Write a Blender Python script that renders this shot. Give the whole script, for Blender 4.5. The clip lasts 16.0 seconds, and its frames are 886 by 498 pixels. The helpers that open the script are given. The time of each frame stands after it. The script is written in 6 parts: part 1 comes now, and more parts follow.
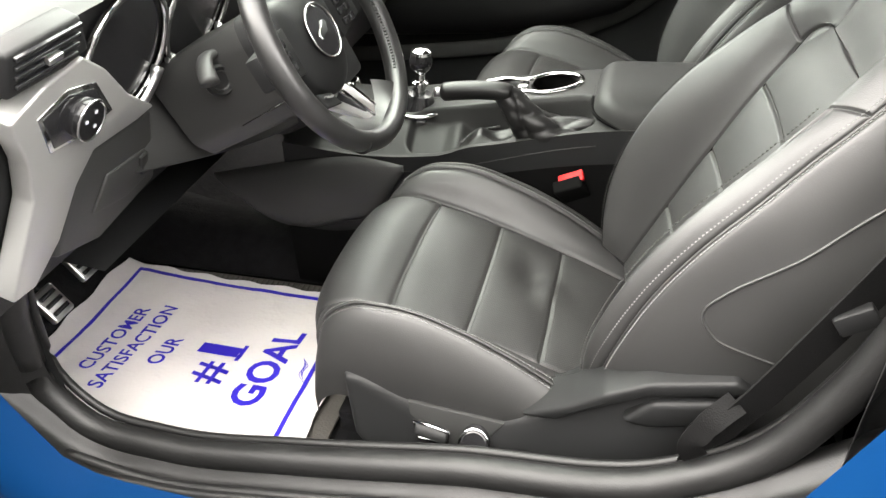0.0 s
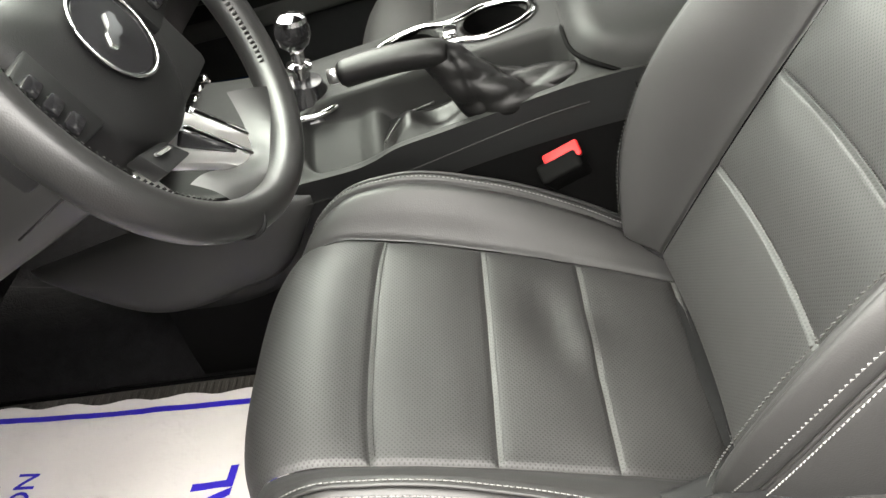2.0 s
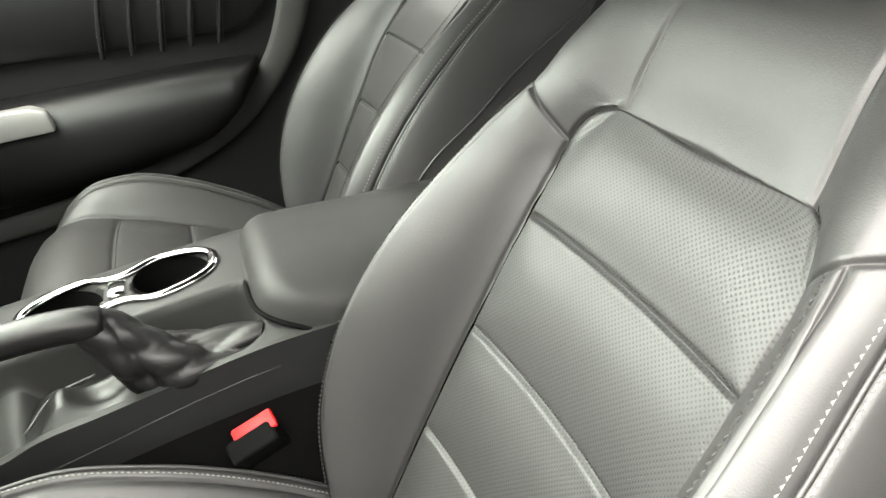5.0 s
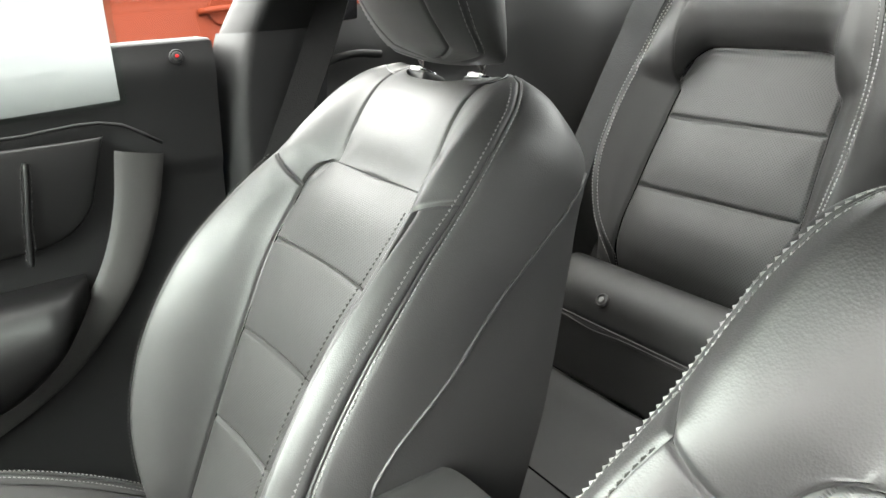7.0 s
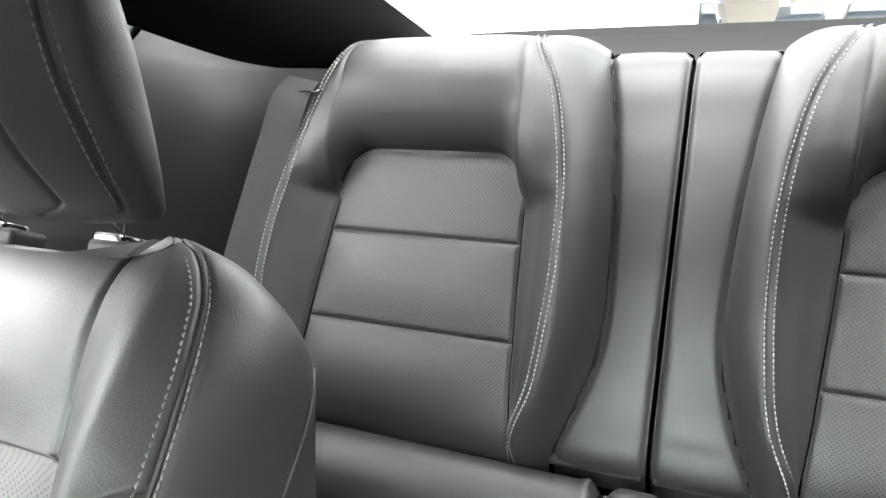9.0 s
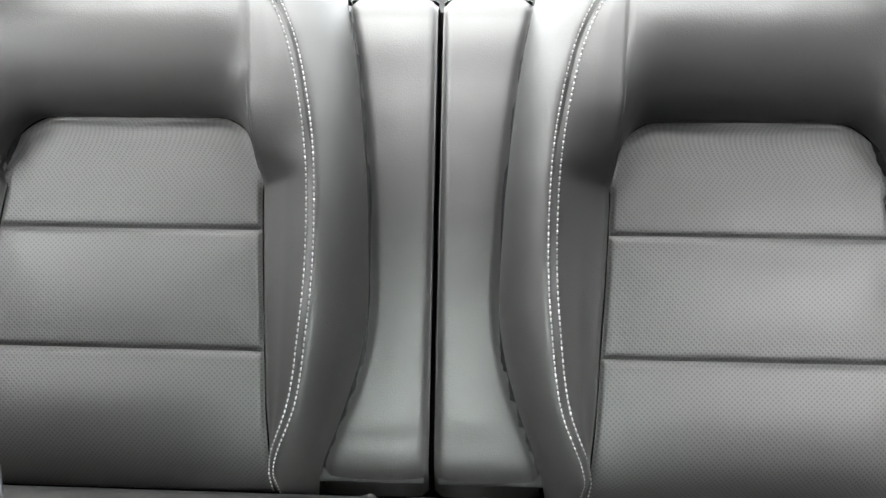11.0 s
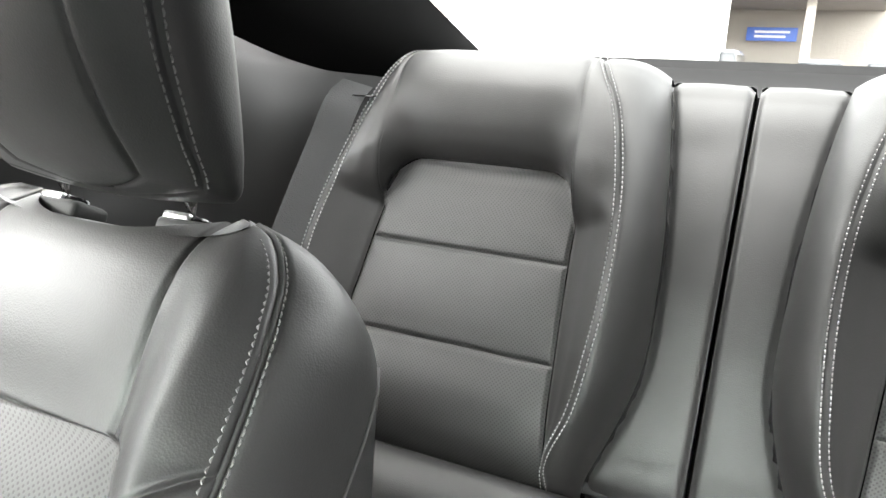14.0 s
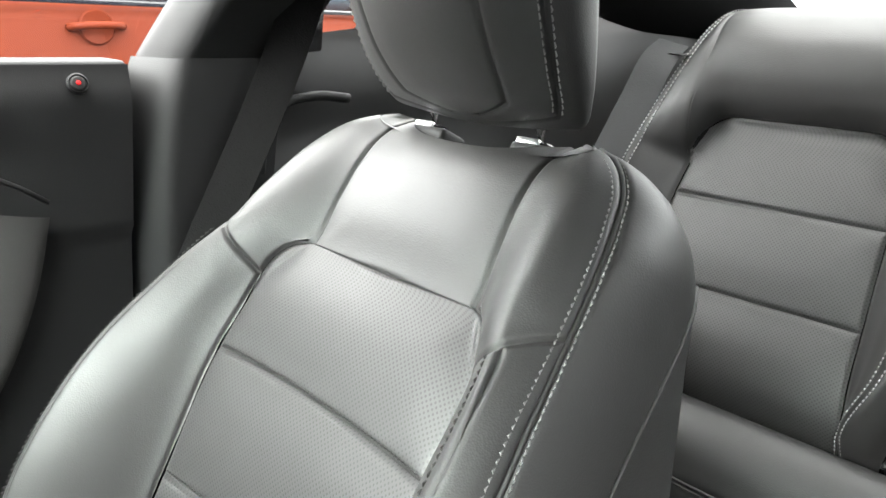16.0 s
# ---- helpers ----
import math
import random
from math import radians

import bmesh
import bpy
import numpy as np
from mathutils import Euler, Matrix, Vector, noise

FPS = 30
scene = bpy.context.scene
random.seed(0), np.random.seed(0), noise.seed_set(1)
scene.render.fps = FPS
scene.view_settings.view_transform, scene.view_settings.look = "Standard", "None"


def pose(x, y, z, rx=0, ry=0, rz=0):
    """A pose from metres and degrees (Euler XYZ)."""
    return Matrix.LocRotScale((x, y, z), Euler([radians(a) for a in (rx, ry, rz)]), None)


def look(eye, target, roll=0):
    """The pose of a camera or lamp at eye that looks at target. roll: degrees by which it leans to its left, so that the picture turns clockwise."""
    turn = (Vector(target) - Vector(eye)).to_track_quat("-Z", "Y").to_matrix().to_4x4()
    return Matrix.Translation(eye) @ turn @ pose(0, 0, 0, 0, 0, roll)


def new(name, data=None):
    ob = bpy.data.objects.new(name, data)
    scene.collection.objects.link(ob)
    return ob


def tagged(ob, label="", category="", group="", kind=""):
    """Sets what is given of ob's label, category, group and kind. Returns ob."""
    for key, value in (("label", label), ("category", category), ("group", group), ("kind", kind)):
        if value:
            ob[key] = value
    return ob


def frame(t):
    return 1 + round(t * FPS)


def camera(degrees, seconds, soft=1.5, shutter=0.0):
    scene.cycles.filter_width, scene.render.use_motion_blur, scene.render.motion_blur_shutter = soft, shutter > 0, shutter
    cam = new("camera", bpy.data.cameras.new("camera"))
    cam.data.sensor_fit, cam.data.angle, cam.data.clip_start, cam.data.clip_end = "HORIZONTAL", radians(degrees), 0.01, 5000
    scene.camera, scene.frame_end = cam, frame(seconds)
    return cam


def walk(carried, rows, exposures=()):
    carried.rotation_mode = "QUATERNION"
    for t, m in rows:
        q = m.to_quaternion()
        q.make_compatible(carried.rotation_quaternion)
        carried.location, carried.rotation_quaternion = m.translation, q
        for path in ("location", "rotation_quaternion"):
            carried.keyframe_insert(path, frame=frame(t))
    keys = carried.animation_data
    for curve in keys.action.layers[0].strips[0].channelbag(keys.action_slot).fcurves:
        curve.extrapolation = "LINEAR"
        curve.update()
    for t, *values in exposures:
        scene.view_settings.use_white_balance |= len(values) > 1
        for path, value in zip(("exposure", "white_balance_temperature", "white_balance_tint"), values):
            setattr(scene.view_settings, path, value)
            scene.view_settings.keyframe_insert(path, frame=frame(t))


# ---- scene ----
cam = camera(61.1, 16.0)
PATH = [
    (0, (0.055, -1.361, 1.277), (-0.391, 0.215, 0.13), -2.8),
    (0.5, (-0.053, -1.233, 1.253), (-0.487, 0.316, 0.066), -6.8),
    (1, (-0.104, -1.148, 1.223), (-0.441, 0.395, -0.004), -10.5),
    (1.5, (-0.12, -1.035, 1.182), (-0.35, 0.493, -0.087), -11.8),
    (2, (-0.107, -0.915, 1.131), (-0.306, 0.584, -0.178), -13.0),
    (2.5, (-0.075, -0.841, 1.098), (-0.256, 0.62, -0.256), -15.6),
    (3, (-0.082, -0.828, 1.096), (-0.266, 0.565, -0.327), -17.5),
    (3.5, (-0.111, -0.843, 1.098), (-0.266, 0.499, -0.377), -17.7),
    (4, (-0.103, -0.826, 1.107), (-0.062, 0.539, -0.354), -12.4),
    (4.5, (-0.079, -0.8, 1.125), (0.279, 0.708, -0.138), -5.8),
    (5, (-0.041, -0.796, 1.124), (0.529, 0.869, 0.174), -2.3),
    (5.2, (-0.036, -0.792, 1.113), (0.619, 0.897, 0.266), -0.8),
    (7.3, (0.018, -0.321, 1.144), (1.066, 1.255, 0.498), -3.7),
    (7.5, (0.015, -0.283, 1.157), (1.12, 1.262, 0.531), -3.8),
    (8, (0.07, -0.21, 1.171), (1.427, 1.143, 0.597), -3.6),
    (8.5, (0.139, -0.153, 1.197), (1.713, 0.935, 0.616), -4.1),
    (9, (0.139, -0.129, 1.17), (1.864, 0.714, 0.61), -2.2),
    (9.5, (0.192, -0.09, 1.153), (2.012, 0.511, 0.581), -0.3),
    (10, (0.215, -0.049, 1.148), (2.109, 0.349, 0.644), 0.3),
    (10.2, (0.23, -0.042, 1.158), (2.138, 0.28, 0.653), -0.2),
    (12.3, (0.27, -0.053, 1.124), (2.082, -0.181, 0.286), 2.9),
    (12.5, (0.264, -0.065, 1.137), (2.048, -0.11, 0.233), 2.2),
    (13, (0.223, -0.062, 1.155), (2.022, 0.154, 0.308), 0.8),
    (13.5, (0.175, -0.071, 1.161), (1.973, 0.521, 0.515), 0.5),
    (14, (0.126, -0.077, 1.15), (1.864, 0.781, 0.658), 2.4),
    (14.5, (0.096, -0.087, 1.14), (1.731, 0.965, 0.668), 3.0),
    (15, (0.066, -0.083, 1.143), (1.581, 1.127, 0.651), 2.5),
    (15.5, (0.049, -0.085, 1.138), (1.472, 1.226, 0.63), 2.2),
    (16, (0.031, -0.089, 1.123), (1.339, 1.313, 0.556), 2.0),
]
EXPOSURES = [(0.0, 5.05, 7200, 10), (1.5, 5.15, 7250, 10), (3.0, 5.25, 7300, 8), (5.0, 5.4, 7250, 8), (7.5, 6.27, 6900, 8), (10.0, 6.3, 6750, 9), (12.5, 6.6, 6700, 11), (14.5, 6.15, 6900, 10), (16.0, 6.15, 6800, 9)]
walk(cam, [(t, look(e, a, r)) for t, e, a, r in PATH], EXPOSURES)


# ---------------------------------------------------------------- light
world = bpy.data.worlds.new("overcast_sky")
scene.world = world
world.use_nodes = True
wn = world.node_tree
wn.nodes.clear()
sky = wn.nodes.new("ShaderNodeTexSky")
sky.sky_type = 'NISHITA'
sky.sun_disc = False
sky.sun_elevation = radians(60)
sky.sun_rotation = radians(-60)
sky.air_density = 1.0
sky.dust_density = 0.4
grey = wn.nodes.new("ShaderNodeHueSaturation")
grey.inputs["Saturation"].default_value = 0.12
bg = wn.nodes.new("ShaderNodeBackground")
bg.inputs["Strength"].default_value = 0.15
wo = wn.nodes.new("ShaderNodeOutputWorld")
wn.links.new(sky.outputs[0], grey.inputs["Color"])
wn.links.new(grey.outputs[0], bg.inputs["Color"])
wn.links.new(bg.outputs[0], wo.inputs["Surface"])

sun_data = bpy.data.lights.new("sun", 'SUN')
sun_data.energy = 0.5
sun_data.angle = radians(140)
sun_data.color = (1.0, 0.97, 0.93)
sun = new("sun", sun_data)
sun.matrix_world = look((0, 0, 0), (0.43, -0.25, -0.866))


# ---------------------------------------------------------------- materials
def material(name, base, rough=0.5, metal=0.0, var=0.15, var_scale=6.0, grain=0.0, grain_scale=600.0, grain2=0.0,
             grain2_scale=40.0, spec=0.5, coat=0.0, noise_rough=0.0):
    m = bpy.data.materials.new(name)
    m.use_nodes = True
    nt = m.node_tree
    b = nt.nodes["Principled BSDF"]
    b.inputs["Roughness"].default_value = rough
    b.inputs["Metallic"].default_value = metal
    b.inputs["Specular IOR Level"].default_value = spec
    b.inputs["Coat Weight"].default_value = coat
    tc = nt.nodes.new("ShaderNodeTexCoord")
    n1 = nt.nodes.new("ShaderNodeTexNoise")
    n1.inputs["Scale"].default_value = var_scale
    n1.inputs["Detail"].default_value = 5
    nt.links.new(tc.outputs["Object"], n1.inputs["Vector"])
    mix = nt.nodes.new("ShaderNodeMix")
    mix.data_type = 'RGBA'
    lo = [max(0.0, c * (1 - var)) for c in base]
    hi = [min(1.0, c * (1 + var)) for c in base]
    mix.inputs[6].default_value = (*lo, 1)
    mix.inputs[7].default_value = (*hi, 1)
    nt.links.new(n1.outputs["Fac"], mix.inputs[0])
    nt.links.new(mix.outputs[2], b.inputs["Base Color"])
    if noise_rough:
        mr = nt.nodes.new("ShaderNodeMapRange")
        mr.inputs["To Min"].default_value = max(0.02, rough - noise_rough)
        mr.inputs["To Max"].default_value = min(1.0, rough + noise_rough)
        n3 = nt.nodes.new("ShaderNodeTexNoise")
        n3.inputs["Scale"].default_value = var_scale * 2.3
        n3.inputs["Detail"].default_value = 4
        nt.links.new(tc.outputs["Object"], n3.inputs["Vector"])
        nt.links.new(n3.outputs["Fac"], mr.inputs["Value"])
        nt.links.new(mr.outputs[0], b.inputs["Roughness"])
    last = None
    for amount, scale, kind in ((grain2, grain2_scale, "noise"), (grain, grain_scale, "cells")):
        if not amount:
            continue
        if kind == "noise":
            t = nt.nodes.new("ShaderNodeTexNoise")
            t.inputs["Detail"].default_value = 4
            out = t.outputs["Fac"]
        else:
            t = nt.nodes.new("ShaderNodeTexVoronoi")
            out = t.outputs["Distance"]
        t.inputs["Scale"].default_value = scale
        nt.links.new(tc.outputs["Object"], t.inputs["Vector"])
        bump = nt.nodes.new("ShaderNodeBump")
        bump.inputs["Strength"].default_value = amount
        bump.inputs["Distance"].default_value = 0.3 / scale
        nt.links.new(out, bump.inputs["Height"])
        if last:
            nt.links.new(last.outputs[0], bump.inputs["Normal"])
        last = bump
    if last:
        nt.links.new(last.outputs[0], b.inputs["Normal"])
    return m


LEATHER = material("black_leather", (0.0128, 0.0129, 0.0127), 0.54, grain=0.26, grain_scale=700, grain2=0.035, grain2_scale=30,
                   var=0.2, noise_rough=0.05, spec=0.82)
PERF = material("perforated_black_leather", (0.0128, 0.0129, 0.0127), 0.55, grain=0.08, grain_scale=700, grain2=0.035,
                grain2_scale=24, var=0.2, noise_rough=0.05, spec=0.82)


def perforate(m, pitch):
    """Small round holes, laid out in a diamond grid over the surface's own metres."""
    nt = m.node_tree
    b = nt.nodes["Principled BSDF"]
    uv = nt.nodes.new("ShaderNodeUVMap")
    mp = nt.nodes.new("ShaderNodeMapping")
    mp.inputs["Rotation"].default_value = (0, 0, radians(45))
    mp.inputs["Scale"].default_value = (1 / pitch, 1 / pitch, 1)
    v = nt.nodes.new("ShaderNodeTexVoronoi")
    v.voronoi_dimensions = '2D'
    v.inputs["Scale"].default_value = 1.0
    v.inputs["Randomness"].default_value = 0.0
    ramp = nt.nodes.new("ShaderNodeMapRange")
    ramp.inputs["From Min"].default_value = 0.20
    ramp.inputs["From Max"].default_value = 0.32
    nt.links.new(uv.outputs[0], mp.inputs["Vector"])
    nt.links.new(mp.outputs[0], v.inputs["Vector"])
    nt.links.new(v.outputs["Distance"], ramp.inputs["Value"])
    old = b.inputs["Base Color"].links[0].from_socket
    mul = nt.nodes.new("ShaderNodeMix")
    mul.data_type = 'RGBA'
    mul.inputs[6].default_value = (0.006, 0.006, 0.006, 1)
    nt.links.new(ramp.outputs[0], mul.inputs[0])
    nt.links.new(old, mul.inputs[7])
    nt.links.new(mul.outputs[2], b.inputs["Base Color"])
    sheen = nt.nodes.new("ShaderNodeMath")
    sheen.operation = 'MULTIPLY'
    sheen.inputs[1].default_value = b.inputs["Specular IOR Level"].default_value
    soft = nt.nodes.new("ShaderNodeMapRange")
    soft.inputs["To Min"].default_value = 0.72
    nt.links.new(ramp.outputs[0], soft.inputs["Value"])
    nt.links.new(soft.outputs[0], sheen.inputs[0])
    nt.links.new(sheen.outputs[0], b.inputs["Specular IOR Level"])
    prev = b.inputs["Normal"].links[0].from_socket
    bump = nt.nodes.new("ShaderNodeBump")
    bump.inputs["Strength"].default_value = 0.28
    bump.inputs["Distance"].default_value = 0.0008
    nt.links.new(ramp.outputs[0], bump.inputs["Height"])
    nt.links.new(prev, bump.inputs["Normal"])
    nt.links.new(bump.outputs[0], b.inputs["Normal"])


perforate(PERF, 0.0036)
PLASTIC = material("black_textured_plastic", (0.0075, 0.0078, 0.0081), 0.55, spec=0.28, grain=0.3, grain_scale=900, var=0.12, noise_rough=0.05)
PLASTIC_GREY = material("dark_grey_soft_plastic", (0.0105, 0.0108, 0.0105), 0.58, spec=0.35, grain=0.3, grain_scale=900, var=0.1, noise_rough=0.05)
DASH = material("dark_grey_dash_plastic", (0.022, 0.0222, 0.022), 0.5, spec=0.45, grain=0.3, grain_scale=900, var=0.12, noise_rough=0.05)
TRIM_GREY = material("warm_grey_door_trim", (0.030, 0.0295, 0.0285), 0.65, grain=0.3, grain_scale=800, var=0.08)
GLOSS_BLACK = material("gloss_black_plastic", (0.012, 0.012, 0.013), 0.16, var=0.1)
# Also colours the painted shade low on the console side.
RUBBER_AND_SHADE = material("black_rubber_and_shade", (0.0024, 0.0024, 0.0024), 0.75, spec=0.05, grain2=0.1, grain2_scale=60, var=0.25, noise_rough=0.1)
SILVER = material("silver_painted_trim", (0.34, 0.34, 0.33), 0.36, metal=0.6, var=0.04, noise_rough=0.03)
SPOKE = material("satin_silver_spoke", (0.62, 0.62, 0.61), 0.28, metal=0.9, var=0.05)
CHROME = material("chrome", (0.62, 0.62, 0.62), 0.10, metal=1.0, var=0.03)
SATIN = material("satin_metal", (0.62, 0.62, 0.62), 0.28, metal=1.0, var=0.05)
THREAD = material("silver_grey_thread", (0.17, 0.17, 0.166), 0.8, var=0.15)
THREAD_FINE = material("grey_seam_thread", (0.022, 0.022, 0.021), 0.8, var=0.2)
THREAD_REAR = material("pale_grey_thread", (0.30, 0.30, 0.295), 0.8, var=0.2)
THREAD_DARK = material("black_thread", (0.009, 0.009, 0.009), 0.7, var=0.1)
CARPET = material("black_carpet", (0.008, 0.008, 0.0085), 0.95, grain=0.9, grain_scale=350, grain2=0.5, grain2_scale=60, var=0.5, var_scale=40, spec=0.1)
SEAL = material("satin_black_seal", (0.0055, 0.0055, 0.0056), 0.5, spec=0.4, grain=0.2, grain_scale=500, grain2=0.12, grain2_scale=45, var=0.3, noise_rough=0.1)
MAT_RUBBER = material("ribbed_floor_mat", (0.042, 0.038, 0.033), 0.75, grain=0.5, grain_scale=200, var=0.3)
PAPER = material("white_paper", (0.50, 0.475, 0.465), 0.85, var=0.10, var_scale=9, grain2=0.6, grain2_scale=9, spec=0.2)
INK = material("blue_ink", (0.018, 0.010, 0.30), 0.7, var=0.12, var_scale=60, spec=0.2)
INK_GREY = material("grey_ink", (0.45, 0.45, 0.46), 0.8, var=0.1)
BLUE = material("bright_blue_car_paint", (0.0001, 0.018, 0.066), 0.5, var=0.04, spec=0.05)
HEADLINER = material("black_headliner_cloth", (0.0035, 0.0035, 0.0036), 0.9, grain=0.5, grain_scale=700, var=0.2, spec=0.15)
WEBBING = material("grey_belt_webbing", (0.020, 0.021, 0.022), 0.7, grain=0.6, grain_scale=500, var=0.1)
WEBBING_DARK = material("black_belt_webbing", (0.0065, 0.0065, 0.0066), 0.8, spec=0.08, grain=0.6, grain_scale=500, var=0.15)
RED = material("red_plastic", (0.55, 0.008, 0.01), 0.5, spec=0.3, var=0.06)
ORANGE = material("burnt_orange_car_paint", (0.076, 0.0130, 0.0050), 0.5, var=0.05, spec=0.06)
WHITE_WALL = material("white_painted_panel", (0.6020, 0.6020, 0.5950), 0.55, var=0.03)
BEIGE = material("pale_concrete_block", (0.26, 0.24, 0.215), 0.8, var=0.08, grain2=0.3, grain2_scale=6)
ASPHALT = material("wet_asphalt", (0.05, 0.045, 0.047), 0.75, grain=0.6, grain_scale=90, var=0.25, var_scale=0.6)
SIGN_BLUE = material("blue_sign_face", (0.05, 0.12, 0.42), 0.5, var=0.05)
BARK = material("grey_bark", (0.16, 0.13, 0.11), 0.9, grain=0.5, grain_scale=25, var=0.3)
LEAF = material("conifer_foliage", (0.06, 0.09, 0.05), 0.8, var=0.4, var_scale=30)
TWIG = material("bare_twigs", (0.10, 0.085, 0.075), 0.9, var=0.2)
DARK_GLASS = material("dark_tinted_glass", (0.02, 0.025, 0.03), 0.06, var=0.05)
CAR_WHITE = material("white_car_paint", (0.78, 0.78, 0.78), 0.25, var=0.03, coat=0.5)
CAR_DARK = material("dark_car_paint", (0.05, 0.055, 0.06), 0.25, var=0.05, coat=0.5)
WHEEL_LEATHER = material("smooth_wheel_leather", (0.0085, 0.0086, 0.0085), 0.38, grain=0.2, grain_scale=800, var=0.2, noise_rough=0.06, spec=0.75)


def sheet_material(name, base):
    """Thin paper that lets daylight through."""
    m = bpy.data.materials.new(name)
    m.use_nodes = True
    nt = m.node_tree
    nt.nodes.clear()
    out = nt.nodes.new("ShaderNodeOutputMaterial")
    face = nt.nodes.new("ShaderNodeBsdfDiffuse")
    back = nt.nodes.new("ShaderNodeBsdfTranslucent")
    tc = nt.nodes.new("ShaderNodeTexCoord")
    fibre = nt.nodes.new("ShaderNodeTexNoise")
    fibre.inputs["Scale"].default_value = 40
    tone = nt.nodes.new("ShaderNodeMix")
    tone.data_type = 'RGBA'
    tone.inputs[6].default_value = (*[c * 0.94 for c in base], 1)
    tone.inputs[7].default_value = (*base, 1)
    mix = nt.nodes.new("ShaderNodeMixShader")
    mix.inputs[0].default_value = 0.45
    nt.links.new(tc.outputs["Object"], fibre.inputs["Vector"])
    nt.links.new(fibre.outputs["Fac"], tone.inputs[0])
    nt.links.new(tone.outputs[2], face.inputs["Color"])
    nt.links.new(tone.outputs[2], back.inputs["Color"])
    nt.links.new(face.outputs[0], mix.inputs[1])
    nt.links.new(back.outputs[0], mix.inputs[2])
    nt.links.new(mix.outputs[0], out.inputs["Surface"])
    return m


SHEET = sheet_material("translucent_paper", (0.17, 0.165, 0.173))


def glass_material(name, tint, green=(0.97, 1.0, 0.99)):
    m = bpy.data.materials.new(name)
    m.use_nodes = True
    nt = m.node_tree
    nt.nodes.clear()
    out = nt.nodes.new("ShaderNodeOutputMaterial")
    tr = nt.nodes.new("ShaderNodeBsdfTransparent")
    tr.inputs["Color"].default_value = (green[0] * tint, green[1] * tint, green[2] * tint, 1)
    gl = nt.nodes.new("ShaderNodeBsdfGlossy")
    gl.inputs["Roughness"].default_value = 0.02
    mix = nt.nodes.new("ShaderNodeMixShader")
    mix.inputs[0].default_value = 0.06
    nt.links.new(tr.outputs[0], mix.inputs[1])
    nt.links.new(gl.outputs[0], mix.inputs[2])
    nt.links.new(mix.outputs[0], out.inputs["Surface"])
    return m


GLASS = glass_material("clear_window_glass", 0.90, (0.90, 1.0, 0.95))
GLASS_DOOR = glass_material("tinted_door_glass", 0.50)
GLASS_SIDE = glass_material("lightly_tinted_side_glass", 0.55)
GLASS_TINT = glass_material("green_tinted_rear_glass", 0.26)
DOOR_BLACK = material("black_vinyl", (0.004, 0.0041, 0.0042), 0.4, spec=0.3, grain=0.2, grain_scale=700, var=0.2)
TRIM_SATIN = material("satin_black_trim", (0.0115, 0.0117, 0.0116), 0.42, spec=0.75, grain=0.25, grain_scale=800, var=0.15, noise_rough=0.05)
BOOT = material("soft_black_boot_leather", (0.003, 0.003, 0.003), 0.42, spec=0.36, grain=0.2, grain_scale=600, grain2=0.1, grain2_scale=60, var=0.2)
# Grey of the two unseen panels that hold back low sky light.
BLOCKER_GREY = material("grey_sky_blocker", (0.055, 0.055, 0.055), 0.8, var=0.2, var_scale=2)


# ---------------------------------------------------------------- mesh tools
def thing(name, label, category, at=(0, 0, 0), group="", kind=""):
    ob = new(name)
    ob.location = at
    ob.empty_display_size = 0.05
    return tagged(ob, label, category, group, kind)


def raw(name, verts, faces, mat, parent=None, label="", smooth=True, uv=None):
    me = bpy.data.meshes.new(name)
    me.from_pydata([tuple(map(float, v)) for v in verts], [], faces)
    if uv is not None:
        layer = me.uv_layers.new(name="UVMap")
        idx = np.empty(len(me.loops), dtype=np.int32)
        me.loops.foreach_get("vertex_index", idx)
        layer.data.foreach_set("uv", np.asarray(uv, dtype=np.float32)[idx].ravel())
    if smooth:
        me.polygons.foreach_set("use_smooth", [True] * len(me.polygons))
    me.materials.append(mat)
    me.update()
    ob = new(name, me)
    if parent:
        ob.parent = parent
    if label:
        tagged(ob, label)
    return ob


def part(name, bm, mat, parent=None, label="", smooth=True):
    me = bpy.data.meshes.new(name)
    bmesh.ops.recalc_face_normals(bm, faces=bm.faces)
    bm.to_mesh(me)
    bm.free()
    if smooth:
        me.polygons.foreach_set("use_smooth", [True] * len(me.polygons))
        me.set_sharp_from_angle(angle=radians(40))
    me.materials.append(mat)
    ob = new(name, me)
    if parent:
        ob.parent = parent
    if label:
        tagged(ob, label)
    return ob


def sm(x, xs, ys):
    """A smooth curve through the knots (xs rising)."""
    x, xs, ys = np.asarray(x, float), np.asarray(xs, float), np.asarray(ys, float)
    m = np.gradient(ys, xs)
    i = np.clip(np.searchsorted(xs, x) - 1, 0, len(xs) - 2)
    h = xs[i + 1] - xs[i]
    t = np.clip((x - xs[i]) / h, 0, 1)
    return ((2 * t**3 - 3 * t**2 + 1) * ys[i] + (t**3 - 2 * t**2 + t) * h * m[i]
            + (-2 * t**3 + 3 * t**2) * ys[i + 1] + (t**3 - t**2) * h * m[i + 1])


def grid_faces(nu, nv, flip=False):
    f = []
    for j in range(nv - 1):
        for i in range(nu - 1):
            a = j * nu + i
            q = (a, a + 1, a + nu + 1, a + nu)
            f.append(q[::-1] if flip else q)
    return f


def unit(v):
    return v / np.maximum(np.linalg.norm(v, axis=-1, keepdims=True), 1e-9)


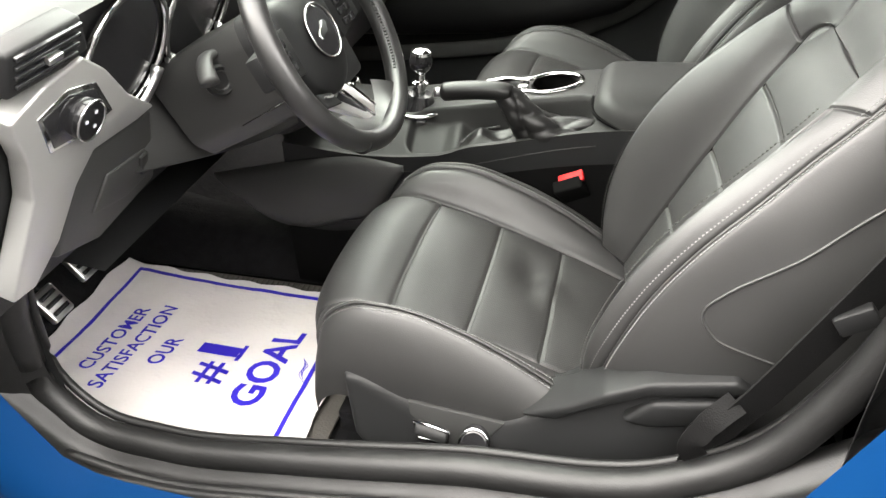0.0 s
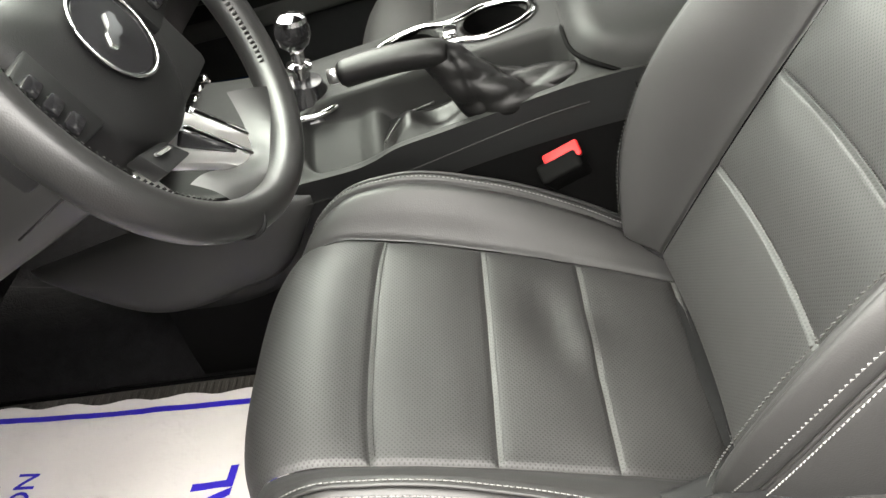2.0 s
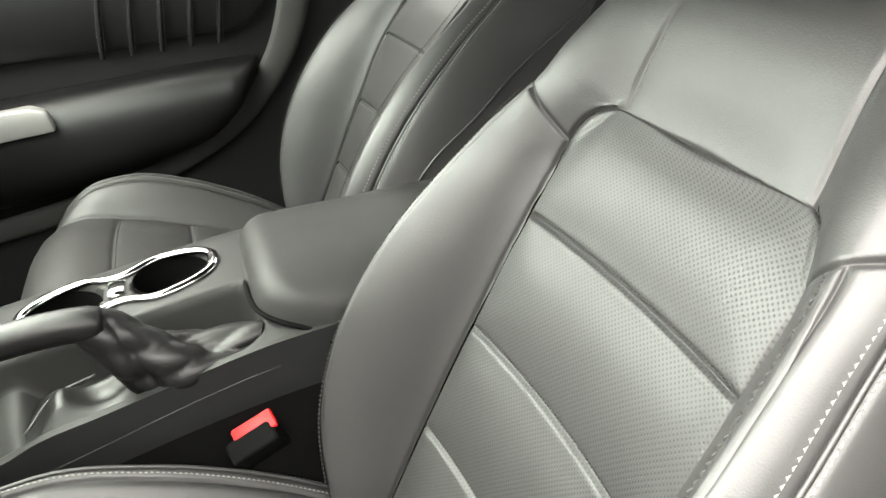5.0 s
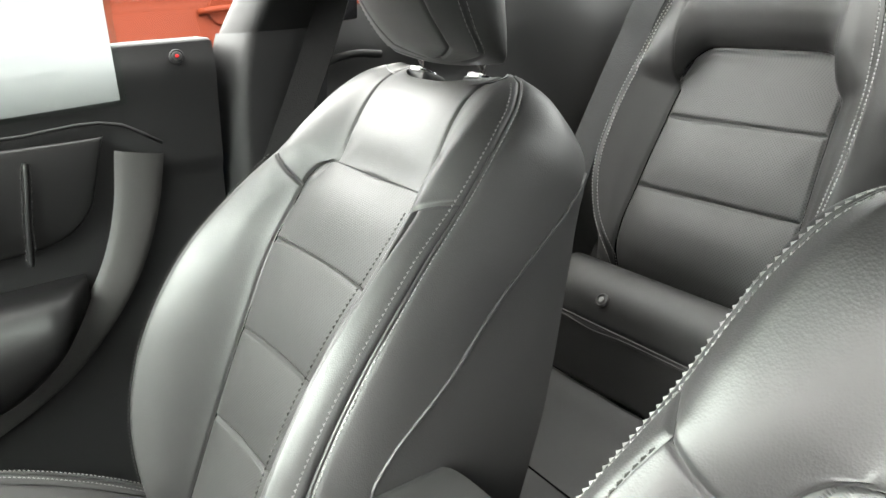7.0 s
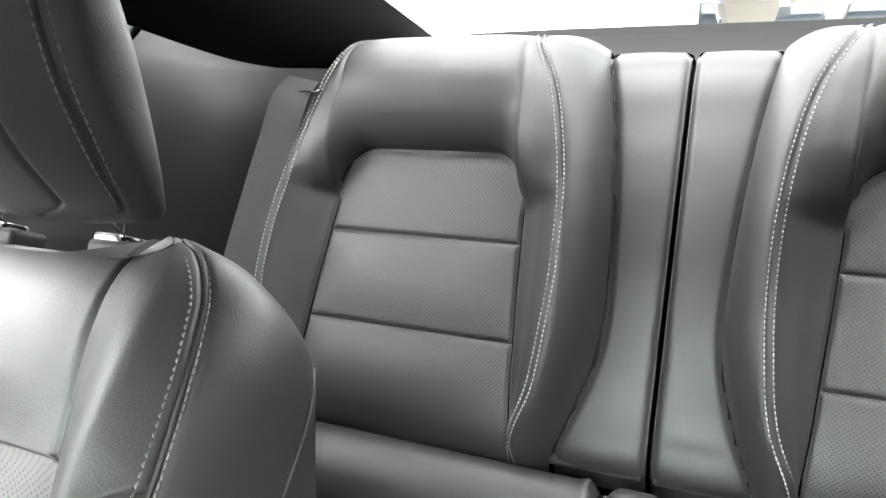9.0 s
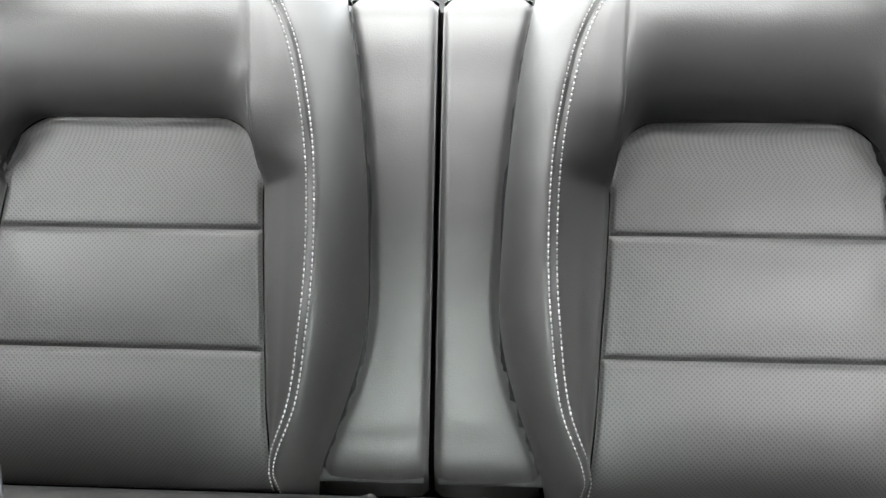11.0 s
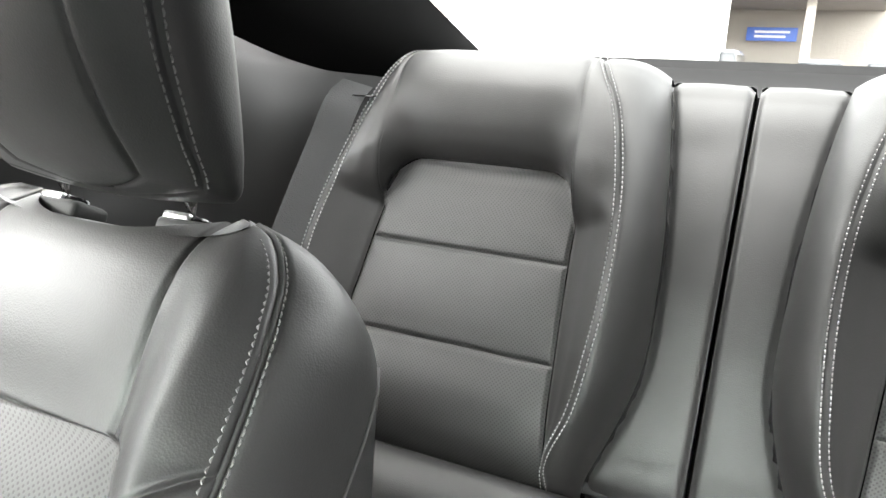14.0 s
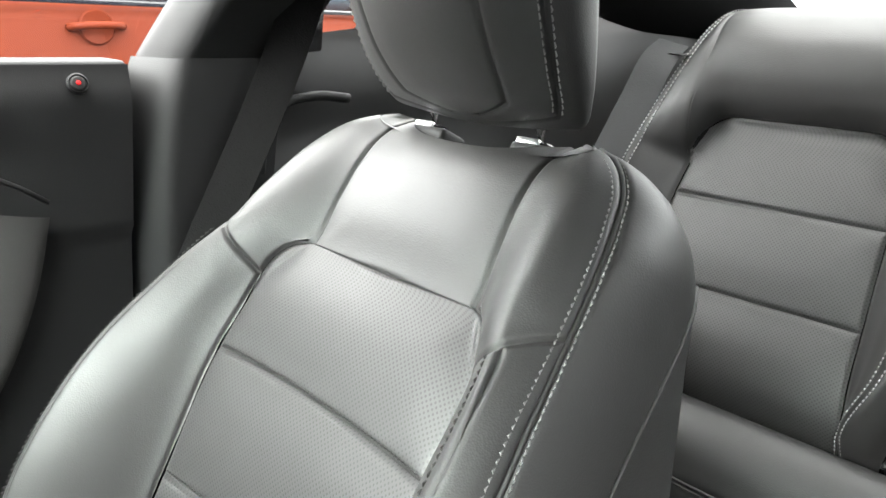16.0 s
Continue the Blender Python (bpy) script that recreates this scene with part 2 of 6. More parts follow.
def patch(name, fn, mat, parent, nu=24, nv=24, groove=(1, 1, 1, 1), depth=0.0035, width=0.004, puff=0.0, out=(0, 0, 1),
          label="", cluster=0.85, rough=0.0):
    """A piece of upholstery: fn(u, v) over the unit square, its edges drawn in towards the seams and its middle puffed out."""
    tu, tv = np.linspace(0, 1, nu), np.linspace(0, 1, nv)
    tu, tv = (t - cluster * np.sin(2 * np.pi * t) / (2 * np.pi) for t in (tu, tv))
    U, V = np.meshgrid(tu, tv)
    Pn = np.stack(fn(U, V), -1)
    du, dv = np.gradient(Pn, axis=1), np.gradient(Pn, axis=0)
    N = unit(np.cross(du, dv))
    flip = (N.reshape(-1, 3).mean(0) @ np.array(out)) < 0
    if flip:
        N = -N
    eu = np.linalg.norm(np.diff(Pn, axis=1), axis=2)
    ev = np.linalg.norm(np.diff(Pn, axis=0), axis=2)
    lu = np.concatenate([np.zeros((nv, 1)), np.cumsum(eu, 1)], 1)
    lv = np.concatenate([np.zeros((1, nu)), np.cumsum(ev, 0)], 0)
    dist = [lu, lu[:, -1:] - lu, lv, lv[-1:, :] - lv]
    off = np.zeros_like(U)
    near = np.full_like(U, 9.0)
    for g, dd in zip(groove, dist):
        if g:
            near = np.minimum(near, dd)
    off = -depth * np.exp(-(near / width) ** 2) + puff * (1 - np.exp(-(near / 0.03) ** 2))
    if rough:
        off = off + rough * np.array([[noise.noise(Vector(p) * 22) for p in row] for row in Pn])
    Pn = Pn + N * off[..., None]
    uv = np.stack([lu, lv], -1).reshape(-1, 2)
    return raw(name, Pn.reshape(-1, 3), grid_faces(nu, nv, flip), mat, parent, label, uv=uv)


def spline(pts, n=40):
    pts = np.asarray(pts, float)
    l = np.concatenate([[0], np.cumsum(np.linalg.norm(np.diff(pts, axis=0), axis=1))])
    s = np.linspace(0, l[-1], n)
    return np.stack([sm(s, l, pts[:, k]) for k in range(3)], -1)


def tube_mesh(pts, radius, sides=8, closed=False, squash=(1, 1), up=(0, 0, 1), cap=True):
    pts = np.asarray(pts, float)
    n = len(pts)
    rad = np.full(n, radius) if np.isscalar(radius) else np.asarray(radius, float)
    tang = (np.roll(pts, -1, 0) - np.roll(pts, 1, 0)) if closed else np.gradient(pts, axis=0)
    tang = unit(tang)
    up = np.asarray(up, float)
    a = unit(np.cross(tang, up + 1e-4))
    b = np.cross(a, tang)
    ang = np.linspace(0, 2 * np.pi, sides, endpoint=False)
    V = pts[:, None] + rad[:, None, None] * (squash[0] * np.cos(ang)[None, :, None] * a[:, None] + squash[1] * np.sin(ang)[None, :, None] * b[:, None])
    verts = V.reshape(-1, 3)
    faces = []
    for j in range(n if closed else n - 1):
        k = (j + 1) % n
        for i in range(sides):
            i2 = (i + 1) % sides
            faces.append((j * sides + i, j * sides + i2, k * sides + i2, k * sides + i))
    if cap and not closed:
        faces.append(tuple(range(sides))[::-1])
        faces.append(tuple((n - 1) * sides + i for i in range(sides)))
    return verts, faces


def tube(name, pts, radius, mat, parent=None, label="", **kw):
    v, f = tube_mesh(pts, radius, **kw)
    return raw(name, v, f, mat, parent, label)


def stitches(name, lines, mat, parent, pitch=0.0064, length=0.0050, width=0.0011, lift=0.0012):
    """Rows of thread: lines is a list of (points, normals)."""
    verts, faces = [], []
    for pts, nor in lines:
        pts, nor = np.asarray(pts, float), np.asarray(nor, float)
        l = np.concatenate([[0], np.cumsum(np.linalg.norm(np.diff(pts, axis=0), axis=1))])
        s = np.arange(pitch, l[-1] - pitch, pitch)
        c = np.stack([np.interp(s, l, pts[:, k]) for k in range(3)], -1)
        c2 = np.stack([np.interp(s + length, l, pts[:, k]) for k in range(3)], -1)
        nn = unit(np.stack([np.interp(s, l, nor[:, k]) for k in range(3)], -1))
        for p, q, n in zip(c, c2, nn):
            t = unit(q - p)
            sd = np.cross(t, n) * width / 2
            lo, hi = n * (lift - 0.0012), n * (lift + 0.0006)
            mid = (p + q) / 2
            k = len(verts)
            verts += [p + sd + lo, p - sd + lo, q - sd + lo, q + sd + lo, mid + sd * .8 + hi, mid - sd * .8 + hi]
            faces += [(k, k + 4, k + 5, k + 1), (k + 3, k + 2, k + 5, k + 4), (k, k + 3, k + 4), (k + 1, k + 5, k + 2)]
    return raw(name, verts, faces, mat, parent, smooth=False)


def rounded(bm, amount, segments=2):
    bmesh.ops.bevel(bm, geom=bm.edges[:], offset=amount, segments=segments, profile=0.5, affect='EDGES')


def box(name, lo, hi, mat, parent=None, label="", bevel=0.004, segments=2, turn=None):
    bm = bmesh.new()
    bmesh.ops.create_cube(bm, size=1)
    c = [(a + b) / 2 for a, b in zip(lo, hi)]
    s = [abs(b - a) for a, b in zip(lo, hi)]
    bmesh.ops.scale(bm, vec=s, verts=bm.verts)
    if bevel:
        rounded(bm, min(bevel, min(s) * 0.45), segments)
    if turn is not None:
        bmesh.ops.transform(bm, matrix=turn, verts=bm.verts)
    bmesh.ops.translate(bm, vec=c, verts=bm.verts)
    return part(name, bm, mat, parent, label)


def prism(name, outline, axis, a, b, mat, parent=None, label="", bevel=0.004, segments=2):
    """A slab: an outline in the two other axes, from a to b along one axis."""
    bm = bmesh.new()
    order = {"x": lambda p, q, r: (r, p, q), "y": lambda p, q, r: (p, r, q), "z": lambda p, q, r: (p, q, r)}[axis]
    lo = [bm.verts.new(order(p, q, a)) for p, q in outline]
    hi = [bm.verts.new(order(p, q, b)) for p, q in outline]
    bm.faces.new(lo)
    bm.faces.new(hi[::-1])
    n = len(outline)
    for i in range(n):
        bm.faces.new((lo[i], hi[i], hi[(i + 1) % n], lo[(i + 1) % n]))
    bmesh.ops.recalc_face_normals(bm, faces=bm.faces)
    if bevel:
        rounded(bm, bevel, segments)
    return part(name, bm, mat, parent, label)


def disc(name, centre, normal, profile, mat, parent=None, label="", sides=40, hollow=False):
    """Turned about an axis: profile is rows of (radius, height along the normal)."""
    n = Vector(normal).normalized()
    q = n.to_track_quat('Z', 'Y')
    verts, faces = [], []
    for r, h in profile:
        for k in range(sides):
            a = 2 * math.pi * k / sides
            verts.append(Vector(centre) + q @ Vector((r * math.cos(a), r * math.sin(a), h)))
    m = len(profile)
    for j in range(m - 1):
        for k in range(sides):
            k2 = (k + 1) % sides
            faces.append((j * sides + k, j * sides + k2, (j + 1) * sides + k2, (j + 1) * sides + k))
    if profile[0][0] > 1e-6 and not hollow:
        faces.append(tuple(range(sides))[::-1])
    if profile[-1][0] > 1e-6:
        faces.append(tuple((m - 1) * sides + k for k in range(sides)))
    ob = raw(name, verts, faces, mat, parent, label)
    ob.data.set_sharp_from_angle(angle=radians(35))
    return ob


# ---------------------------------------------------------------- front seats
LEAN = radians(25)
ES, ED = np.array([math.sin(LEAN), 0, math.cos(LEAN)]), np.array([-math.cos(LEAN), 0, math.sin(LEAN)])


def back_panel(s):
    s = np.asarray(s, float)
    low = sm(s, [0, .17, .30, .43, .50], [.170, .166, .156, .147, .144])
    top = np.clip((s - 0.485) / 0.066, 0, 1)
    return np.where(s < 0.551, low - 0.038 * (1 - np.sqrt(np.maximum(0, 1 - top**2))), 0.106 - 0.008 * np.clip((s - 0.551) / 0.14, 0, 1))


def back_ridge(s):
    return sm(s, [0, .06, .12, .2, .32, .42, .50, .556, .60, .64, .67, .685, .695, .70], [.196, .215, .232, .243, .244, .235, .218, .206, .198, .187, .172, .157, .139, .121])


def back_inner(s):
    """Where the middle of the backrest gives way to its sides."""
    return np.minimum(back_panel(s), back_ridge(s) - 0.004)


def bolster_band(s):
    """Where the stitched rim band of the backrest bolster starts, as a share of its width."""
    return sm(s, [0, .1, .3, .56], [.70, .74, .74, .66])


def back_depth(w, s):
    a, R = np.abs(w), back_ridge(s)
    Pw = np.minimum(sm(s, [0, .17, .3, .43, .50, .55, .60, .70], [.170, .166, .156, .147, .140, .112, .104, .104]), R - 0.012)
    mid = sm(s, [0, .17, .30, .425, .50, .556, .60, .64, .66, .68, .70], [.0, .003, .006, .004, -.012, -.032, -.037, -.044, -.051, -.065, -.092])
    rid = sm(s, [0, .06, .12, .2, .30, .40, .48, .556, .60, .65, .68, .70], [.036, .070, .094, .108, .106, .084, .050, .012, -.008, -.035, -.058, -.082])
    t = np.clip((a - Pw) / (R - Pw), 0, 1)
    b = bolster_band(s)
    q = np.clip(t / b, 0, 1)
    f = 0.42 * q + 0.58 * np.sin(q * np.pi / 2) ** 1.6
    fall = sm(s, [0, .1, .3, .5, .60, .68, .70], [.012, .028, .030, .026, .022, .010, .002]) * np.clip((t - b) / (1 - b), 0, 1) ** 1.5
    return mid + (rid - mid) * f - fall - 0.011 * np.clip(1 - (a / 0.155) ** 2, 0, 1) * np.clip((0.55 - s) * 5, 0, 1)


def back_point(w, s, d=None):
    d = back_depth(w, s) if d is None else d
    return s * ES[0] + d * ED[0], w + 0 * s, s * ES[2] + d * ED[2]


REAR = 0.15


def back_slope(s, t, e=1.0):
    """How far the top of the backrest falls off towards its rear, most at its corners (e = 1)."""
    return (0.022 * t**1.6 + 0.012 * t**2.5 * e) * np.clip((s - 0.55) / 0.15, 0, 1)


def side_swell(s, t):
    return sm(s, [0, .3, .5, .60, .65, .68, .70], [.036, .032, .024, .026, .031, .031, .022]) * (1 - (1 - t) ** 2.6 - 0.35 * t**3)


def side_point(sign, s, t):
    d0 = back_depth(back_ridge(s), s)
    w = back_ridge(s) + side_swell(s, t)
    d = d0 - (d0 + REAR) * t**1.25
    s = s - back_slope(s, t)
    return s * ES[0] + d * ED[0], sign * w, s * ES[2] + d * ED[2]


LX = np.array([.15, .08, -.038, -.153, -.278, -.345, -.392, -.418, -.42, -.405])
LZ = np.array([.395, .423, .471, .512, .546, .555, .540, .498, .44, .385])
LL = np.concatenate([[0], np.cumsum(np.hypot(np.diff(LX), np.diff(LZ)))])
OX, OZ = 0.063, 0.426


def cushion_point(w, l, lift=0.0):
    a = np.abs(w)
    x, z = sm(l, LL, LX), sm(l, LL, LZ)
    Pw, R = cushion_panel(l), cushion_ridge(l)
    rise = sm(l, LL, [.0, .016, .050, .066, .055, .036, .016, .004, .0, .0])
    t = np.clip((a - Pw) / (R - Pw), 0, 1)
    h = rise * (0.35 * t + 0.65 * np.sin(t * np.pi / 2) ** 1.5)
    h = h - 0.007 * np.clip(1 - (a / Pw) ** 2, 0, 1) * np.clip((LL[5] - l) * 8, 0, 1)
    h = h - 0.014 * np.exp(-((x + 0.085) / 0.026) ** 2 - ((w - 0.055) / 0.045) ** 2) + 0.010 * np.exp(-((x + 0.045) / 0.022) ** 2 - ((w - 0.02) / 0.035) ** 2)
    pull = 0.05 * np.clip((a / 0.21) ** 3, 0, 1.2) * np.clip((l - LL[3]) / (LL[7] - LL[3]), 0, 1)
    return x - OX + pull, w + 0 * l, z - OZ + h + lift


def cushion_panel(l):
    return sm(l, [0, LL[2], LL[4], LL[9]], [.142, .150, .158, .165])


def cushion_ridge(l):
    return sm(l, LL, [.222, .224, .222, .218, .214, .208, .204, .204, .204, .204])


def band(l):
    """Where the rim band of the side bolster starts, as a share of its width."""
    return sm(l, LL, [.74, .75, .78, .80, .80, .78, .74, .70, .68, .66])


def cushion_side(sign, l, t, out=0):
    R = cushion_ridge(l)
    x, _, z = cushion_point(R, l)
    w = R + (0.038 if sign == out else 0.008) * np.sin(np.clip(t * 1.25, 0, 1) * np.pi / 2)
    drop = sm(l, LL, [.06, .075, .115, .135, .15, .15, .13, .10, .06, .03])
    return x, sign * w, z - drop * t**1.5


def front_seat(name, label, at, outer, extras):
    seat = thing(name, label, "car seat", at, group="front seats")
    # backrest
    seams = [0.02, 0.17, 0.30, 0.43, 0.551]
    for k in range(4):
        a, b = seams[k], seams[k + 1]

        def fn(u, v, a=a, b=b):
            s = a + (b - a) * v
            s = s + 0.004 * (1 - (2 * u - 1) ** 2) * ((b < 0.5) * v + (a > 0.1) * (1 - v))
            return back_point((2 * u - 1) * back_inner(s), s)
        patch("backrest_panel", fn, PERF, seat, 38, 26, puff=0.004, out=ED, depth=0.0042, width=0.0030)

    for a in seams[1:4]:
        w = np.linspace(-0.97, 0.97, 50)
        s = a + 0.004 * (1 - w**2) + 0.0042
        row = np.stack(back_point(w * back_panel(s), s), -1)
        stitches("seam_thread", [(row, np.array([ED] * len(w)))], THREAD_FINE, seat, pitch=0.0042, length=0.0034, width=0.0007, lift=0.0010)

    def crown(u):
        return 0.700 - 0.025 * (1 - np.abs(2 * u - 1) ** 3)

    def upper(u, v):
        s = 0.549 + (crown(u) - 0.549) * v
        return back_point((2 * u - 1) * back_inner(s), s)
    patch("upper_backrest", upper, LEATHER, seat, 36, 44, puff=0.003, out=ED, depth=0.0034, width=0.0028, groove=(1, 1, 1, 0))
    for sign in (1, -1):
        def bolster(u, v, sign=sign):
            s_in, s_out = 0.02 + 0.486 * v, 0.02 + 0.536 * v
            t = u * bolster_band(0.02 + 0.51 * v)
            s = s_in + (s_out - s_in) * t
            Pw, R = back_inner(s), back_ridge(s)
            return back_point(sign * (Pw + (R - Pw) * t), s)

        def band_strip(u, v, sign=sign):
            s_in, s_out = 0.02 + 0.486 * v, 0.02 + 0.536 * v
            b = bolster_band(0.02 + 0.51 * v)
            t = b + (1 - b) * u
            s = s_in + (s_out - s_in) * t
            Pw, R = back_inner(s), back_ridge(s)
            return back_point(sign * (Pw + (R - Pw) * t), s)

        def shoulder(u, v, sign=sign):
            lo = 0.506 + 0.050 * u
            s = lo + (0.70 - lo) * v
            Pw, R = back_inner(s), back_ridge(s)
            return back_point(sign * (Pw + (R - Pw) * u), s)

        def side(u, v, sign=sign):
            return side_point(sign, 0.70 * v, u)
        patch("backrest_bolster", bolster, LEATHER, seat, 30, 90, cluster=0.85, puff=0.004, out=ED, depth=0.0032, width=0.0026, rough=0.0010)
        patch("bolster_band", band_strip, LEATHER, seat, 16, 90, cluster=0.85, puff=0.003, out=ED, depth=0.0030, width=0.0026)
        patch("shoulder_bolster", shoulder, LEATHER, seat, 34, 70, cluster=0.85, puff=0.003, out=ED, depth=0.0032, width=0.0026, groove=(1, 1, 1, 0))
        patch("backrest_side", side, LEATHER, seat, 30, 60, groove=(1, 0, 0, 0), out=(0, sign, 0), rough=0.0012, depth=0.004)
        # welt and twin rows of thread along the ridge
        s = np.linspace(0.05, 0.698, 90)
        ridge = np.stack(back_point(sign * back_ridge(s), s), -1)
        nor = unit(np.array([ED * 0.8 + np.array([0, sign * 0.6, 0])] * len(s)))
        tube("welt", ridge - nor * 0.0034, 0.0022, LEATHER, seat, sides=6)
        dw = np.gradient(back_ridge(s), s)
        ln = np.hypot(dw, 1)
        inn = np.stack(back_point(sign * (back_ridge(s) - 0.0050 / ln), s + 0.0050 * dw / ln), -1)
        oth = np.stack(side_point(sign, s - 0.002 * dw / ln, np.full_like(s, 0.038)), -1)
        for row, nn in ((inn, np.array([ED] * len(s))), (oth, unit(nor + np.array([0, sign * 0.6, 0])))):
            stitches("stitching", [(row, nn)], THREAD, seat, pitch=0.0056, length=0.0044, width=0.0010)
        v = np.linspace(0.05, 0.99, 70)
        b = bolster_band(0.02 + 0.51 * v)
        s = 0.02 + 0.486 * v + 0.05 * v * b
        Pw, R = back_inner(s), back_ridge(s)
        row = np.stack(back_point(sign * (Pw + (R - Pw) * b - 0.0045), s), -1)
        stitches("stitching", [(row, np.array([ED] * len(s)))], THREAD_FINE, seat, pitch=0.0056, length=0.0044, width=0.0010, lift=0.0065)
        # piped edge of the back shell on the side
        k = [0, .14, .28, .40, .48, .65, .85, .97, 1]
        ss = sm(np.linspace(0, 1, 50), k, [.276, .271, .268, .293, .323, .395, .506, .613, .645])
        tt = sm(np.linspace(0, 1, 50), k, [.796, .643, .438, .30, .318, .439, .625, .93, 1.0])
        seam = np.stack(side_point(sign, ss, tt), -1)
        seam[:, 1] += sign * 0.0008
        tube("shell_piping", seam, 0.0018, LEATHER, seat, sides=6)

    def top(u, v):
        s = crown(u)
        w = (2 * u - 1) * back_ridge(s)
        d = back_depth(w, s) + 0.003
        return back_point(w, s + 0.010 * np.sin(np.pi * v) * (1 - np.abs(2 * u - 1) ** 4) - back_slope(s, v, np.abs(2 * u - 1) ** 2.5), d + (-REAR - d) * v)
    patch("backrest_top", top, LEATHER, seat, 26, 12, groove=(0, 0, 0, 0), out=(0, 0, 1))

    def rear(u, v):
        s = crown(u) * v
        R = back_ridge(s) + side_swell(s, 1.0)
        return back_point((2 * u - 1) * R, s - back_slope(s, 1.0, np.abs(2 * u - 1) ** 2.5), -REAR - 0.012 * np.sin(np.pi * u) + 0 * s)
    patch("back_shell", rear, PLASTIC, seat, 14, 30, groove=(0, 0, 0, 0), out=-ED)
    # Dark sheet under the upholstery, added to stop light leaking through corner gaps.
    def core(u, v):
        s = 0.01 + 0.650 * v
        w = (2 * u - 1) * (back_ridge(s) - 0.008)
        return back_point(w, s, back_depth(w, s) - 0.015)
    patch("foam_core", core, GLOSS_BLACK, seat, 40, 40, groove=(0, 0, 0, 0), out=ED, cluster=0)
    # cushion
    rows = [0.0, LL[1], LL[2], LL[3], LL[4], LL[8]]
    for k in range(5):
        a, b = rows[k], rows[k + 1]

        def pad(u, v, a=a, b=b):
            l = a + (b - a) * v
            return cushion_point((2 * u - 1) * cushion_panel(l), l)
        patch("cushion_panel", pad, PERF if k else LEATHER, seat, 36, 16 if k < 4 else 26, puff=0.0045,
              groove=(1, 1, int(k > 0), int(k < 4)), out=(0, 0, 1), depth=0.004, rough=0.0016 if k < 4 else 0.0)
    for a in LL[1:5]:
        w = np.linspace(-0.97, 0.97, 50)
        l = np.full_like(w, a - 0.0052)
        row = np.stack(cushion_point(w * cushion_panel(l), l), -1)
        stitches("seam_thread", [(row, np.array([[0, 0, 1.0]] * len(w)))], THREAD_FINE, seat, pitch=0.0042, length=0.0034, width=0.0007, lift=0.0012)
    for sign in (1, -1):
        def wing(u, v, sign=sign):
            l = LL[8] * v
            Pw, R = cushion_panel(l), cushion_ridge(l)
            return cushion_point(sign * (Pw + (R - Pw) * band(l) * u), l)

        def rim(u, v, sign=sign):
            l = LL[8] * v
            Pw, R = cushion_panel(l), cushion_ridge(l)
            b = band(l)
            return cushion_point(sign * (Pw + (R - Pw) * (b + (1 - b) * u)), l)

        def flank(u, v, sign=sign):
            return cushion_side(sign, LL[8] * v, u, outer)
        patch("cushion_bolster", wing, LEATHER, seat, 22, 50, puff=0.003, groove=(1, 1, 0, 0), out=(0, 0, 1), rough=0.001)
        patch("bolster_rim", rim, LEATHER, seat, 12, 50, puff=0.002, groove=(1, 1, 0, 0), out=(0, 0, 1), depth=0.0025, width=0.0025)
        patch("cushion_side", flank, LEATHER, seat, 18, 50, groove=(1, 0, 0, 0), out=(0, sign, 0), rough=0.0012)
        l = np.linspace(0.0, LL[7], 70)
        ridge = np.stack(cushion_point(sign * cushion_ridge(l), l), -1)
        nor = np.array([unit(np.array([0, sign * 0.6, 0.8]))] * len(l))
        tube("welt", ridge - nor * 0.001, 0.0022, LEATHER, seat, sides=6)
        inn = np.stack(cushion_point(sign * (cushion_ridge(l) - 0.006), l), -1)
        oth = np.stack(cushion_side(sign, l, np.full_like(l, 0.10), outer), -1)
        Pw = cushion_panel(l)
        seam = np.stack(cushion_point(sign * (Pw + (cushion_ridge(l) - Pw) * band(l) + 0.0042), l), -1)
        for row in (oth, seam):
            stitches("stitching", [(row, nor)], THREAD, seat, pitch=0.0056, length=0.0044, width=0.0010, lift=0.0030)
    # front apron and pan under the cushion
    fx, fz = LX[8] - OX, LZ[8] - OZ
    prism("seat_base", [(fx + .03, fz + .01), (fx + .05, fz - .06), (0.06, fz - .07), (0.10, -0.02), (-0.05, 0.0)], "y", -0.20, 0.20, PLASTIC, seat, bevel=0.01)
    for y in (-0.19, 0.19):
        box("seat_rail", (fx + .06, y - .02, fz - .13), (0.16, y + .02, fz - .085), GLOSS_BLACK, seat, bevel=0.004)
    # headrest
    if extras.get("headrest", True):
        headrest(seat)
    # a backrest whose upper part is set more upright
    if extras.get("bend"):
        for ob in seat.children_recursive:
            co = np.empty(len(ob.data.vertices) * 3)
            ob.data.vertices.foreach_get("co", co)
            co = co.reshape(-1, 3)
            t = np.maximum(0, co @ ES - 0.40)
            co = co + ED * (extras["bend"] * t**2 / (t + 0.05))[:, None]
            ob.data.vertices.foreach_set("co", co.ravel())
            ob.data.update()
    return seat


HS = [.702, .712, .729, .749, .769, .815, .855, .895, .915, .927]
HF = [-.042, -.018, .014, .040, .061, .092, .107, .108, .096, .070]
HB = [-.058, -.064, -.062, -.055, -.046, -.018, .010, .036, .046, .050]
HW = [.098, .114, .122, .125, .126, .126, .121, .111, .100, .085]


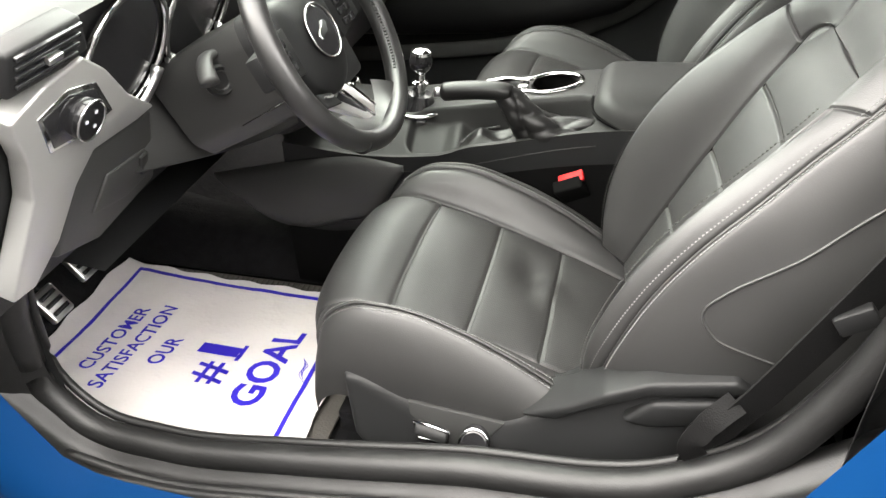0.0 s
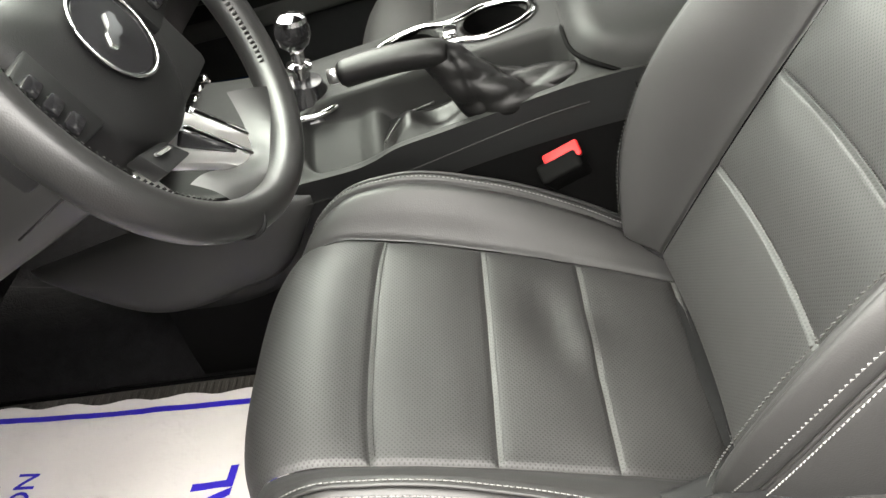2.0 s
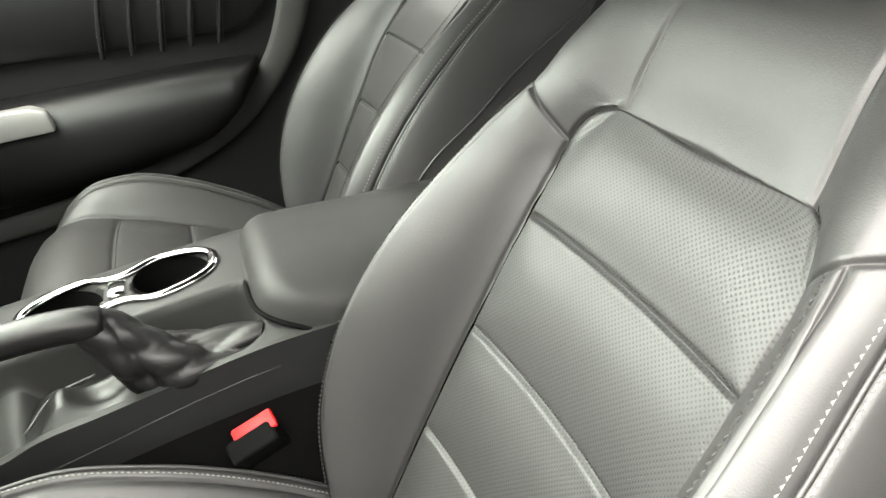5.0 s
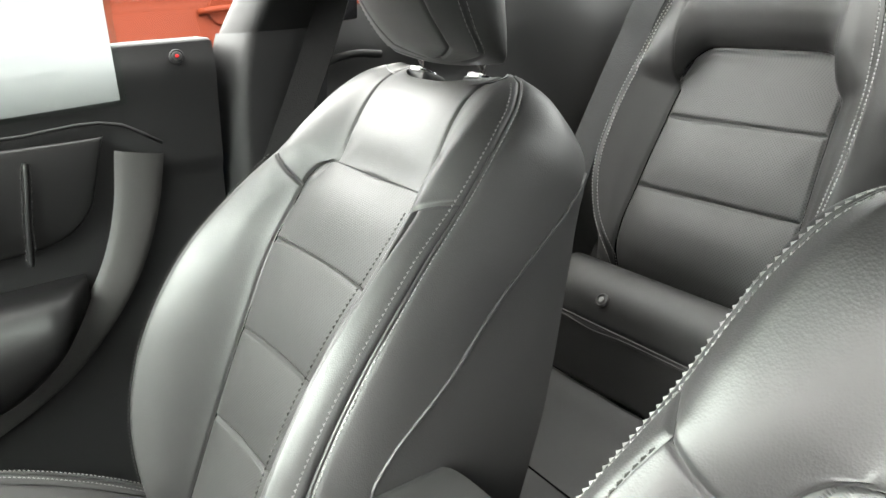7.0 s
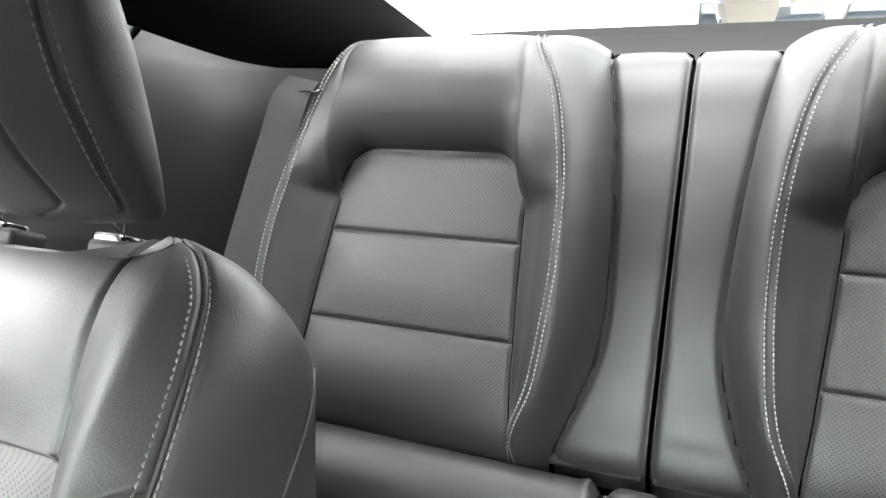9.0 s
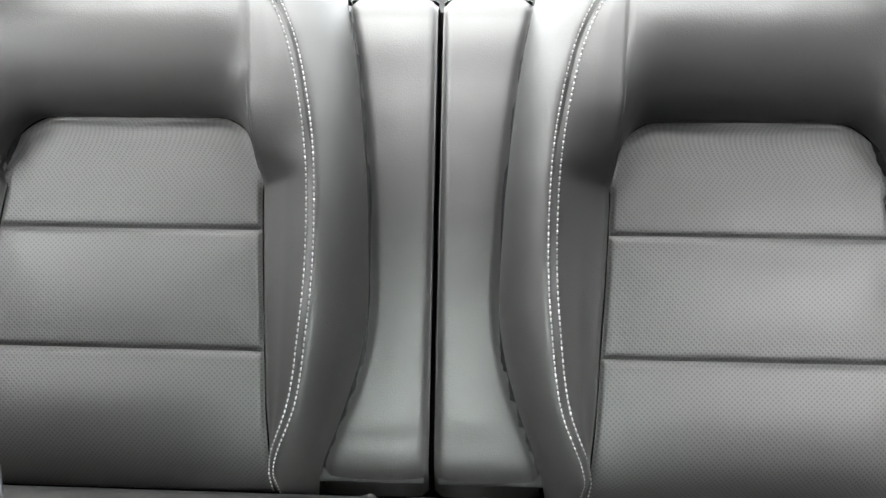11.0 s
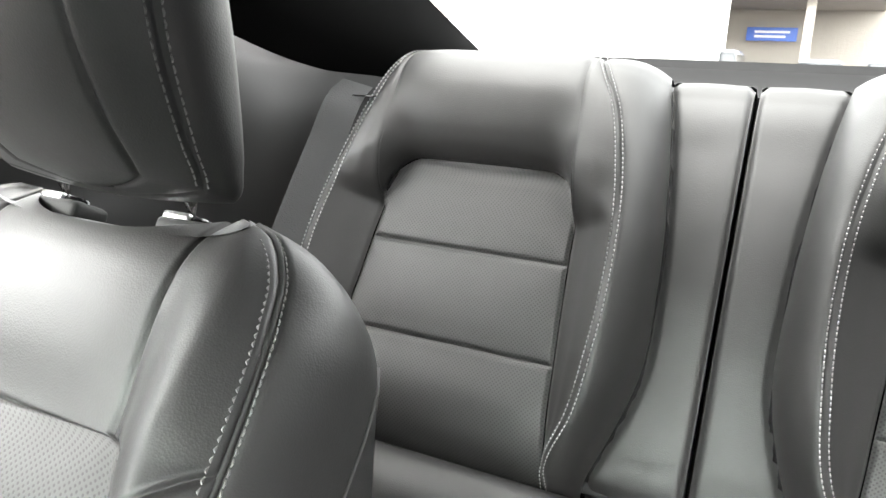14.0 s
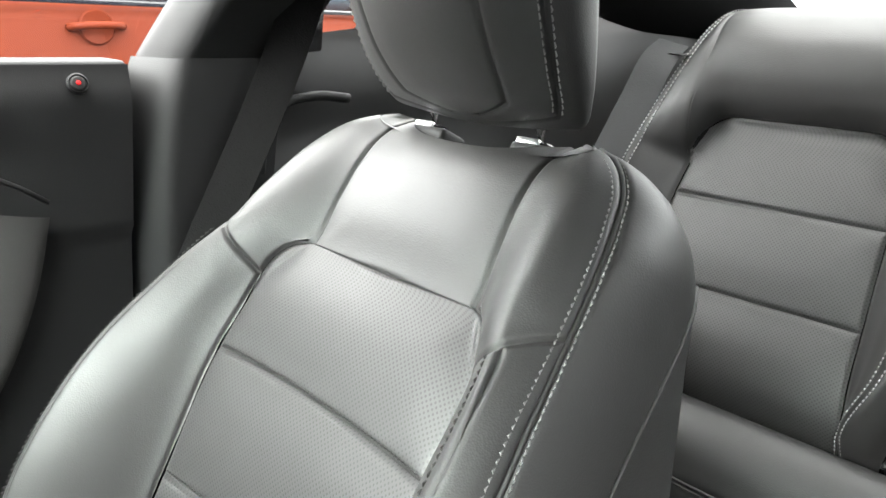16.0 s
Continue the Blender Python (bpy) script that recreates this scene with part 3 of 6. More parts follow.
def headrest(seat):
    def shell(u, v):
        ang = (u - 0.5) * 2 * np.pi
        s = HS[0] + (HS[-1] - HS[0]) * v
        e = np.minimum(1, np.sqrt(np.minimum(v, 1 - v) / 0.03))
        sgn = lambda q, p: np.sign(q) * np.abs(q) ** p
        F, B, W = sm(s, HS, HF), sm(s, HS, HB), sm(s, HS, HW)
        x = sgn(np.sin(ang), 0.66)
        w = W * x * e
        d = (F + B) / 2 + (F - B) / 2 * sgn(np.cos(ang), 0.72) * e - 0.028 * x**2
        return back_point(w, s, d)

    def zone(a, b):
        return lambda u, v: shell(a + (b - a) * u, v)
    i, o = 0.068, 0.163
    patch("headrest_front", zone(0.5 - i, 0.5 + i), LEATHER, seat, 26, 48, groove=(1, 1, 0, 0), out=ED, depth=0.0022, width=0.0025, rough=0.001)
    for a, b, n in ((0.5 + i, 0.5 + o, (-0.5, 1, 0)), (0.5 - o, 0.5 - i, (-0.5, -1, 0))):
        patch("headrest_cheek", zone(a, b), LEATHER, seat, 22, 48, groove=(1, 1, 0, 0), out=n, depth=0.0022, width=0.0025)
    patch("headrest_side", zone(0.5 + o, 1.0), LEATHER, seat, 26, 48, groove=(1, 0, 0, 0), out=(0.5, 1, 0), depth=0.0022, width=0.0025)
    patch("headrest_side", zone(0.0, 0.5 - o), LEATHER, seat, 26, 48, groove=(0, 1, 0, 0), out=(0.5, -1, 0), depth=0.0022, width=0.0025)
    v = np.linspace(0.03, 0.95, 70)
    mid = np.array(back_point(0.0, 0.815, 0.0))
    for u0 in (0.5 + o, 0.5 - o):
        for du in (-0.011, 0.011):
            p = np.stack(shell(np.full_like(v, u0 + du), v), -1)
            n = unit(p - mid)
            stitches("stitching", [(p + n * 0.0003, n)], THREAD, seat)
    turn = Matrix.Rotation(LEAN, 4, 'Y')
    for y in (-0.066, 0.066):
        foot = np.array(back_point(y, 0.677, -0.100))
        tip = np.array(back_point(y, 0.745, -0.056))
        tube("headrest_post", [foot - 0.03 * ES, foot, foot + 0.5 * (tip - foot), tip, tip + 0.03 * ES], 0.0065, CHROME, seat, sides=14)
        c = foot + 0.006 * ES + 0.006 * ED
        guide = box("post_guide", (c[0] - 0.017, y - 0.025, c[2] - 0.010), (c[0] + 0.017, y + 0.025, c[2] + 0.010), PLASTIC_GREY, seat, bevel=0.005, segments=3, turn=turn)
        c = c + 0.0105 * ES
        box("release_clip", (c[0] - 0.013, y - 0.002, c[2] - 0.003), (c[0] + 0.015, y + 0.023, c[2] + 0.004), SATIN, guide, bevel=0.002, turn=turn)
        disc("seam_line", tuple(c - 0.004 * ES), tuple(ES), [(0.0105, 0), (0.0105, 0.006), (0.0085, 0.0075)], GLOSS_BLACK, guide, sides=18)


driver_seat = front_seat("bucket_seat", "black perforated leather bucket seat with silver stitching beside the open door",
                         (OX, -0.370, OZ), -1, {"bend": 0.15})
passenger_seat = front_seat("bucket_seat", "black leather bucket seat with headrest and silver double stitching",
                            (0.141, 0.380, 0.439), 1, {})


# ---------------------------------------------------------------- rear seats
RL = radians(28.4)
RS, RD = np.array([math.sin(RL), 0, math.cos(RL)]), np.array([-math.cos(RL), 0, math.sin(RL)])
RO = np.array([0.86, 0.0, 0.71])


def rear_panel(s, corner=True):
    """Inner and outer edge of the ribbed panel, its upper corners rounded."""
    s = np.asarray(s, float)
    t = np.clip((s - 0.285) / 0.06, 0, 1) if corner else 0 * s
    r = 0.044 * (1 - np.sqrt(np.maximum(0, 1 - t**2)))
    return sm(s, [-.04, 0, .12, .24, .5], [.152, .156, .166, .174, .186]) + r, sm(s, [-.04, 0, .12, .24, .5], [.462, .462, .457, .446, .428]) - r


def roll_foot(u):
    """Height at which the head roll starts, over the width of the panel: its rounded top edge."""
    t = np.clip(np.maximum((0.16 - u) / 0.16, (u - 0.84) / 0.16), 0, 1)
    return 0.285 + 0.06 * np.sqrt(np.maximum(0, 1 - t**2))


def rear_edges(s):
    """Inner flank foot, inner stitch, panel in, panel out, outer stitch, outer foot."""
    pin, pout = rear_panel(s, False)
    st = sm(s, [-.04, .0, .06, .14, .24, .34, .42, .47, .50], [.158, .152, .128, .116, .113, .122, .142, .166, .180])
    ft = sm(s, [-.04, .0, .06, .12, .24, .34, .42, .50], [.118, .108, .086, .070, .068, .076, .086, .100])
    so = sm(s, [-.04, .0, .06, .14, .24, .34, .42, .47, .50], [.455, .468, .496, .512, .506, .484, .458, .440, .430])
    fo = sm(s, [-.04, .0, .10, .24, .34, .42, .50], [.49, .50, .535, .535, .515, .49, .455])
    return np.minimum(ft, pin), np.minimum(st, pin - 0.002), pin, pout, np.maximum(so, pout + 0.002), fo


def rear_depth(y, s):
    ft, st, pin, pout, so, fo = rear_edges(s)
    up = s + (0.345 - roll_foot((y - pin) / (pout - pin))) * np.clip((0.43 - s) / 0.085, 0, 1) * np.clip((s - 0.268) / 0.017, 0, 1)
    mid = sm(up, [-.04, .0, .04, .11, .24, .325, .343, .356, .378, .405, .435, .465, .485, .50], [-.050, -.018, -.006, -.004, .0, .001, .005, .026, .046, .061, .069, .063, .046, .018])
    rid = sm(s, [-.04, .0, .08, .20, .32, .40, .435, .465, .485, .50], [-.050, .0, .038, .054, .060, .066, .066, .058, .043, .018])
    base = sm(s, [-.04, -.01, .03, .1, .2, .40, .47, .49, .50], [-.098, -.064, -.051, -.044, -.036, -.024, -.022, -.027, -.038])
    knots = [np.zeros_like(y), ft * 0.93, ft, st, pin, pout, so, fo, fo + 0.03]
    vals = [base, base, base + 0.002, rid, mid, mid, rid, base * 0 - 0.02, base * 0 - 0.06]
    out = np.full_like(y, 0.0)
    for a, b, va, vb, k in zip(knots[:-1], knots[1:], vals[:-1], vals[1:], range(8)):
        t = np.clip((y - a) / np.maximum(b - a, 1e-5), 0, 1)
        if k == 3:
            f = 1 - (1 - t) * (1 - 0.42 * t)
        elif k == 5:
            f = t * (0.58 + 0.42 * t)
        elif k == 2:
            f = np.sin(t * np.pi / 2) ** 0.72
        elif k in (6, 7):
            f = 1 - np.cos(t * np.pi / 2)
        else:
            f = t
        out = np.where((y >= a) & (y <= b), va + (vb - va) * f, out)
    return out


def rear_point(sign, y, s, d=None):
    d = rear_depth(y, s) if d is None else d
    return RO[0] + s * RS[0] + d * RD[0], sign * y, RO[2] + s * RS[2] + d * RD[2]


def rear_back(sign):
    ob = thing("rear_bucket_seat", "black leather rear backrest with ribbed perforated panel and silver double stitching", "car seat",
               (0, 0, 0), group="rear seats")
    rows = [-0.03, 0.112, 0.233, 0.345]
    for k in range(3):
        a, b = rows[k], rows[k + 1]

        def fn(u, v, a=a, b=b):
            s = a + (b - a) * v
            pin, pout = rear_panel(s)
            return rear_point(sign, pin + (pout - pin) * u, s)
        patch("backrest_panel", fn, PERF, ob, 40, 22, puff=0.004, out=RD, depth=0.0035, width=0.003)
    edges = [("centre_strip", lambda e: (0.003 + 0 * e[0], e[0]), (1, 1, 0, 0), 0.007, 0.005, 0.0015),
             ("bolster_flank", lambda e: (e[0], e[1]), (1, 1, 0, 0), 0.004, 0.005, 0.004),
             ("bolster_face", lambda e: (e[1], e[2]), (1, 1, 0, 0), 0.003, 0.004, 0.004),
             ("headroll", lambda e: (e[2], e[3]), (1, 1, 1, 0), 0.003, 0.004, 0.003),
             ("bolster_face", lambda e: (e[3], e[4]), (1, 1, 0, 0), 0.003, 0.004, 0.004),
             ("bolster_flank", lambda e: (e[4], e[5]), (1, 0, 0, 0), 0.003, 0.004, 0.003)]
    for name, pick, g, deep, wide, soft in edges:
        def fn(u, v, pick=pick, name=name):
            if name == "headroll":
                lo = roll_foot(u)
                s = lo + (0.50 - lo) * v
            else:
                s = -0.035 + 0.535 * v
            lo, hi = pick(rear_edges(s))
            return rear_point(sign, lo + (hi - lo) * u, s)
        patch(name, fn, LEATHER, ob, 30 if name == "headroll" else 24, 110, groove=g, out=RD, depth=deep, width=wide, puff=soft, cluster=0.6, rough=0.0007)

        def top(u, v, pick=pick):
            s = np.full_like(u, 0.50)
            lo, hi = pick(rear_edges(s))
            y = lo + (hi - lo) * u
            d0 = rear_depth(y, s)
            a = v * np.pi / 2
            return rear_point(sign, y, s + 0.006 * np.sin(a), d0 + (-0.11 - d0) * (1 - np.cos(a)))
        patch("backrest_top", top, LEATHER, ob, 22, 12, groove=g[:2] + (0, 0), out=(0, 0, 1), depth=0.003, width=0.003)
    # Added dark sheet behind the pieces, so no light comes through their joints.
    def core(u, v):
        s = -0.03 + 0.52 * v
        e = rear_edges(s)
        y = 0.012 + (e[5] - 0.012) * u
        return rear_point(sign, y, s, np.minimum(rear_depth(y, s), 0.045) - 0.014)
    patch("foam_core", core, GLOSS_BLACK, ob, 50, 40, groove=(0, 0, 0, 0), out=RD, cluster=0)
    lines = []
    s = np.linspace(-0.03, 0.50, 70)
    for side, e in ((0, 1), (1, 4)):
        mid = rear_edges(s)[e]
        for off in (-0.0042, 0.0042):
            p = np.stack(rear_point(sign, mid + off, s), -1)
            n = np.array([RD] * len(s))
            lines.append((p, n))
    for row in lines:
        stitches("stitching", [row], THREAD_REAR, ob, pitch=0.0056, length=0.0040, width=0.0013, lift=0.0022)
    # rear board and outer end
    prism("backrest_board", [(0.91, 0.66), (1.16, 1.13), (1.20, 1.11), (0.96, 0.64)], "y", sign * 0.006, sign * 0.54, PLASTIC, ob, bevel=0.004)
    return ob


for sign in (1, -1):
    rear_back(sign)


def rear_cushion():
    ob = thing("rear_bench_cushion", "black leather rear bench with two bucket seats and a raised centre", "seat cushion", (0, 0, 0))
    xs = [.905, .885, .866, .845, .818, .800, .792, .788]
    zs = [.612, .652, .678, .683, .668, .646, .622, .6065]
    L = np.concatenate([[0], np.cumsum(np.hypot(np.diff(xs), np.diff(zs)))])
    xs2 = [.774, .74, .70, .60, .48, .42, .395, .392]
    zs2 = [.500, .492, .488, .484, .492, .498, .478, .40]
    L2 = np.concatenate([[0], np.cumsum(np.hypot(np.diff(xs2), np.diff(zs2)))])
    for sign in (1, -1):
        def strip(u, v, sign=sign):
            l = v * L[-1]
            inner = sm(v, [0, .35, .55, .66, 1], [.0425, .0425, .040, .0352, .0345])
            y = inner + (0.53 - inner) * u
            dip = 0.012 * np.exp(-((y - inner) / 0.006) ** 2) - 0.004 * np.exp(-((y - inner - 0.013) / 0.006) ** 2)
            return sm(l, L, xs) + 0 * u, sign * y, sm(l, L, zs) - dip
        patch("isofix_strip", strip, LEATHER, ob, 44, 26, groove=(0, 0, 0, 1), out=(-1, 0, 1), depth=0.003)

        def riser(u, v, sign=sign):
            y = 0.08 + 0.45 * u
            return .7865 - .0125 * v + 0 * u, sign * y, .6030 - .105 * v + 0 * u
        patch("bench_riser", riser, LEATHER, ob, 34, 16, groove=(0, 0, 1, 1), out=(-1, 0, 0), depth=0.004, rough=0.001)
        ys = np.linspace(0.10, 0.53, 60)
        sag = 0.0022 * np.exp(-((ys - 0.42) / 0.05) ** 2)
        tube("strip_welt", np.stack([.7868 + 0 * ys, sign * ys, .6068 + 0 * ys], -1), 0.0019, LEATHER, ob, sides=6)
        tube("strip_welt", np.stack([.7848 - sag, sign * ys, .6018 - 2 * sag], -1), 0.0015, LEATHER, ob, sides=6)

        def cheek(u, v, sign=sign):
            return .785 - .27 * u, sign * (.530 - .018 * np.sin(np.pi * u) - .012 * (1 - v)), .488 + (.118 - .075 * u) * v
        patch("bench_cheek", cheek, LEATHER, ob, 24, 16, groove=(1, 0, 1, 0), out=(0, -sign, 0.2), depth=0.004)
        seam = np.linspace(0.12, 0.50, 30)
        tube("pad_seam", np.stack([.572 + 0 * seam, sign * seam, np.full_like(seam, .4865)], -1), 0.0012, RUBBER_AND_SHADE, ob, sides=6)

        def pad(u, v, sign=sign):
            l = v * L2[-1]
            y = 0.09 + (0.53 - 0.09) * u
            t = np.abs(u - 0.5) * 2
            return sm(l, L2, xs2) - 0.0 * u, sign * y, sm(l, L2, zs2) + 0.02 * np.clip(t - 0.6, 0, 1) ** 1.5
        patch("seat_pad", pad, LEATHER, ob, 34, 44, groove=(1, 1, 1, 0), out=(-0.3, 0, 1), depth=0.005, rough=0.0015)
        for y in (0.132, 0.409):
            n = (-0.75, 0, 0.66)
            c = (0.7975, sign * y, 0.6475)
            btn = disc("isofix_button", c, n, [(0.0118, -0.004), (0.0118, 0.0022), (0.0104, 0.0034), (0.0088, 0.0034), (0.0080, 0.0014), (0.0, 0.0014)], LEATHER, ob, sides=28)
            disc("button_mark", (c[0] - 0.0018, c[1], c[2] + 0.0018), n, [(0.0050, 0.0), (0.0040, 0.0014), (0.0, 0.0018)], THREAD, btn, sides=14)
    # centre pad with two belt slots

    def hump(u, v):
        y = (2 * u - 1) * 0.088
        x = sm(v, [0, .12, .3, .6, 1], [.812, .798, .77, .66, .42])
        z = sm(v, [0, .12, .3, .6, 1], [.640, .672, .682, .640, .56])
        return x, y, z - 0.07 * np.abs(2 * u - 1) ** 3.2
    patch("centre_pad", hump, LEATHER, ob, 30, 36, groove=(0, 0, 0, 0), out=(-0.2, 0, 1))

    def tongue(u, v):
        half = sm(v, [0, .3, .55, .8, 1], [.0265, .0265, .0285, .0325, .0345])
        l = (0.16 + 0.52 * v) * L[-1]
        return sm(l, L, xs) - 0.003 + 0 * u, (2 * u - 1) * half, sm(l, L, zs) + 0.003 - 0.008 * np.abs(2 * u - 1) ** 5
    patch("centre_tongue", tongue, LEATHER, ob, 24, 24, groove=(0, 0, 0, 0), out=(-0.5, 0, 1), cluster=0)
    for sign in (1, -1):
        prism("belt_slot", [(.905, .590), (.886, .635), (.864, .660), (.846, .664), (.815, .640), (.80, .60), (.80, .55), (.905, .55)], "y", sign * 0.012, sign * 0.060, GLOSS_BLACK, ob, bevel=0.0)
        v = np.linspace(0.0, 0.72, 24)
        l = (0.16 + 0.52 * v) * L[-1]
        for y in (0.0195, 0.0510):
            p = np.stack([sm(l, L, xs), np.full_like(v, sign * y), sm(l, L, zs) + 0.003], -1)
            stitches("stitching", [(p, np.array([[-0.6, 0, 0.8]] * 24))], THREAD_FINE, ob, width=0.0009)
        for x, z in ((0.858, 0.668), (0.842, 0.664), (0.826, 0.652)):
            disc("latch_bar", (x, sign * 0.0335, z), (0, 1, 0), [(0.0013, -0.003), (0.0013, 0.003)], SATIN, ob, sides=10)
    return ob


rear_cushion()


# ---------------------------------------------------------------- car shell
def wall(name, corners, thick, mat, label="", category="", parent=None):
    """A sheet through three or more corners, with thickness along its normal."""
    c = [Vector(p) for p in corners]
    n = (c[1] - c[0]).cross(c[2] - c[0]).normalized() * thick
    bm = bmesh.new()
    lo = [bm.verts.new(p) for p in c]
    hi = [bm.verts.new(p + n) for p in c]
    bm.faces.new(lo)
    bm.faces.new(hi[::-1])
    k = len(c)
    for i in range(k):
        bm.faces.new((lo[i], hi[i], hi[(i + 1) % k], lo[(i + 1) % k]))
    ob = part(name, bm, mat, parent, "", smooth=False)
    return tagged(ob, label, category, "", "" if parent else "structure")


def floor_sheet(u, v):
    x = -1.25 + 2.2 * u
    y = -0.74 + 1.48 * v
    z = sm(x, [-1.25, -1.16, -1.08, -0.98, -0.5, 0.2, 0.5, 0.6, 0.8, 0.95], [.50, .38, .27, .236, .232, .232, .24, .34, .40, .42])
    return x, y, z + 0.10 * np.exp(-(y / 0.11) ** 4)


carpet = patch("floor_carpet", floor_sheet, CARPET, None, 60, 40, groove=(0, 0, 0, 0), out=(0, 0, 1), cluster=0)
tagged(carpet, "black loop carpet over the car floor and transmission tunnel", "carpet", kind="structure")

# roof, pillars and glass
roof = patch("roof_lining", lambda u, v: (-0.27 + 1.06 * u, -0.60 + 1.2 * v, 1.345 - 0.10 * (2 * v - 1) ** 2 + sm(-0.27 + 1.06 * u, [-.35, .2, .7, 1.2], [-.05, .0, -.01, -.07])),
             HEADLINER, None, 30, 20, groove=(0, 0, 0, 0), out=(0, 0, -1), cluster=0)
tagged(roof, "black cloth headliner under the car roof", "roof lining", kind="structure")
outer_roof = patch("roof_panel", lambda u, v: (-0.29 + 1.09 * u, -0.62 + 1.24 * v, 1.375 - 0.10 * (2 * v - 1) ** 2 + sm(-0.29 + 1.09 * u, [-.38, .2, .7, 1.23], [-.05, .0, -.01, -.07])),
                   BLUE, None, 30, 20, groove=(0, 0, 0, 0), out=(0, 0, 1), cluster=0)
tagged(outer_roof, "bright blue painted steel car roof", "car roof", kind="structure")


def shelf():
    def fn(u, v):
        x = 1.165 + 0.275 * u
        y = -0.62 + 1.24 * v
        return x, y, 1.118 + 0.046 * u ** 2 - 0.012 * (2 * v - 1) ** 4
    s = patch("rear_shelf", fn, HEADLINER, None, 20, 30, groove=(0, 0, 0, 0), out=(0, 0, 1), cluster=0)
    tagged(s, "black cloth parcel shelf behind the rear seats", "parcel shelf", kind="structure")
    lo = raw("rear_bulkhead", [(x, y, z) for x, z in ((1.166, 1.118), (1.09, .60), (.95, .405)) for y in (-.62, .62)], [(0, 1, 3, 2), (2, 3, 5, 4)], HEADLINER, smooth=False)
    tagged(lo, "black lining behind the rear backrests", "bulkhead", kind="structure")


shelf()

# rear window
rw = raw("rear_window", [(1.40, -.50, 1.150), (1.40, .50, 1.150), (.78, .46, 1.352), (.78, -.46, 1.352)], [(0, 1, 2, 3)], GLASS_TINT)
tagged(rw, "clear sloping rear window glass", "window", kind="structure")
ws = raw("windscreen", [(-1.25, -.62, 1.02), (-1.25, .62, 1.02), (-.27, .52, 1.31), (-.27, -.52, 1.31)], [(3, 2, 1, 0)], GLASS)
ws.visible_shadow = False
tagged(ws, "clear raked windscreen glass", "window", kind="structure")


def quarter(sign):
    """Trim beside the rear seat, sail panel and small rear side window."""
    q = thing("quarter_trim", "black moulded side trim beside the rear seat", "side trim", kind="structure")

    def sheet(u, v):
        x = 0.43 + 0.87 * u
        top = sm(x, [.43, .5, .70, .78, .865, .93, 1.10, 1.30], [1.10, 1.105, 1.130, 1.140, 1.182, 1.178, 1.145, 1.13])
        z = 0.40 + (top - 0.40) * v
        y = sm(x, [.43, .5, .62, .80, .95, 1.05, 1.15, 1.3], [.720, .706, .698, .670, .630, .580, .540, .53])
        roll = 0.045 * np.clip((v - 0.82) / 0.18, 0, 1) ** 2
        swell = 0.030 * np.exp(-((x - 0.98 - 0.30 * (1.0 - z)) / 0.06) ** 2) * np.sin(np.pi * np.clip(v, 0, 1)) - 0.014 * np.exp(-((x - 0.84 - 0.30 * (1.0 - z)) / 0.05) ** 2) * np.sin(np.pi * np.clip(v, 0, 1))
        dent = 0.02 * np.exp(-((z - 0.99) / 0.035) ** 2) * np.clip((0.9 - x) * 5, 0, 1)
        return x, sign * (y - swell + dent * 0.4 - 0.0 * roll + roll * 0.2), z
    patch("trim_panel", sheet, TRIM_SATIN, q, 70, 50, groove=(0, 0, 0, 0), out=(0, -sign, 0.2), cluster=0)

    def sail(u, v):
        ax, ay, az = sm(u, [0, .35, .7, 1], [.56, .87, 1.08, 1.34]), sm(u, [0, .35, .7, 1], [.66, .634, .575, .490]), sm(u, [0, .35, .7, 1], [1.30, 1.182, 1.122, 1.105])
        bx, by, bz = sm(u, [0, .35, .7, 1], [.76, .95, 1.14, 1.37]), sm(u, [0, .35, .7, 1], [.47, .465, .462, .462]), sm(u, [0, .35, .7, 1], [1.345, 1.302, 1.231, 1.150])
        b = 0.02 * np.sin(np.pi * v)
        return ax + (bx - ax) * v, sign * (ay + (by - ay) * v - b), az + (bz - az) * v - b * 0.4
    patch("sail_panel", sail, HEADLINER, q, 40, 16, groove=(0, 0, 0, 0), out=(0, -sign, -0.5), cluster=0)
    wall("outer_skin", [(.45, sign * .80, .25), (1.75, sign * .78, .25), (1.75, sign * .70, 1.10), (.45, sign * .76, 1.10)], 0.01 * sign, BLUE, parent=q)
    edge = spline([(.60, .668, 1.126), (.74, .660, 1.133), (.80, .650, 1.150), (.850, .640, 1.178), (.885, .625, 1.225), (.88, .60, 1.29)], 30)
    edge[:, 1] *= sign
    tube("window_seal", edge, 0.006, RUBBER_AND_SHADE, q, sides=8)
    gl = raw("quarter_glass", [(.50, sign * .72, 1.10), (.95, sign * .69, 1.12), (.95, sign * .60, 1.31), (.56, sign * .62, 1.31)], [(0, 1, 2, 3)], GLASS_SIDE, q)
    gl.visible_shadow = False
    # speaker pod
    pod = spline([(.455, .678, .955), (.462, .676, 1.00), (.485, .675, 1.030), (.53, .674, 1.040), (.575, .672, 1.036)], 24)
    pod[:, 1] *= sign
    tube("speaker_rim", pod, 0.006, PLASTIC, q, sides=8)
    return q


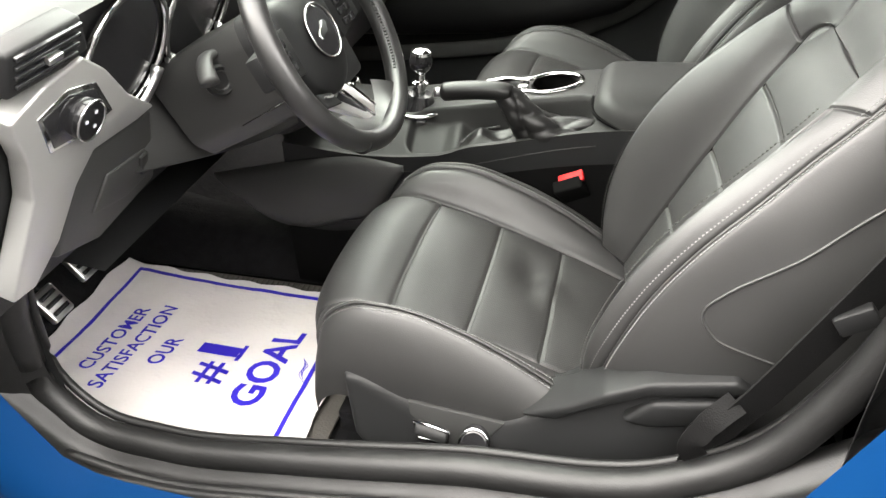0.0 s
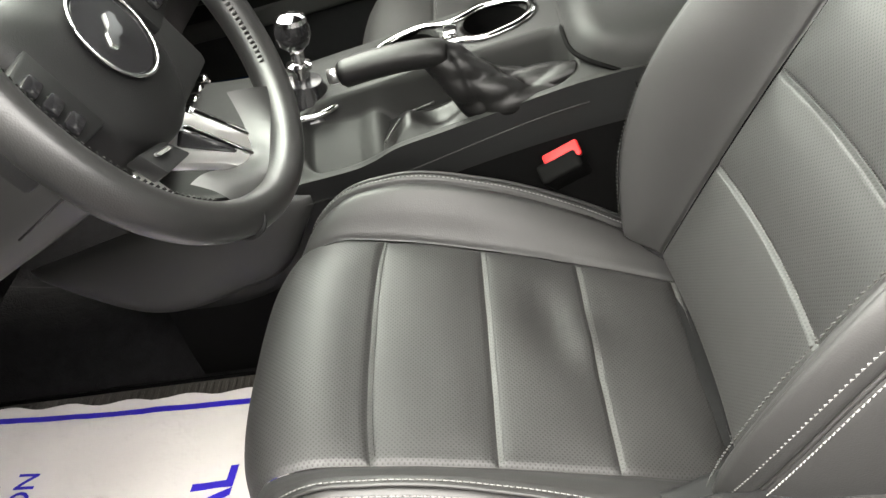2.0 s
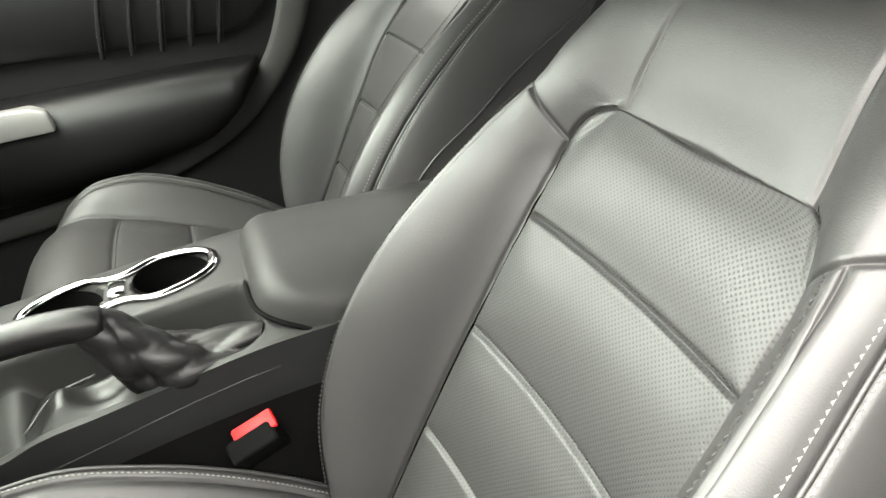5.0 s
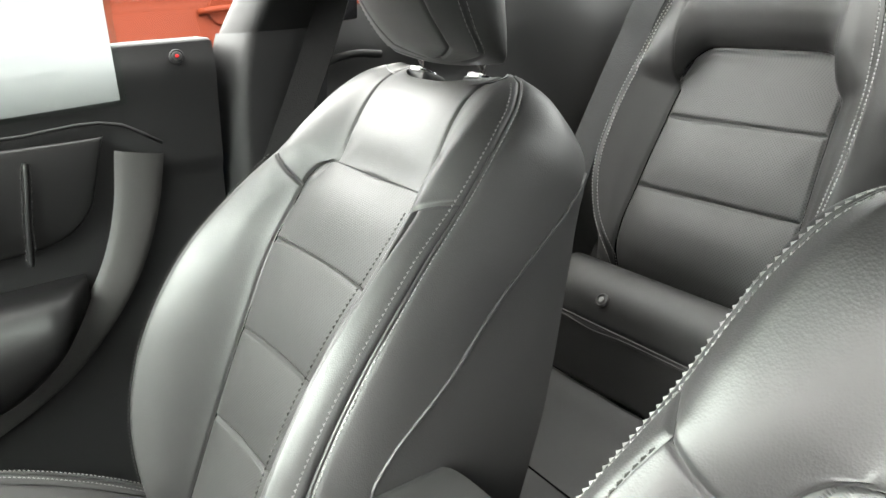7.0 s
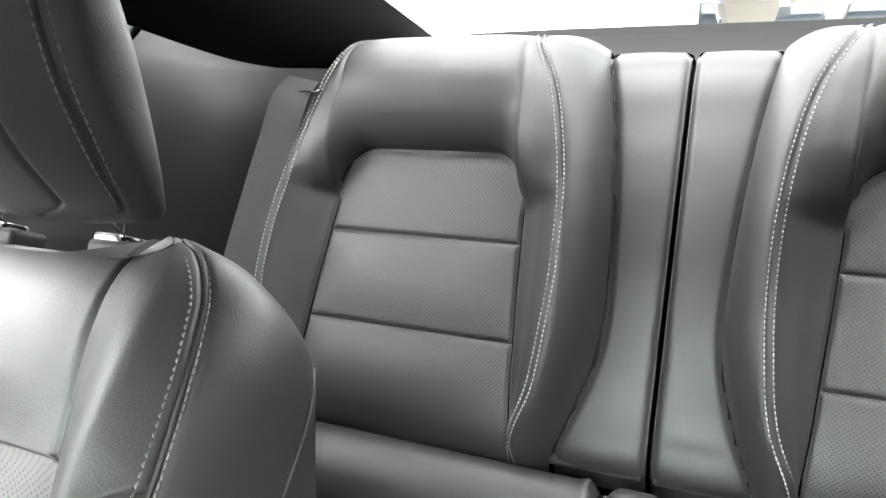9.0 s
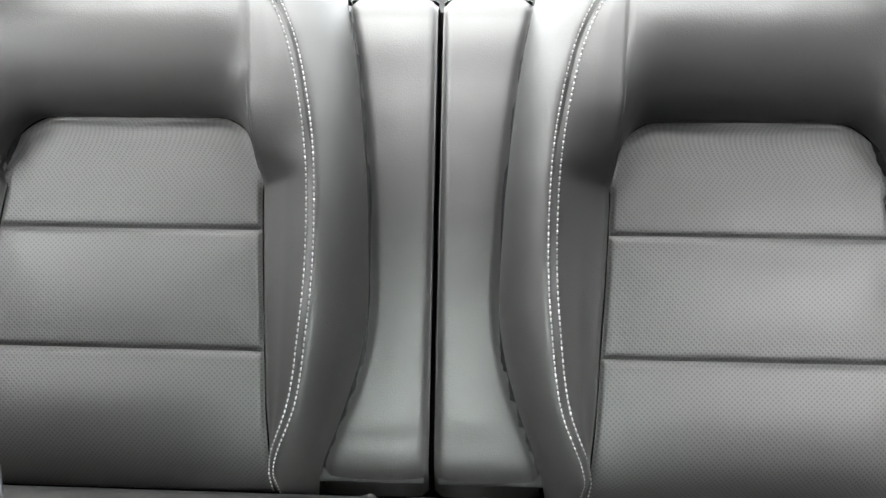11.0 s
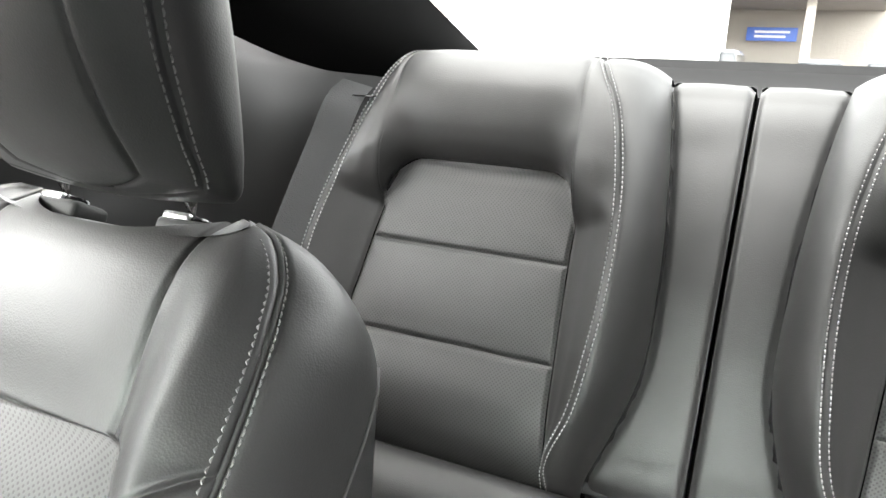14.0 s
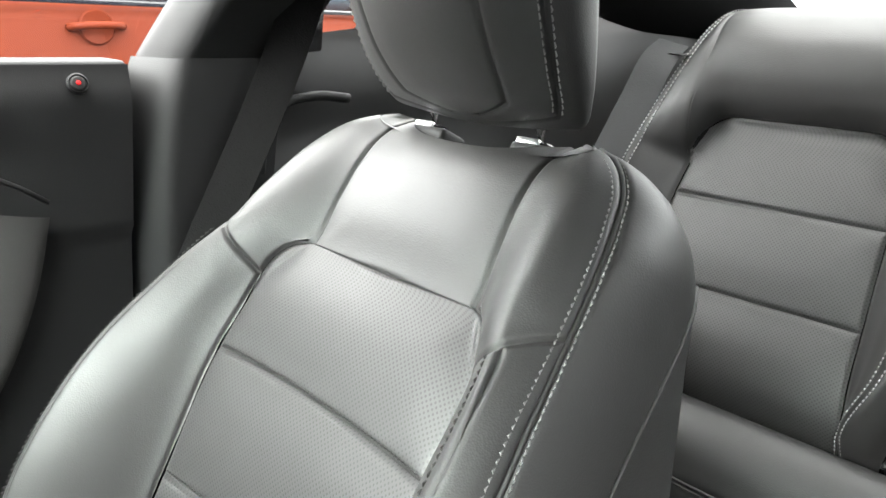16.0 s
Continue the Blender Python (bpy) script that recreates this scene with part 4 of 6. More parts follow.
def pillar(sign):
    b = thing("centre_pillar", "black plastic centre pillar trim with belt slot", "pillar trim", kind="structure")

    def low(u, v):
        ang = u * np.pi * 0.62
        z = 0.36 + 0.722 * v
        lead = sm(z, [.36, .8, .9, 1.0, 1.082], [.315, .318, .322, .333, .352])
        return lead + 0.16 * u - 0.004 * np.cos(ang), sign * (0.765 - 0.062 * np.sin(np.clip(u * 4, 0, 1) * np.pi / 2) - 0.006 * np.sin(np.pi * u)), z
    patch("pillar_lower", low, PLASTIC, b, 26, 30, groove=(0, 0, 0, 1), out=(-0.3, -sign, 0), cluster=0, depth=0.004)

    def up(u, v):
        z = 1.070 + 0.263 * v
        lead = sm(z, [1.07, 1.15, 1.25, 1.34], [.349, .386, .44, .50]) + 0.002
        lean = 0.55 * np.clip(z - 1.083, 0, 1)
        return lead + 0.16 * u, sign * (0.765 - lean - 0.062 * np.sin(np.clip(u * 4, 0, 1) * np.pi / 2)), z
    patch("pillar_upper", up, PLASTIC, b, 26, 20, groove=(0, 0, 1, 0), out=(-0.3, -sign, 0), cluster=0, depth=0.004)
    box("belt_guide", (.470, sign * .655 - .012, 1.150), (.560, sign * .655 + .012, 1.185), GLOSS_BLACK, b, bevel=0.006)
    prism("belt_slot", [(.475, 1.085), (.55, 1.09), (.555, 1.145), (.52, 1.148)], "y", sign * 0.690, sign * 0.700, GLOSS_BLACK, b, bevel=0.003)
    return b


for sign in (1, -1):
    quarter(sign)
    pillar(sign)


def passenger_door():
    door = thing("passenger_door", "closed passenger door with black and warm grey trim and armrest", "car door")

    def skin(u, v):
        x = -1.05 + (1.345 + 0.035 * v) * u
        z = 0.34 + 0.735 * v
        y = 0.712 + 0.018 * np.sin(np.pi * v) + 0.012 * np.exp(-((v - 1) / 0.03) ** 2)
        crease = 0.006 * np.clip((z - 0.90) / 0.004, 0, 1) * np.clip((x - 0.20) * 30, 0, 1)
        return x, y - crease, z
    patch("door_skin", skin, PLASTIC, door, 60, 70, groove=(0, 0, 0, 0), out=(0, -1, 0), cluster=0)
    box("window_sill", (-1.05, 0.722, 1.058), (0.332, 0.785, 1.079), PLASTIC, door, bevel=0.007, segments=3)
    wall("outer_panel", [(-1.05, 0.80, 0.3), (0.34, 0.80, 0.3), (0.34, 0.80, 1.07), (-1.05, 0.80, 1.07)], 0.02, BLUE, parent=door)
    disc("lock_bezel", (0.277, 0.7115, 1.057), (0, -1, 0.35), [(0.0105, -0.006), (0.0105, 0.002), (0.0090, 0.003), (0.0080, 0.001)], PLASTIC, door, sides=24)
    knob = disc("lock_knob", (0.277, 0.7115, 1.057), (0, -1, 0.35), [(0.0078, -0.004), (0.0078, 0.002), (0.006, 0.0035), (0.0, 0.0038)], PLASTIC, door, sides=20)
    disc("lock_mark", (0.277, 0.7080, 1.0583), (0, -1, 0.35), [(0.0026, 0), (0.002, 0.0008), (0, 0.0010)], RED, knob, sides=12)

    def arm(u, v):
        x = -0.95 + 1.055 * u
        th = v * np.pi
        top = sm(x, [-.95, -.5, -.26, .0, .10], [.72, .735, .752, .772, .775])
        low = sm(x, [-.95, -.5, -.27, -.1, .03, .105], [.53, .545, .565, .60, .655, .74])
        zc, zr = (top + low) / 2, (top - low) / 2
        taper = np.clip((0.108 - x) / 0.05, 0.0, 1) ** 0.5
        return x, 0.722 - 0.092 * np.sin(th) ** 0.55 * taper, zc + zr * np.cos(th)
    patch("armrest", arm, DOOR_BLACK, door, 70, 30, groove=(0, 0, 0, 0), out=(0, -1, 0.2), cluster=0)

    def sweep(u, v):
        k = [0, .30, .48, .62, .71, .78, .86, .93, 1.0]
        x = sm(u, k, [-.95, -.45, -.26, -.07, .045, .108, .158, .188, .205])
        z0 = sm(u, k, [.45, .495, .528, .588, .65, .712, .785, .860, .935])
        wd = sm(u, [0, .5, .8, 1.0], [.045, .048, .052, .066])
        tx, tz = np.gradient(x, axis=1), np.gradient(z0, axis=1)
        ln = np.hypot(tx, tz)
        return x - tz / ln * (v - 0.5) * wd, 0.708 - 0.008 * np.sin(np.pi * v) ** 0.4, z0 + tx / ln * (v - 0.5) * wd
    patch("grey_sweep", sweep, TRIM_GREY, door, 70, 12, groove=(0, 0, 0, 0), out=(0, -1, 0), cluster=0)

    def insert(u, v):
        x = -0.80 + 0.935 * u
        lo = 0.785 + 0.04 * u
        hi = 0.965 + 0.0 * u
        cut = 0.05 * np.clip((u - 0.9) / 0.1, 0, 1) ** 3
        return x + 0.03 * v * u - 0 * cut, 0.706 - 0.016 * np.sin(np.pi * v) ** 0.5 * np.sin(np.pi * u) ** 0.3, lo + cut + (hi - lo - cut) * v
    patch("door_insert", insert, DOOR_BLACK, door, 40, 20, groove=(1, 1, 1, 1), out=(0, -1, 0))
    lines = []
    for k in range(5):
        x = -0.165 + 0.052 * k
        p = spline([(x, .6885, .803 + .002 * k), (x + .006, .6865, .86), (x + .02, .688, .945)], 20)
        tube("insert_rib", p, 0.0062, DOOR_BLACK, door, sides=8, squash=(1, 0.7))
        for off in (-0.0058, 0.0058):
            lines.append((p + np.array([off, -0.0012, 0]), np.array([[0, -1, 0]] * 20)))
    for ln in lines:
        stitches("rib_stitching", [ln], THREAD_FINE, door, width=0.0011)
    tube("upper_trim_line", spline([(-.9, .700, .955), (-.4, .695, .968), (.05, .693, .978), (.19, .694, .975), (.235, .698, .945)], 40), 0.0025, PLASTIC, door, sides=8)
    prism("door_handle", [(-.43, .690), (-.262, .706), (-.270, .742), (-.295, .752), (-.43, .742)], "y", 0.612, 0.640, SILVER, door, bevel=0.005)
    glass = raw("door_glass", [(-.95, .775, 1.06), (.345, .775, 1.06), (.47, .62, 1.33), (-.27, .60, 1.32)], [(0, 1, 2, 3)], GLASS_DOOR, door)
    glass.visible_shadow = False
    return door


passenger_door()


def roof_rails():
    for sign in (1, -1):
        r = thing("roof_rail", "black lined roof rail above the side windows", "roof rail", kind="structure")
        tube("rail_trim", spline([(-1.20, sign * .66, 1.03), (-.75, sign * .62, 1.16), (-.27, sign * .585, 1.305), (.2, sign * .59, 1.325), (.6, sign * .60, 1.315), (1.0, sign * .55, 1.29)], 40), 0.035, HEADLINER, r, sides=10)


roof_rails()


# ---------------------------------------------------------------- centre console
def console():
    c = thing("centre_console", "black plastic centre console with cup holders, handbrake and padded lid", "centre console")

    def top_z(x):
        return sm(x, [-.85, -.62, -.45, -.30, -.15, .0, .2, .42], [.66, .64, .634, .654, .679, .700, .70, .65])

    def rim_z(x):
        return sm(x, [-.62, -.45, -.337, -.281, -.244, -.183, -.13, 0, .2, .42], [.60, .585, .592, .602, .618, .632, .644, .672, .678, .63])

    def deck(u, v):
        x = -0.62 + 0.98 * u
        y = -0.128 + 0.256 * v
        z = top_z(x) - 0.012 * np.clip(2 * v - 1, 0, 1) ** 6
        near = np.clip((-0.025 - y) / 0.095, 0, 1)
        z = z - (top_z(x) - rim_z(x)) * near ** 1.3
        # recessed tray under the handbrake, with steep walls and round corners
        qx, qy = np.abs(x + 0.188) - 0.152, np.abs(y + 0.072) - 0.016
        wall_d = np.hypot(np.maximum(qx, 0), np.maximum(qy, 0)) + np.minimum(np.maximum(qx, qy), 0) - 0.030
        m = np.clip(-wall_d / 0.011, 0, 1)
        dep = sm(x, [-.40, -.36, -.30, -.262, -.250, -.20, 0.02], [.010, .022, .034, .036, .052, .062, .058])
        z = z - dep * (3 * m**2 - 2 * m**3)
        for cx in (-0.220, -0.095):
            r = np.hypot((x - cx) / 1.0, y - 0.043)
            z = z - 0.12 * np.clip((0.0455 - r) / 0.004, 0, 1)
        return x, y, z
    patch("console_deck", deck, PLASTIC_GREY, c, 260, 110, groove=(0, 0, 0, 0), out=(0, 0, 1), cluster=0)
    for sign in (-1, 1):
        def side(u, v, sign=sign):
            x = -0.62 + 0.98 * u
            zt = top_z(x) - 0.012 if sign > 0 else rim_z(x)
            z = 0.26 + (zt - 0.26) * v
            return x, sign * (0.1285 + 0.006 * (1 - v)), z
        patch("console_side", side, PLASTIC, c, 40, 16, groove=(0, 0, 0, 0), out=(0, sign, 0), cluster=0)
        # Seam line in a lighter grey, which paints the highlight on its crease.
        xs = np.linspace(-0.60, 0.0, 40)
        tube("side_seam", np.stack([xs, np.full_like(xs, sign * 0.136), sm(xs, [-.6, -.3, 0, .34], [.530, .572, .648, .66])], -1), 0.0007, PLASTIC_GREY, c, sides=6)

        # Near-black strip: carpet at the front, painted shade beside the seat.
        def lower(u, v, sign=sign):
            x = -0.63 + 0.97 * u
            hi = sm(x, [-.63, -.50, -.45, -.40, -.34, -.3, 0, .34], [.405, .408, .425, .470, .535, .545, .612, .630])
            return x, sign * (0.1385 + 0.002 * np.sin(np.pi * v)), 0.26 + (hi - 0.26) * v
        patch("console_carpet", lower, RUBBER_AND_SHADE, c, 60, 12, groove=(0, 0, 0, 0), out=(0, sign, 0), cluster=0)
        # knee pad towards the dashboard

        def knee(u, v, sign=sign):
            x = -0.79 + 0.425 * u
            hi = sm(x, [-.79, -.60, -.45, -.365], [.515, .560, .583, .572])
            lo = sm(x, [-.79, -.73, -.67, -.51, -.42, -.365], [.505, .452, .411, .424, .468, .556])
            return x, sign * (0.132 + 0.024 * np.sin(np.pi * v) ** 0.5 * np.sin(np.pi * u) ** 0.4), lo + (hi - lo) * v
        patch("knee_pad", knee, DASH, c, 40, 20, groove=(0, 0, 0, 0), out=(0, sign, 0), cluster=0)
    # padded lid

    def lid(u, v):
        th = (v - 0.5) * np.pi
        edge = np.abs(np.sin(th))
        w = 0.126 * np.sign(np.sin(th)) * edge ** 0.55
        front = -0.014 + 0.075 * edge ** 4
        nose = np.sin(np.clip(u / 0.10, 0, 1) * np.pi / 2) ** 0.5
        return front + (0.305 - front) * u, w, 0.640 + (0.088 + 0.010 * u) * np.abs(np.cos(th)) ** 0.5 * (0.62 + 0.38 * nose)
    patch("armrest_lid", lid, PLASTIC_GREY, c, 50, 60, groove=(0, 0, 0, 0), out=(0, 0, 1), cluster=0)
    th = np.linspace(-0.5, 0.42, 50) * np.pi
    edge = np.abs(np.sin(th))
    gap = np.stack([-0.0165 + 0.075 * edge ** 4, 0.1265 * np.sign(np.sin(th)) * edge ** 0.55, 0.640 + 0.088 * np.abs(np.cos(th)) ** 0.5 * 0.62 + 0.001], -1)
    tube("lid_gap", np.concatenate([[(0.30, -0.1275, 0.642)], gap]), 0.0030, RUBBER_AND_SHADE, c, sides=8)
    crease = np.array([(x, -0.062, float(0.640 + (0.088 + 0.010 * (x + 0.014) / 0.319) * 0.965)) for x in np.linspace(0.03, 0.29, 30)])
    tube("lid_seam", crease, 0.0012, RUBBER_AND_SHADE, c, sides=6)
    # cup holder surround
    ring = []
    for k in range(96):
        a = 2 * math.pi * k / 96
        ca, sa = math.cos(a), math.sin(a)
        ring.append((-0.157 + 0.112 * math.copysign(abs(ca) ** 0.8, ca), 0.043 + (0.050 - 0.020 * math.exp(-(ca / 0.20) ** 2)) * math.copysign(abs(sa) ** 0.8, sa)))
    pts = [(x, y, float(top_z(x)) + 0.002) for x, y in ring]
    tube("cup_holder_ring", pts, 0.0055, CHROME, c, closed=True, sides=10, squash=(1.2, 0.7))
    box("cup_bridge", (-0.168, 0.026, float(top_z(-.15)) - 0.004), (-0.148, 0.060, float(top_z(-.15)) + 0.004), CHROME, c, bevel=0.003)
    for cx in (-0.220, -0.095):
        disc("cup_well", (cx, 0.043, float(top_z(cx)) - 0.005), (0, 0, 1), [(0.0445, 0.003), (0.0415, -0.085), (0.0, -0.087)], RUBBER_AND_SHADE, c, sides=36, hollow=True)
    # handbrake with gathered boot
    lever = [(-0.290, -0.098, 0.716), (-0.25, -0.098, 0.722), (-0.19, -0.098, 0.725), (-0.158, -0.098, 0.722)]
    tube("handbrake_grip", spline(lever, 24), np.concatenate([[0.013], np.full(20, 0.0175), [0.017, 0.016, 0.013]]), BOOT, c, sides=18)
    tube("handbrake_button", [(-0.304, -0.098, 0.715), (-0.289, -0.098, 0.716)], 0.009, SATIN, c, sides=16)

    def boot(u, v):
        ang = u * 2 * np.pi
        cx = sm(v, [0, .22, .5, .8, 1], [-.180, -.160, -.128, -.076, -.024])
        cz = sm(v, [0, .22, .5, .8, 1], [.722, .702, .664, .646, .658])
        r = sm(v, [0, .2, .5, .8, 1], [.0185, .0245, .031, .032, .024])
        fold = 1 + np.clip(v * 3, 0, 1) * (0.30 * np.abs(np.sin(1.5 * ang + 5 * v)) ** 0.6 + 0.16 * np.abs(np.sin(2.5 * ang - 11 * v + 0.6)) ** 0.6 + 0.10 * np.abs(np.sin(9 * v + 1.2 * np.sin(ang))) - 0.32)
        return cx + r * fold * np.cos(ang) * 0.55, -0.092 + 0.95 * r * fold * np.sin(ang), cz + r * fold * np.cos(ang) * 0.85
    patch("handbrake_boot", boot, BOOT, c, 60, 44, groove=(0, 0, 0, 0), out=(0, 0, 1), cluster=0)

    def gaiter(u, v):
        x = -0.262 + 0.235 * u
        y = -0.114 + 0.084 * v
        edge = np.minimum(np.minimum(u, 1 - u) * 6, np.minimum(v, 1 - v) * 3).clip(0, 1)
        z = 0.600 + 0.10 * (x + 0.262) + 0.022 * edge + 0.007 * np.sin(60 * x + 40 * y) * edge + 0.005 * np.sin(90 * y - 30 * x) * edge
        return x, y, z
    patch("gaiter_base", gaiter, BOOT, c, 50, 24, groove=(0, 0, 0, 0), out=(0, 0, 1), cluster=0)
    tube("gaiter_seam", spline([(-.255, -.108, .618), (-.23, -.06, .624), (-.19, -.045, .628)], 20), 0.0016, LEATHER, c, sides=6)
    # gear lever
    gx, gy = -0.368, 0.0
    disc("gear_boot", (gx, gy, 0.625), (0.15, 0, 1), [(0.045, 0.0), (0.036, 0.012), (0.030, 0.03), (0.024, 0.042), (0.0, 0.043)], GLOSS_BLACK, c, sides=28)
    disc("gear_shaft", (gx + 0.004, gy, 0.665), (0.12, 0, 1), [(0.012, 0.0), (0.012, 0.018), (0.017, 0.021), (0.017, 0.027), (0.009, 0.03), (0.009, 0.045), (0.013, 0.05)], CHROME, c, sides=24)
    disc("gear_knob", (gx + 0.009, gy, 0.712), (0.12, 0, 1), [(0.010, 0.0), (0.019, 0.008), (0.0235, 0.02), (0.0235, 0.028), (0.021, 0.038)], GLOSS_BLACK, c, sides=28)
    disc("knob_cap", (gx + 0.0135, gy, 0.750), (0.12, 0, 1), [(0.0212, 0.0), (0.0195, 0.006), (0.013, 0.0095), (0.0, 0.011)], CHROME, c, sides=28)
    gate = [(gx + 0.055 * math.cos(a), gy + 0.05 * math.sin(a), 0.636) for a in np.linspace(0, 2 * math.pi, 48, endpoint=False)]
    tube("gear_surround", gate, 0.005, CHROME, c, closed=True, sides=8)
    return c


console()


# ---------------------------------------------------------------- steering wheel
def steering_wheel():
    hub = Vector((-0.388, -0.368, 0.912))
    tilt = radians(26.4)
    n = Vector((math.cos(tilt), 0, math.sin(tilt)))
    dn = Vector((math.sin(tilt), 0, -math.cos(tilt)))
    sd = Vector((0, 1, 0))
    w = thing("steering_wheel", "black leather steering wheel with satin lower spoke and stitched rim", "steering wheel")

    def at(right, down, out=0.0):
        return hub + sd * right + dn * down + n * out
    R = 0.1675
    rim = [at(R * math.sin(a), R * math.cos(a) * (0.985 if math.cos(a) > 0 else 1.0), 0.012) for a in np.linspace(0, 2 * math.pi, 120, endpoint=False)]
    tube("rim", rim, 0.0165, WHEEL_LEATHER, w, closed=True, sides=18, up=tuple(n), squash=(0.95, 1.1))
    for a in (-0.55, 0.55, 2.2, -2.2):
        c = at(R * math.sin(a), R * math.cos(a), 0.012)
        t = sd * math.cos(a) - dn * math.sin(a)
        tube("rim_seam", [c - t * 0.0015, c + t * 0.0015], 0.0172, PLASTIC, w, sides=20)
    lines = []
    for a0, a1 in ((0.75, 2.1), (-2.1, -0.75)):
        aa = np.linspace(a0, a1, 40)
        p = np.array([at((R - 0.0150) * math.sin(a), (R - 0.0150) * math.cos(a), 0.020) for a in aa])
        q = np.array([-(sd * math.sin(a) + dn * math.cos(a)) for a in aa])
        lines.append((p, q))
    for row in lines:
        stitches("rim_stitching", [row], THREAD_DARK, w, pitch=0.0052, length=0.0030, width=0.0052, lift=0.0016)
    # airbag cover
    outline = [(-.088, -.055), (-.080, -.075), (-.03, -.082), (.03, -.082), (.080, -.075), (.088, -.055), (.078, .02), (.055, .062), (.02, .082), (-.02, .082), (-.055, .062), (-.078, .02)]
    loop = spline([(x, y, 0) for x, y in outline * 3 + outline[:1]], 361)[120:241]

    def cover(u, v):
        k = u * (len(loop) - 1)
        px, py = np.interp(k, np.arange(len(loop)), loop[:, 0]), np.interp(k, np.arange(len(loop)), loop[:, 1])
        sc = np.where(v < 0.4, 1.02 - 0.06 * v / 0.4, 0.96 * np.cos((v - 0.4) / 0.6 * np.pi / 2))
        o = np.where(v < 0.4, -0.070 + 0.040 * v / 0.4, -0.030 + 0.0285 * np.sin((v - 0.4) / 0.6 * np.pi / 2) ** 0.8)
        return tuple(hub[i] + sd[i] * px * sc + dn[i] * py * sc + n[i] * o for i in range(3))
    patch("airbag_cover", cover, PLASTIC, w, 90, 30, groove=(0, 0, 0, 0), out=tuple(n), cluster=0)
    badge = [at(0.040 * math.sin(a), 0.040 * math.cos(a) - 0.008, 0.0025) for a in np.linspace(0, 2 * math.pi, 64, endpoint=False)]
    tube("badge_ring", badge, 0.0017, CHROME, w, closed=True, sides=8, up=tuple(n))
    disc("badge_disc", tuple(at(0, -0.008, -0.001)), tuple(n), [(0.039, 0.0), (0.036, 0.0022), (0.0, 0.0028)], GLOSS_BLACK, w, sides=40)
    bm = bmesh.new()
    sil = [(-.020, .004), (-.012, -.004), (-.002, -.006), (.008, -.014), (.014, -.013), (.017, -.007), (.012, -.004), (.010, .003), (.002, .006), (-.006, .005), (-.012, .009), (-.016, .010)]
    lo = [bm.verts.new(at(x * 0.95, y * 0.95 - 0.008, 0.0012)) for x, y in sil]
    hi = [bm.verts.new(at(x * 0.9, y * 0.9 - 0.008, 0.0042)) for x, y in sil]
    bm.faces.new(lo[::-1])
    bm.faces.new(hi)
    for i in range(len(sil)):
        bm.faces.new((lo[i], lo[(i + 1) % len(sil)], hi[(i + 1) % len(sil)], hi[i]))
    part("badge_emblem", bm, CHROME, w, smooth=False)

    def spoke(name, pts, thick, mat, label="", up=0.0):
        bm = bmesh.new()
        a = [bm.verts.new(at(x, y, up)) for x, y in pts]
        b = [bm.verts.new(at(x, y, up - thick)) for x, y in pts]
        bm.faces.new(a)
        bm.faces.new(b[::-1])
        for i in range(len(pts)):
            bm.faces.new((a[i], a[(i + 1) % len(pts)], b[(i + 1) % len(pts)], b[i]))
        bmesh.ops.recalc_face_normals(bm, faces=bm.faces)
        rounded(bm, 0.003, 2)
        return part(name, bm, mat, w, label)
    for s in (1, -1):
        side = spoke("side_spoke", [(s * .07, -.045), (s * .158, -.035), (s * .158, .012), (s * .075, .025)], 0.024, PLASTIC, up=-0.012)
        for r in range(3):
            for q in range(2):
                spoke("switch_button", [(s * (.092 + .022 * q), -.034 + .017 * r), (s * (.110 + .022 * q), -.033 + .017 * r), (s * (.110 + .022 * q), -.020 + .017 * r), (s * (.092 + .022 * q), -.021 + .017 * r)], 0.008, GLOSS_BLACK, up=-0.007)

    def arm(name, pts, thick, mat, label="", lift=0.0):
        """A piece of the lower spoke; pts are right, down and height above the hub plane."""
        bm = bmesh.new()
        a = [bm.verts.new(at(x, y, o + lift)) for x, y, o in pts]
        b = [bm.verts.new(at(x, y, o + lift - thick)) for x, y, o in pts]
        bm.faces.new(a)
        bm.faces.new(b[::-1])
        for i in range(len(pts)):
            bm.faces.new((a[i], a[(i + 1) % len(pts)], b[(i + 1) % len(pts)], b[i]))
        bmesh.ops.recalc_face_normals(bm, faces=bm.faces)
        rounded(bm, 0.0025, 2)
        return part(name, bm, mat, w, label)
    low = lambda y: -0.034 + 0.034 * (y - 0.075) / 0.085
    shape = [(.034, .078), (.052, .148), (.042, .159), (.006, .162), (-.010, .124), (-.052, .074)]
    arm("lower_spoke", [(x, y, low(y)) for x, y in shape], 0.014, SPOKE, "satin metal lower spoke")
    slot = [(.004, .082), (.022, .126), (.010, .130), (-.018, .086)]
    arm("spoke_slot", [(x, y, low(y)) for x, y in slot], 0.003, GLOSS_BLACK, lift=0.0015)
    arm("lower_spoke", [(-.060, .070, -.036), (-.074, .064, -.036), (-.100, .118, -.010), (-.088, .132, -.008)], 0.012, SPOKE, "satin metal lower spoke")
    for x0, x1 in ((.012, .020), (.040, .046)):
        arm("spoke_rib", [(x0 - .004, .084, low(.084)), (x0 + .004, .084, low(.084)), (x1 + .004, .150, low(.150)), (x1 - .004, .150, low(.150))], 0.004, CHROME, lift=0.0022)
    # leather filler between the lower spoke and the rim

    def filler(u, v):
        a = -0.62 + 1.24 * u
        r = (R - 0.004) - (0.034 + 0.012 * np.cos(2 * np.pi * (u - 0.15))) * v
        o = 0.020 - 0.030 * v + 0.006 * np.sin(np.pi * v)
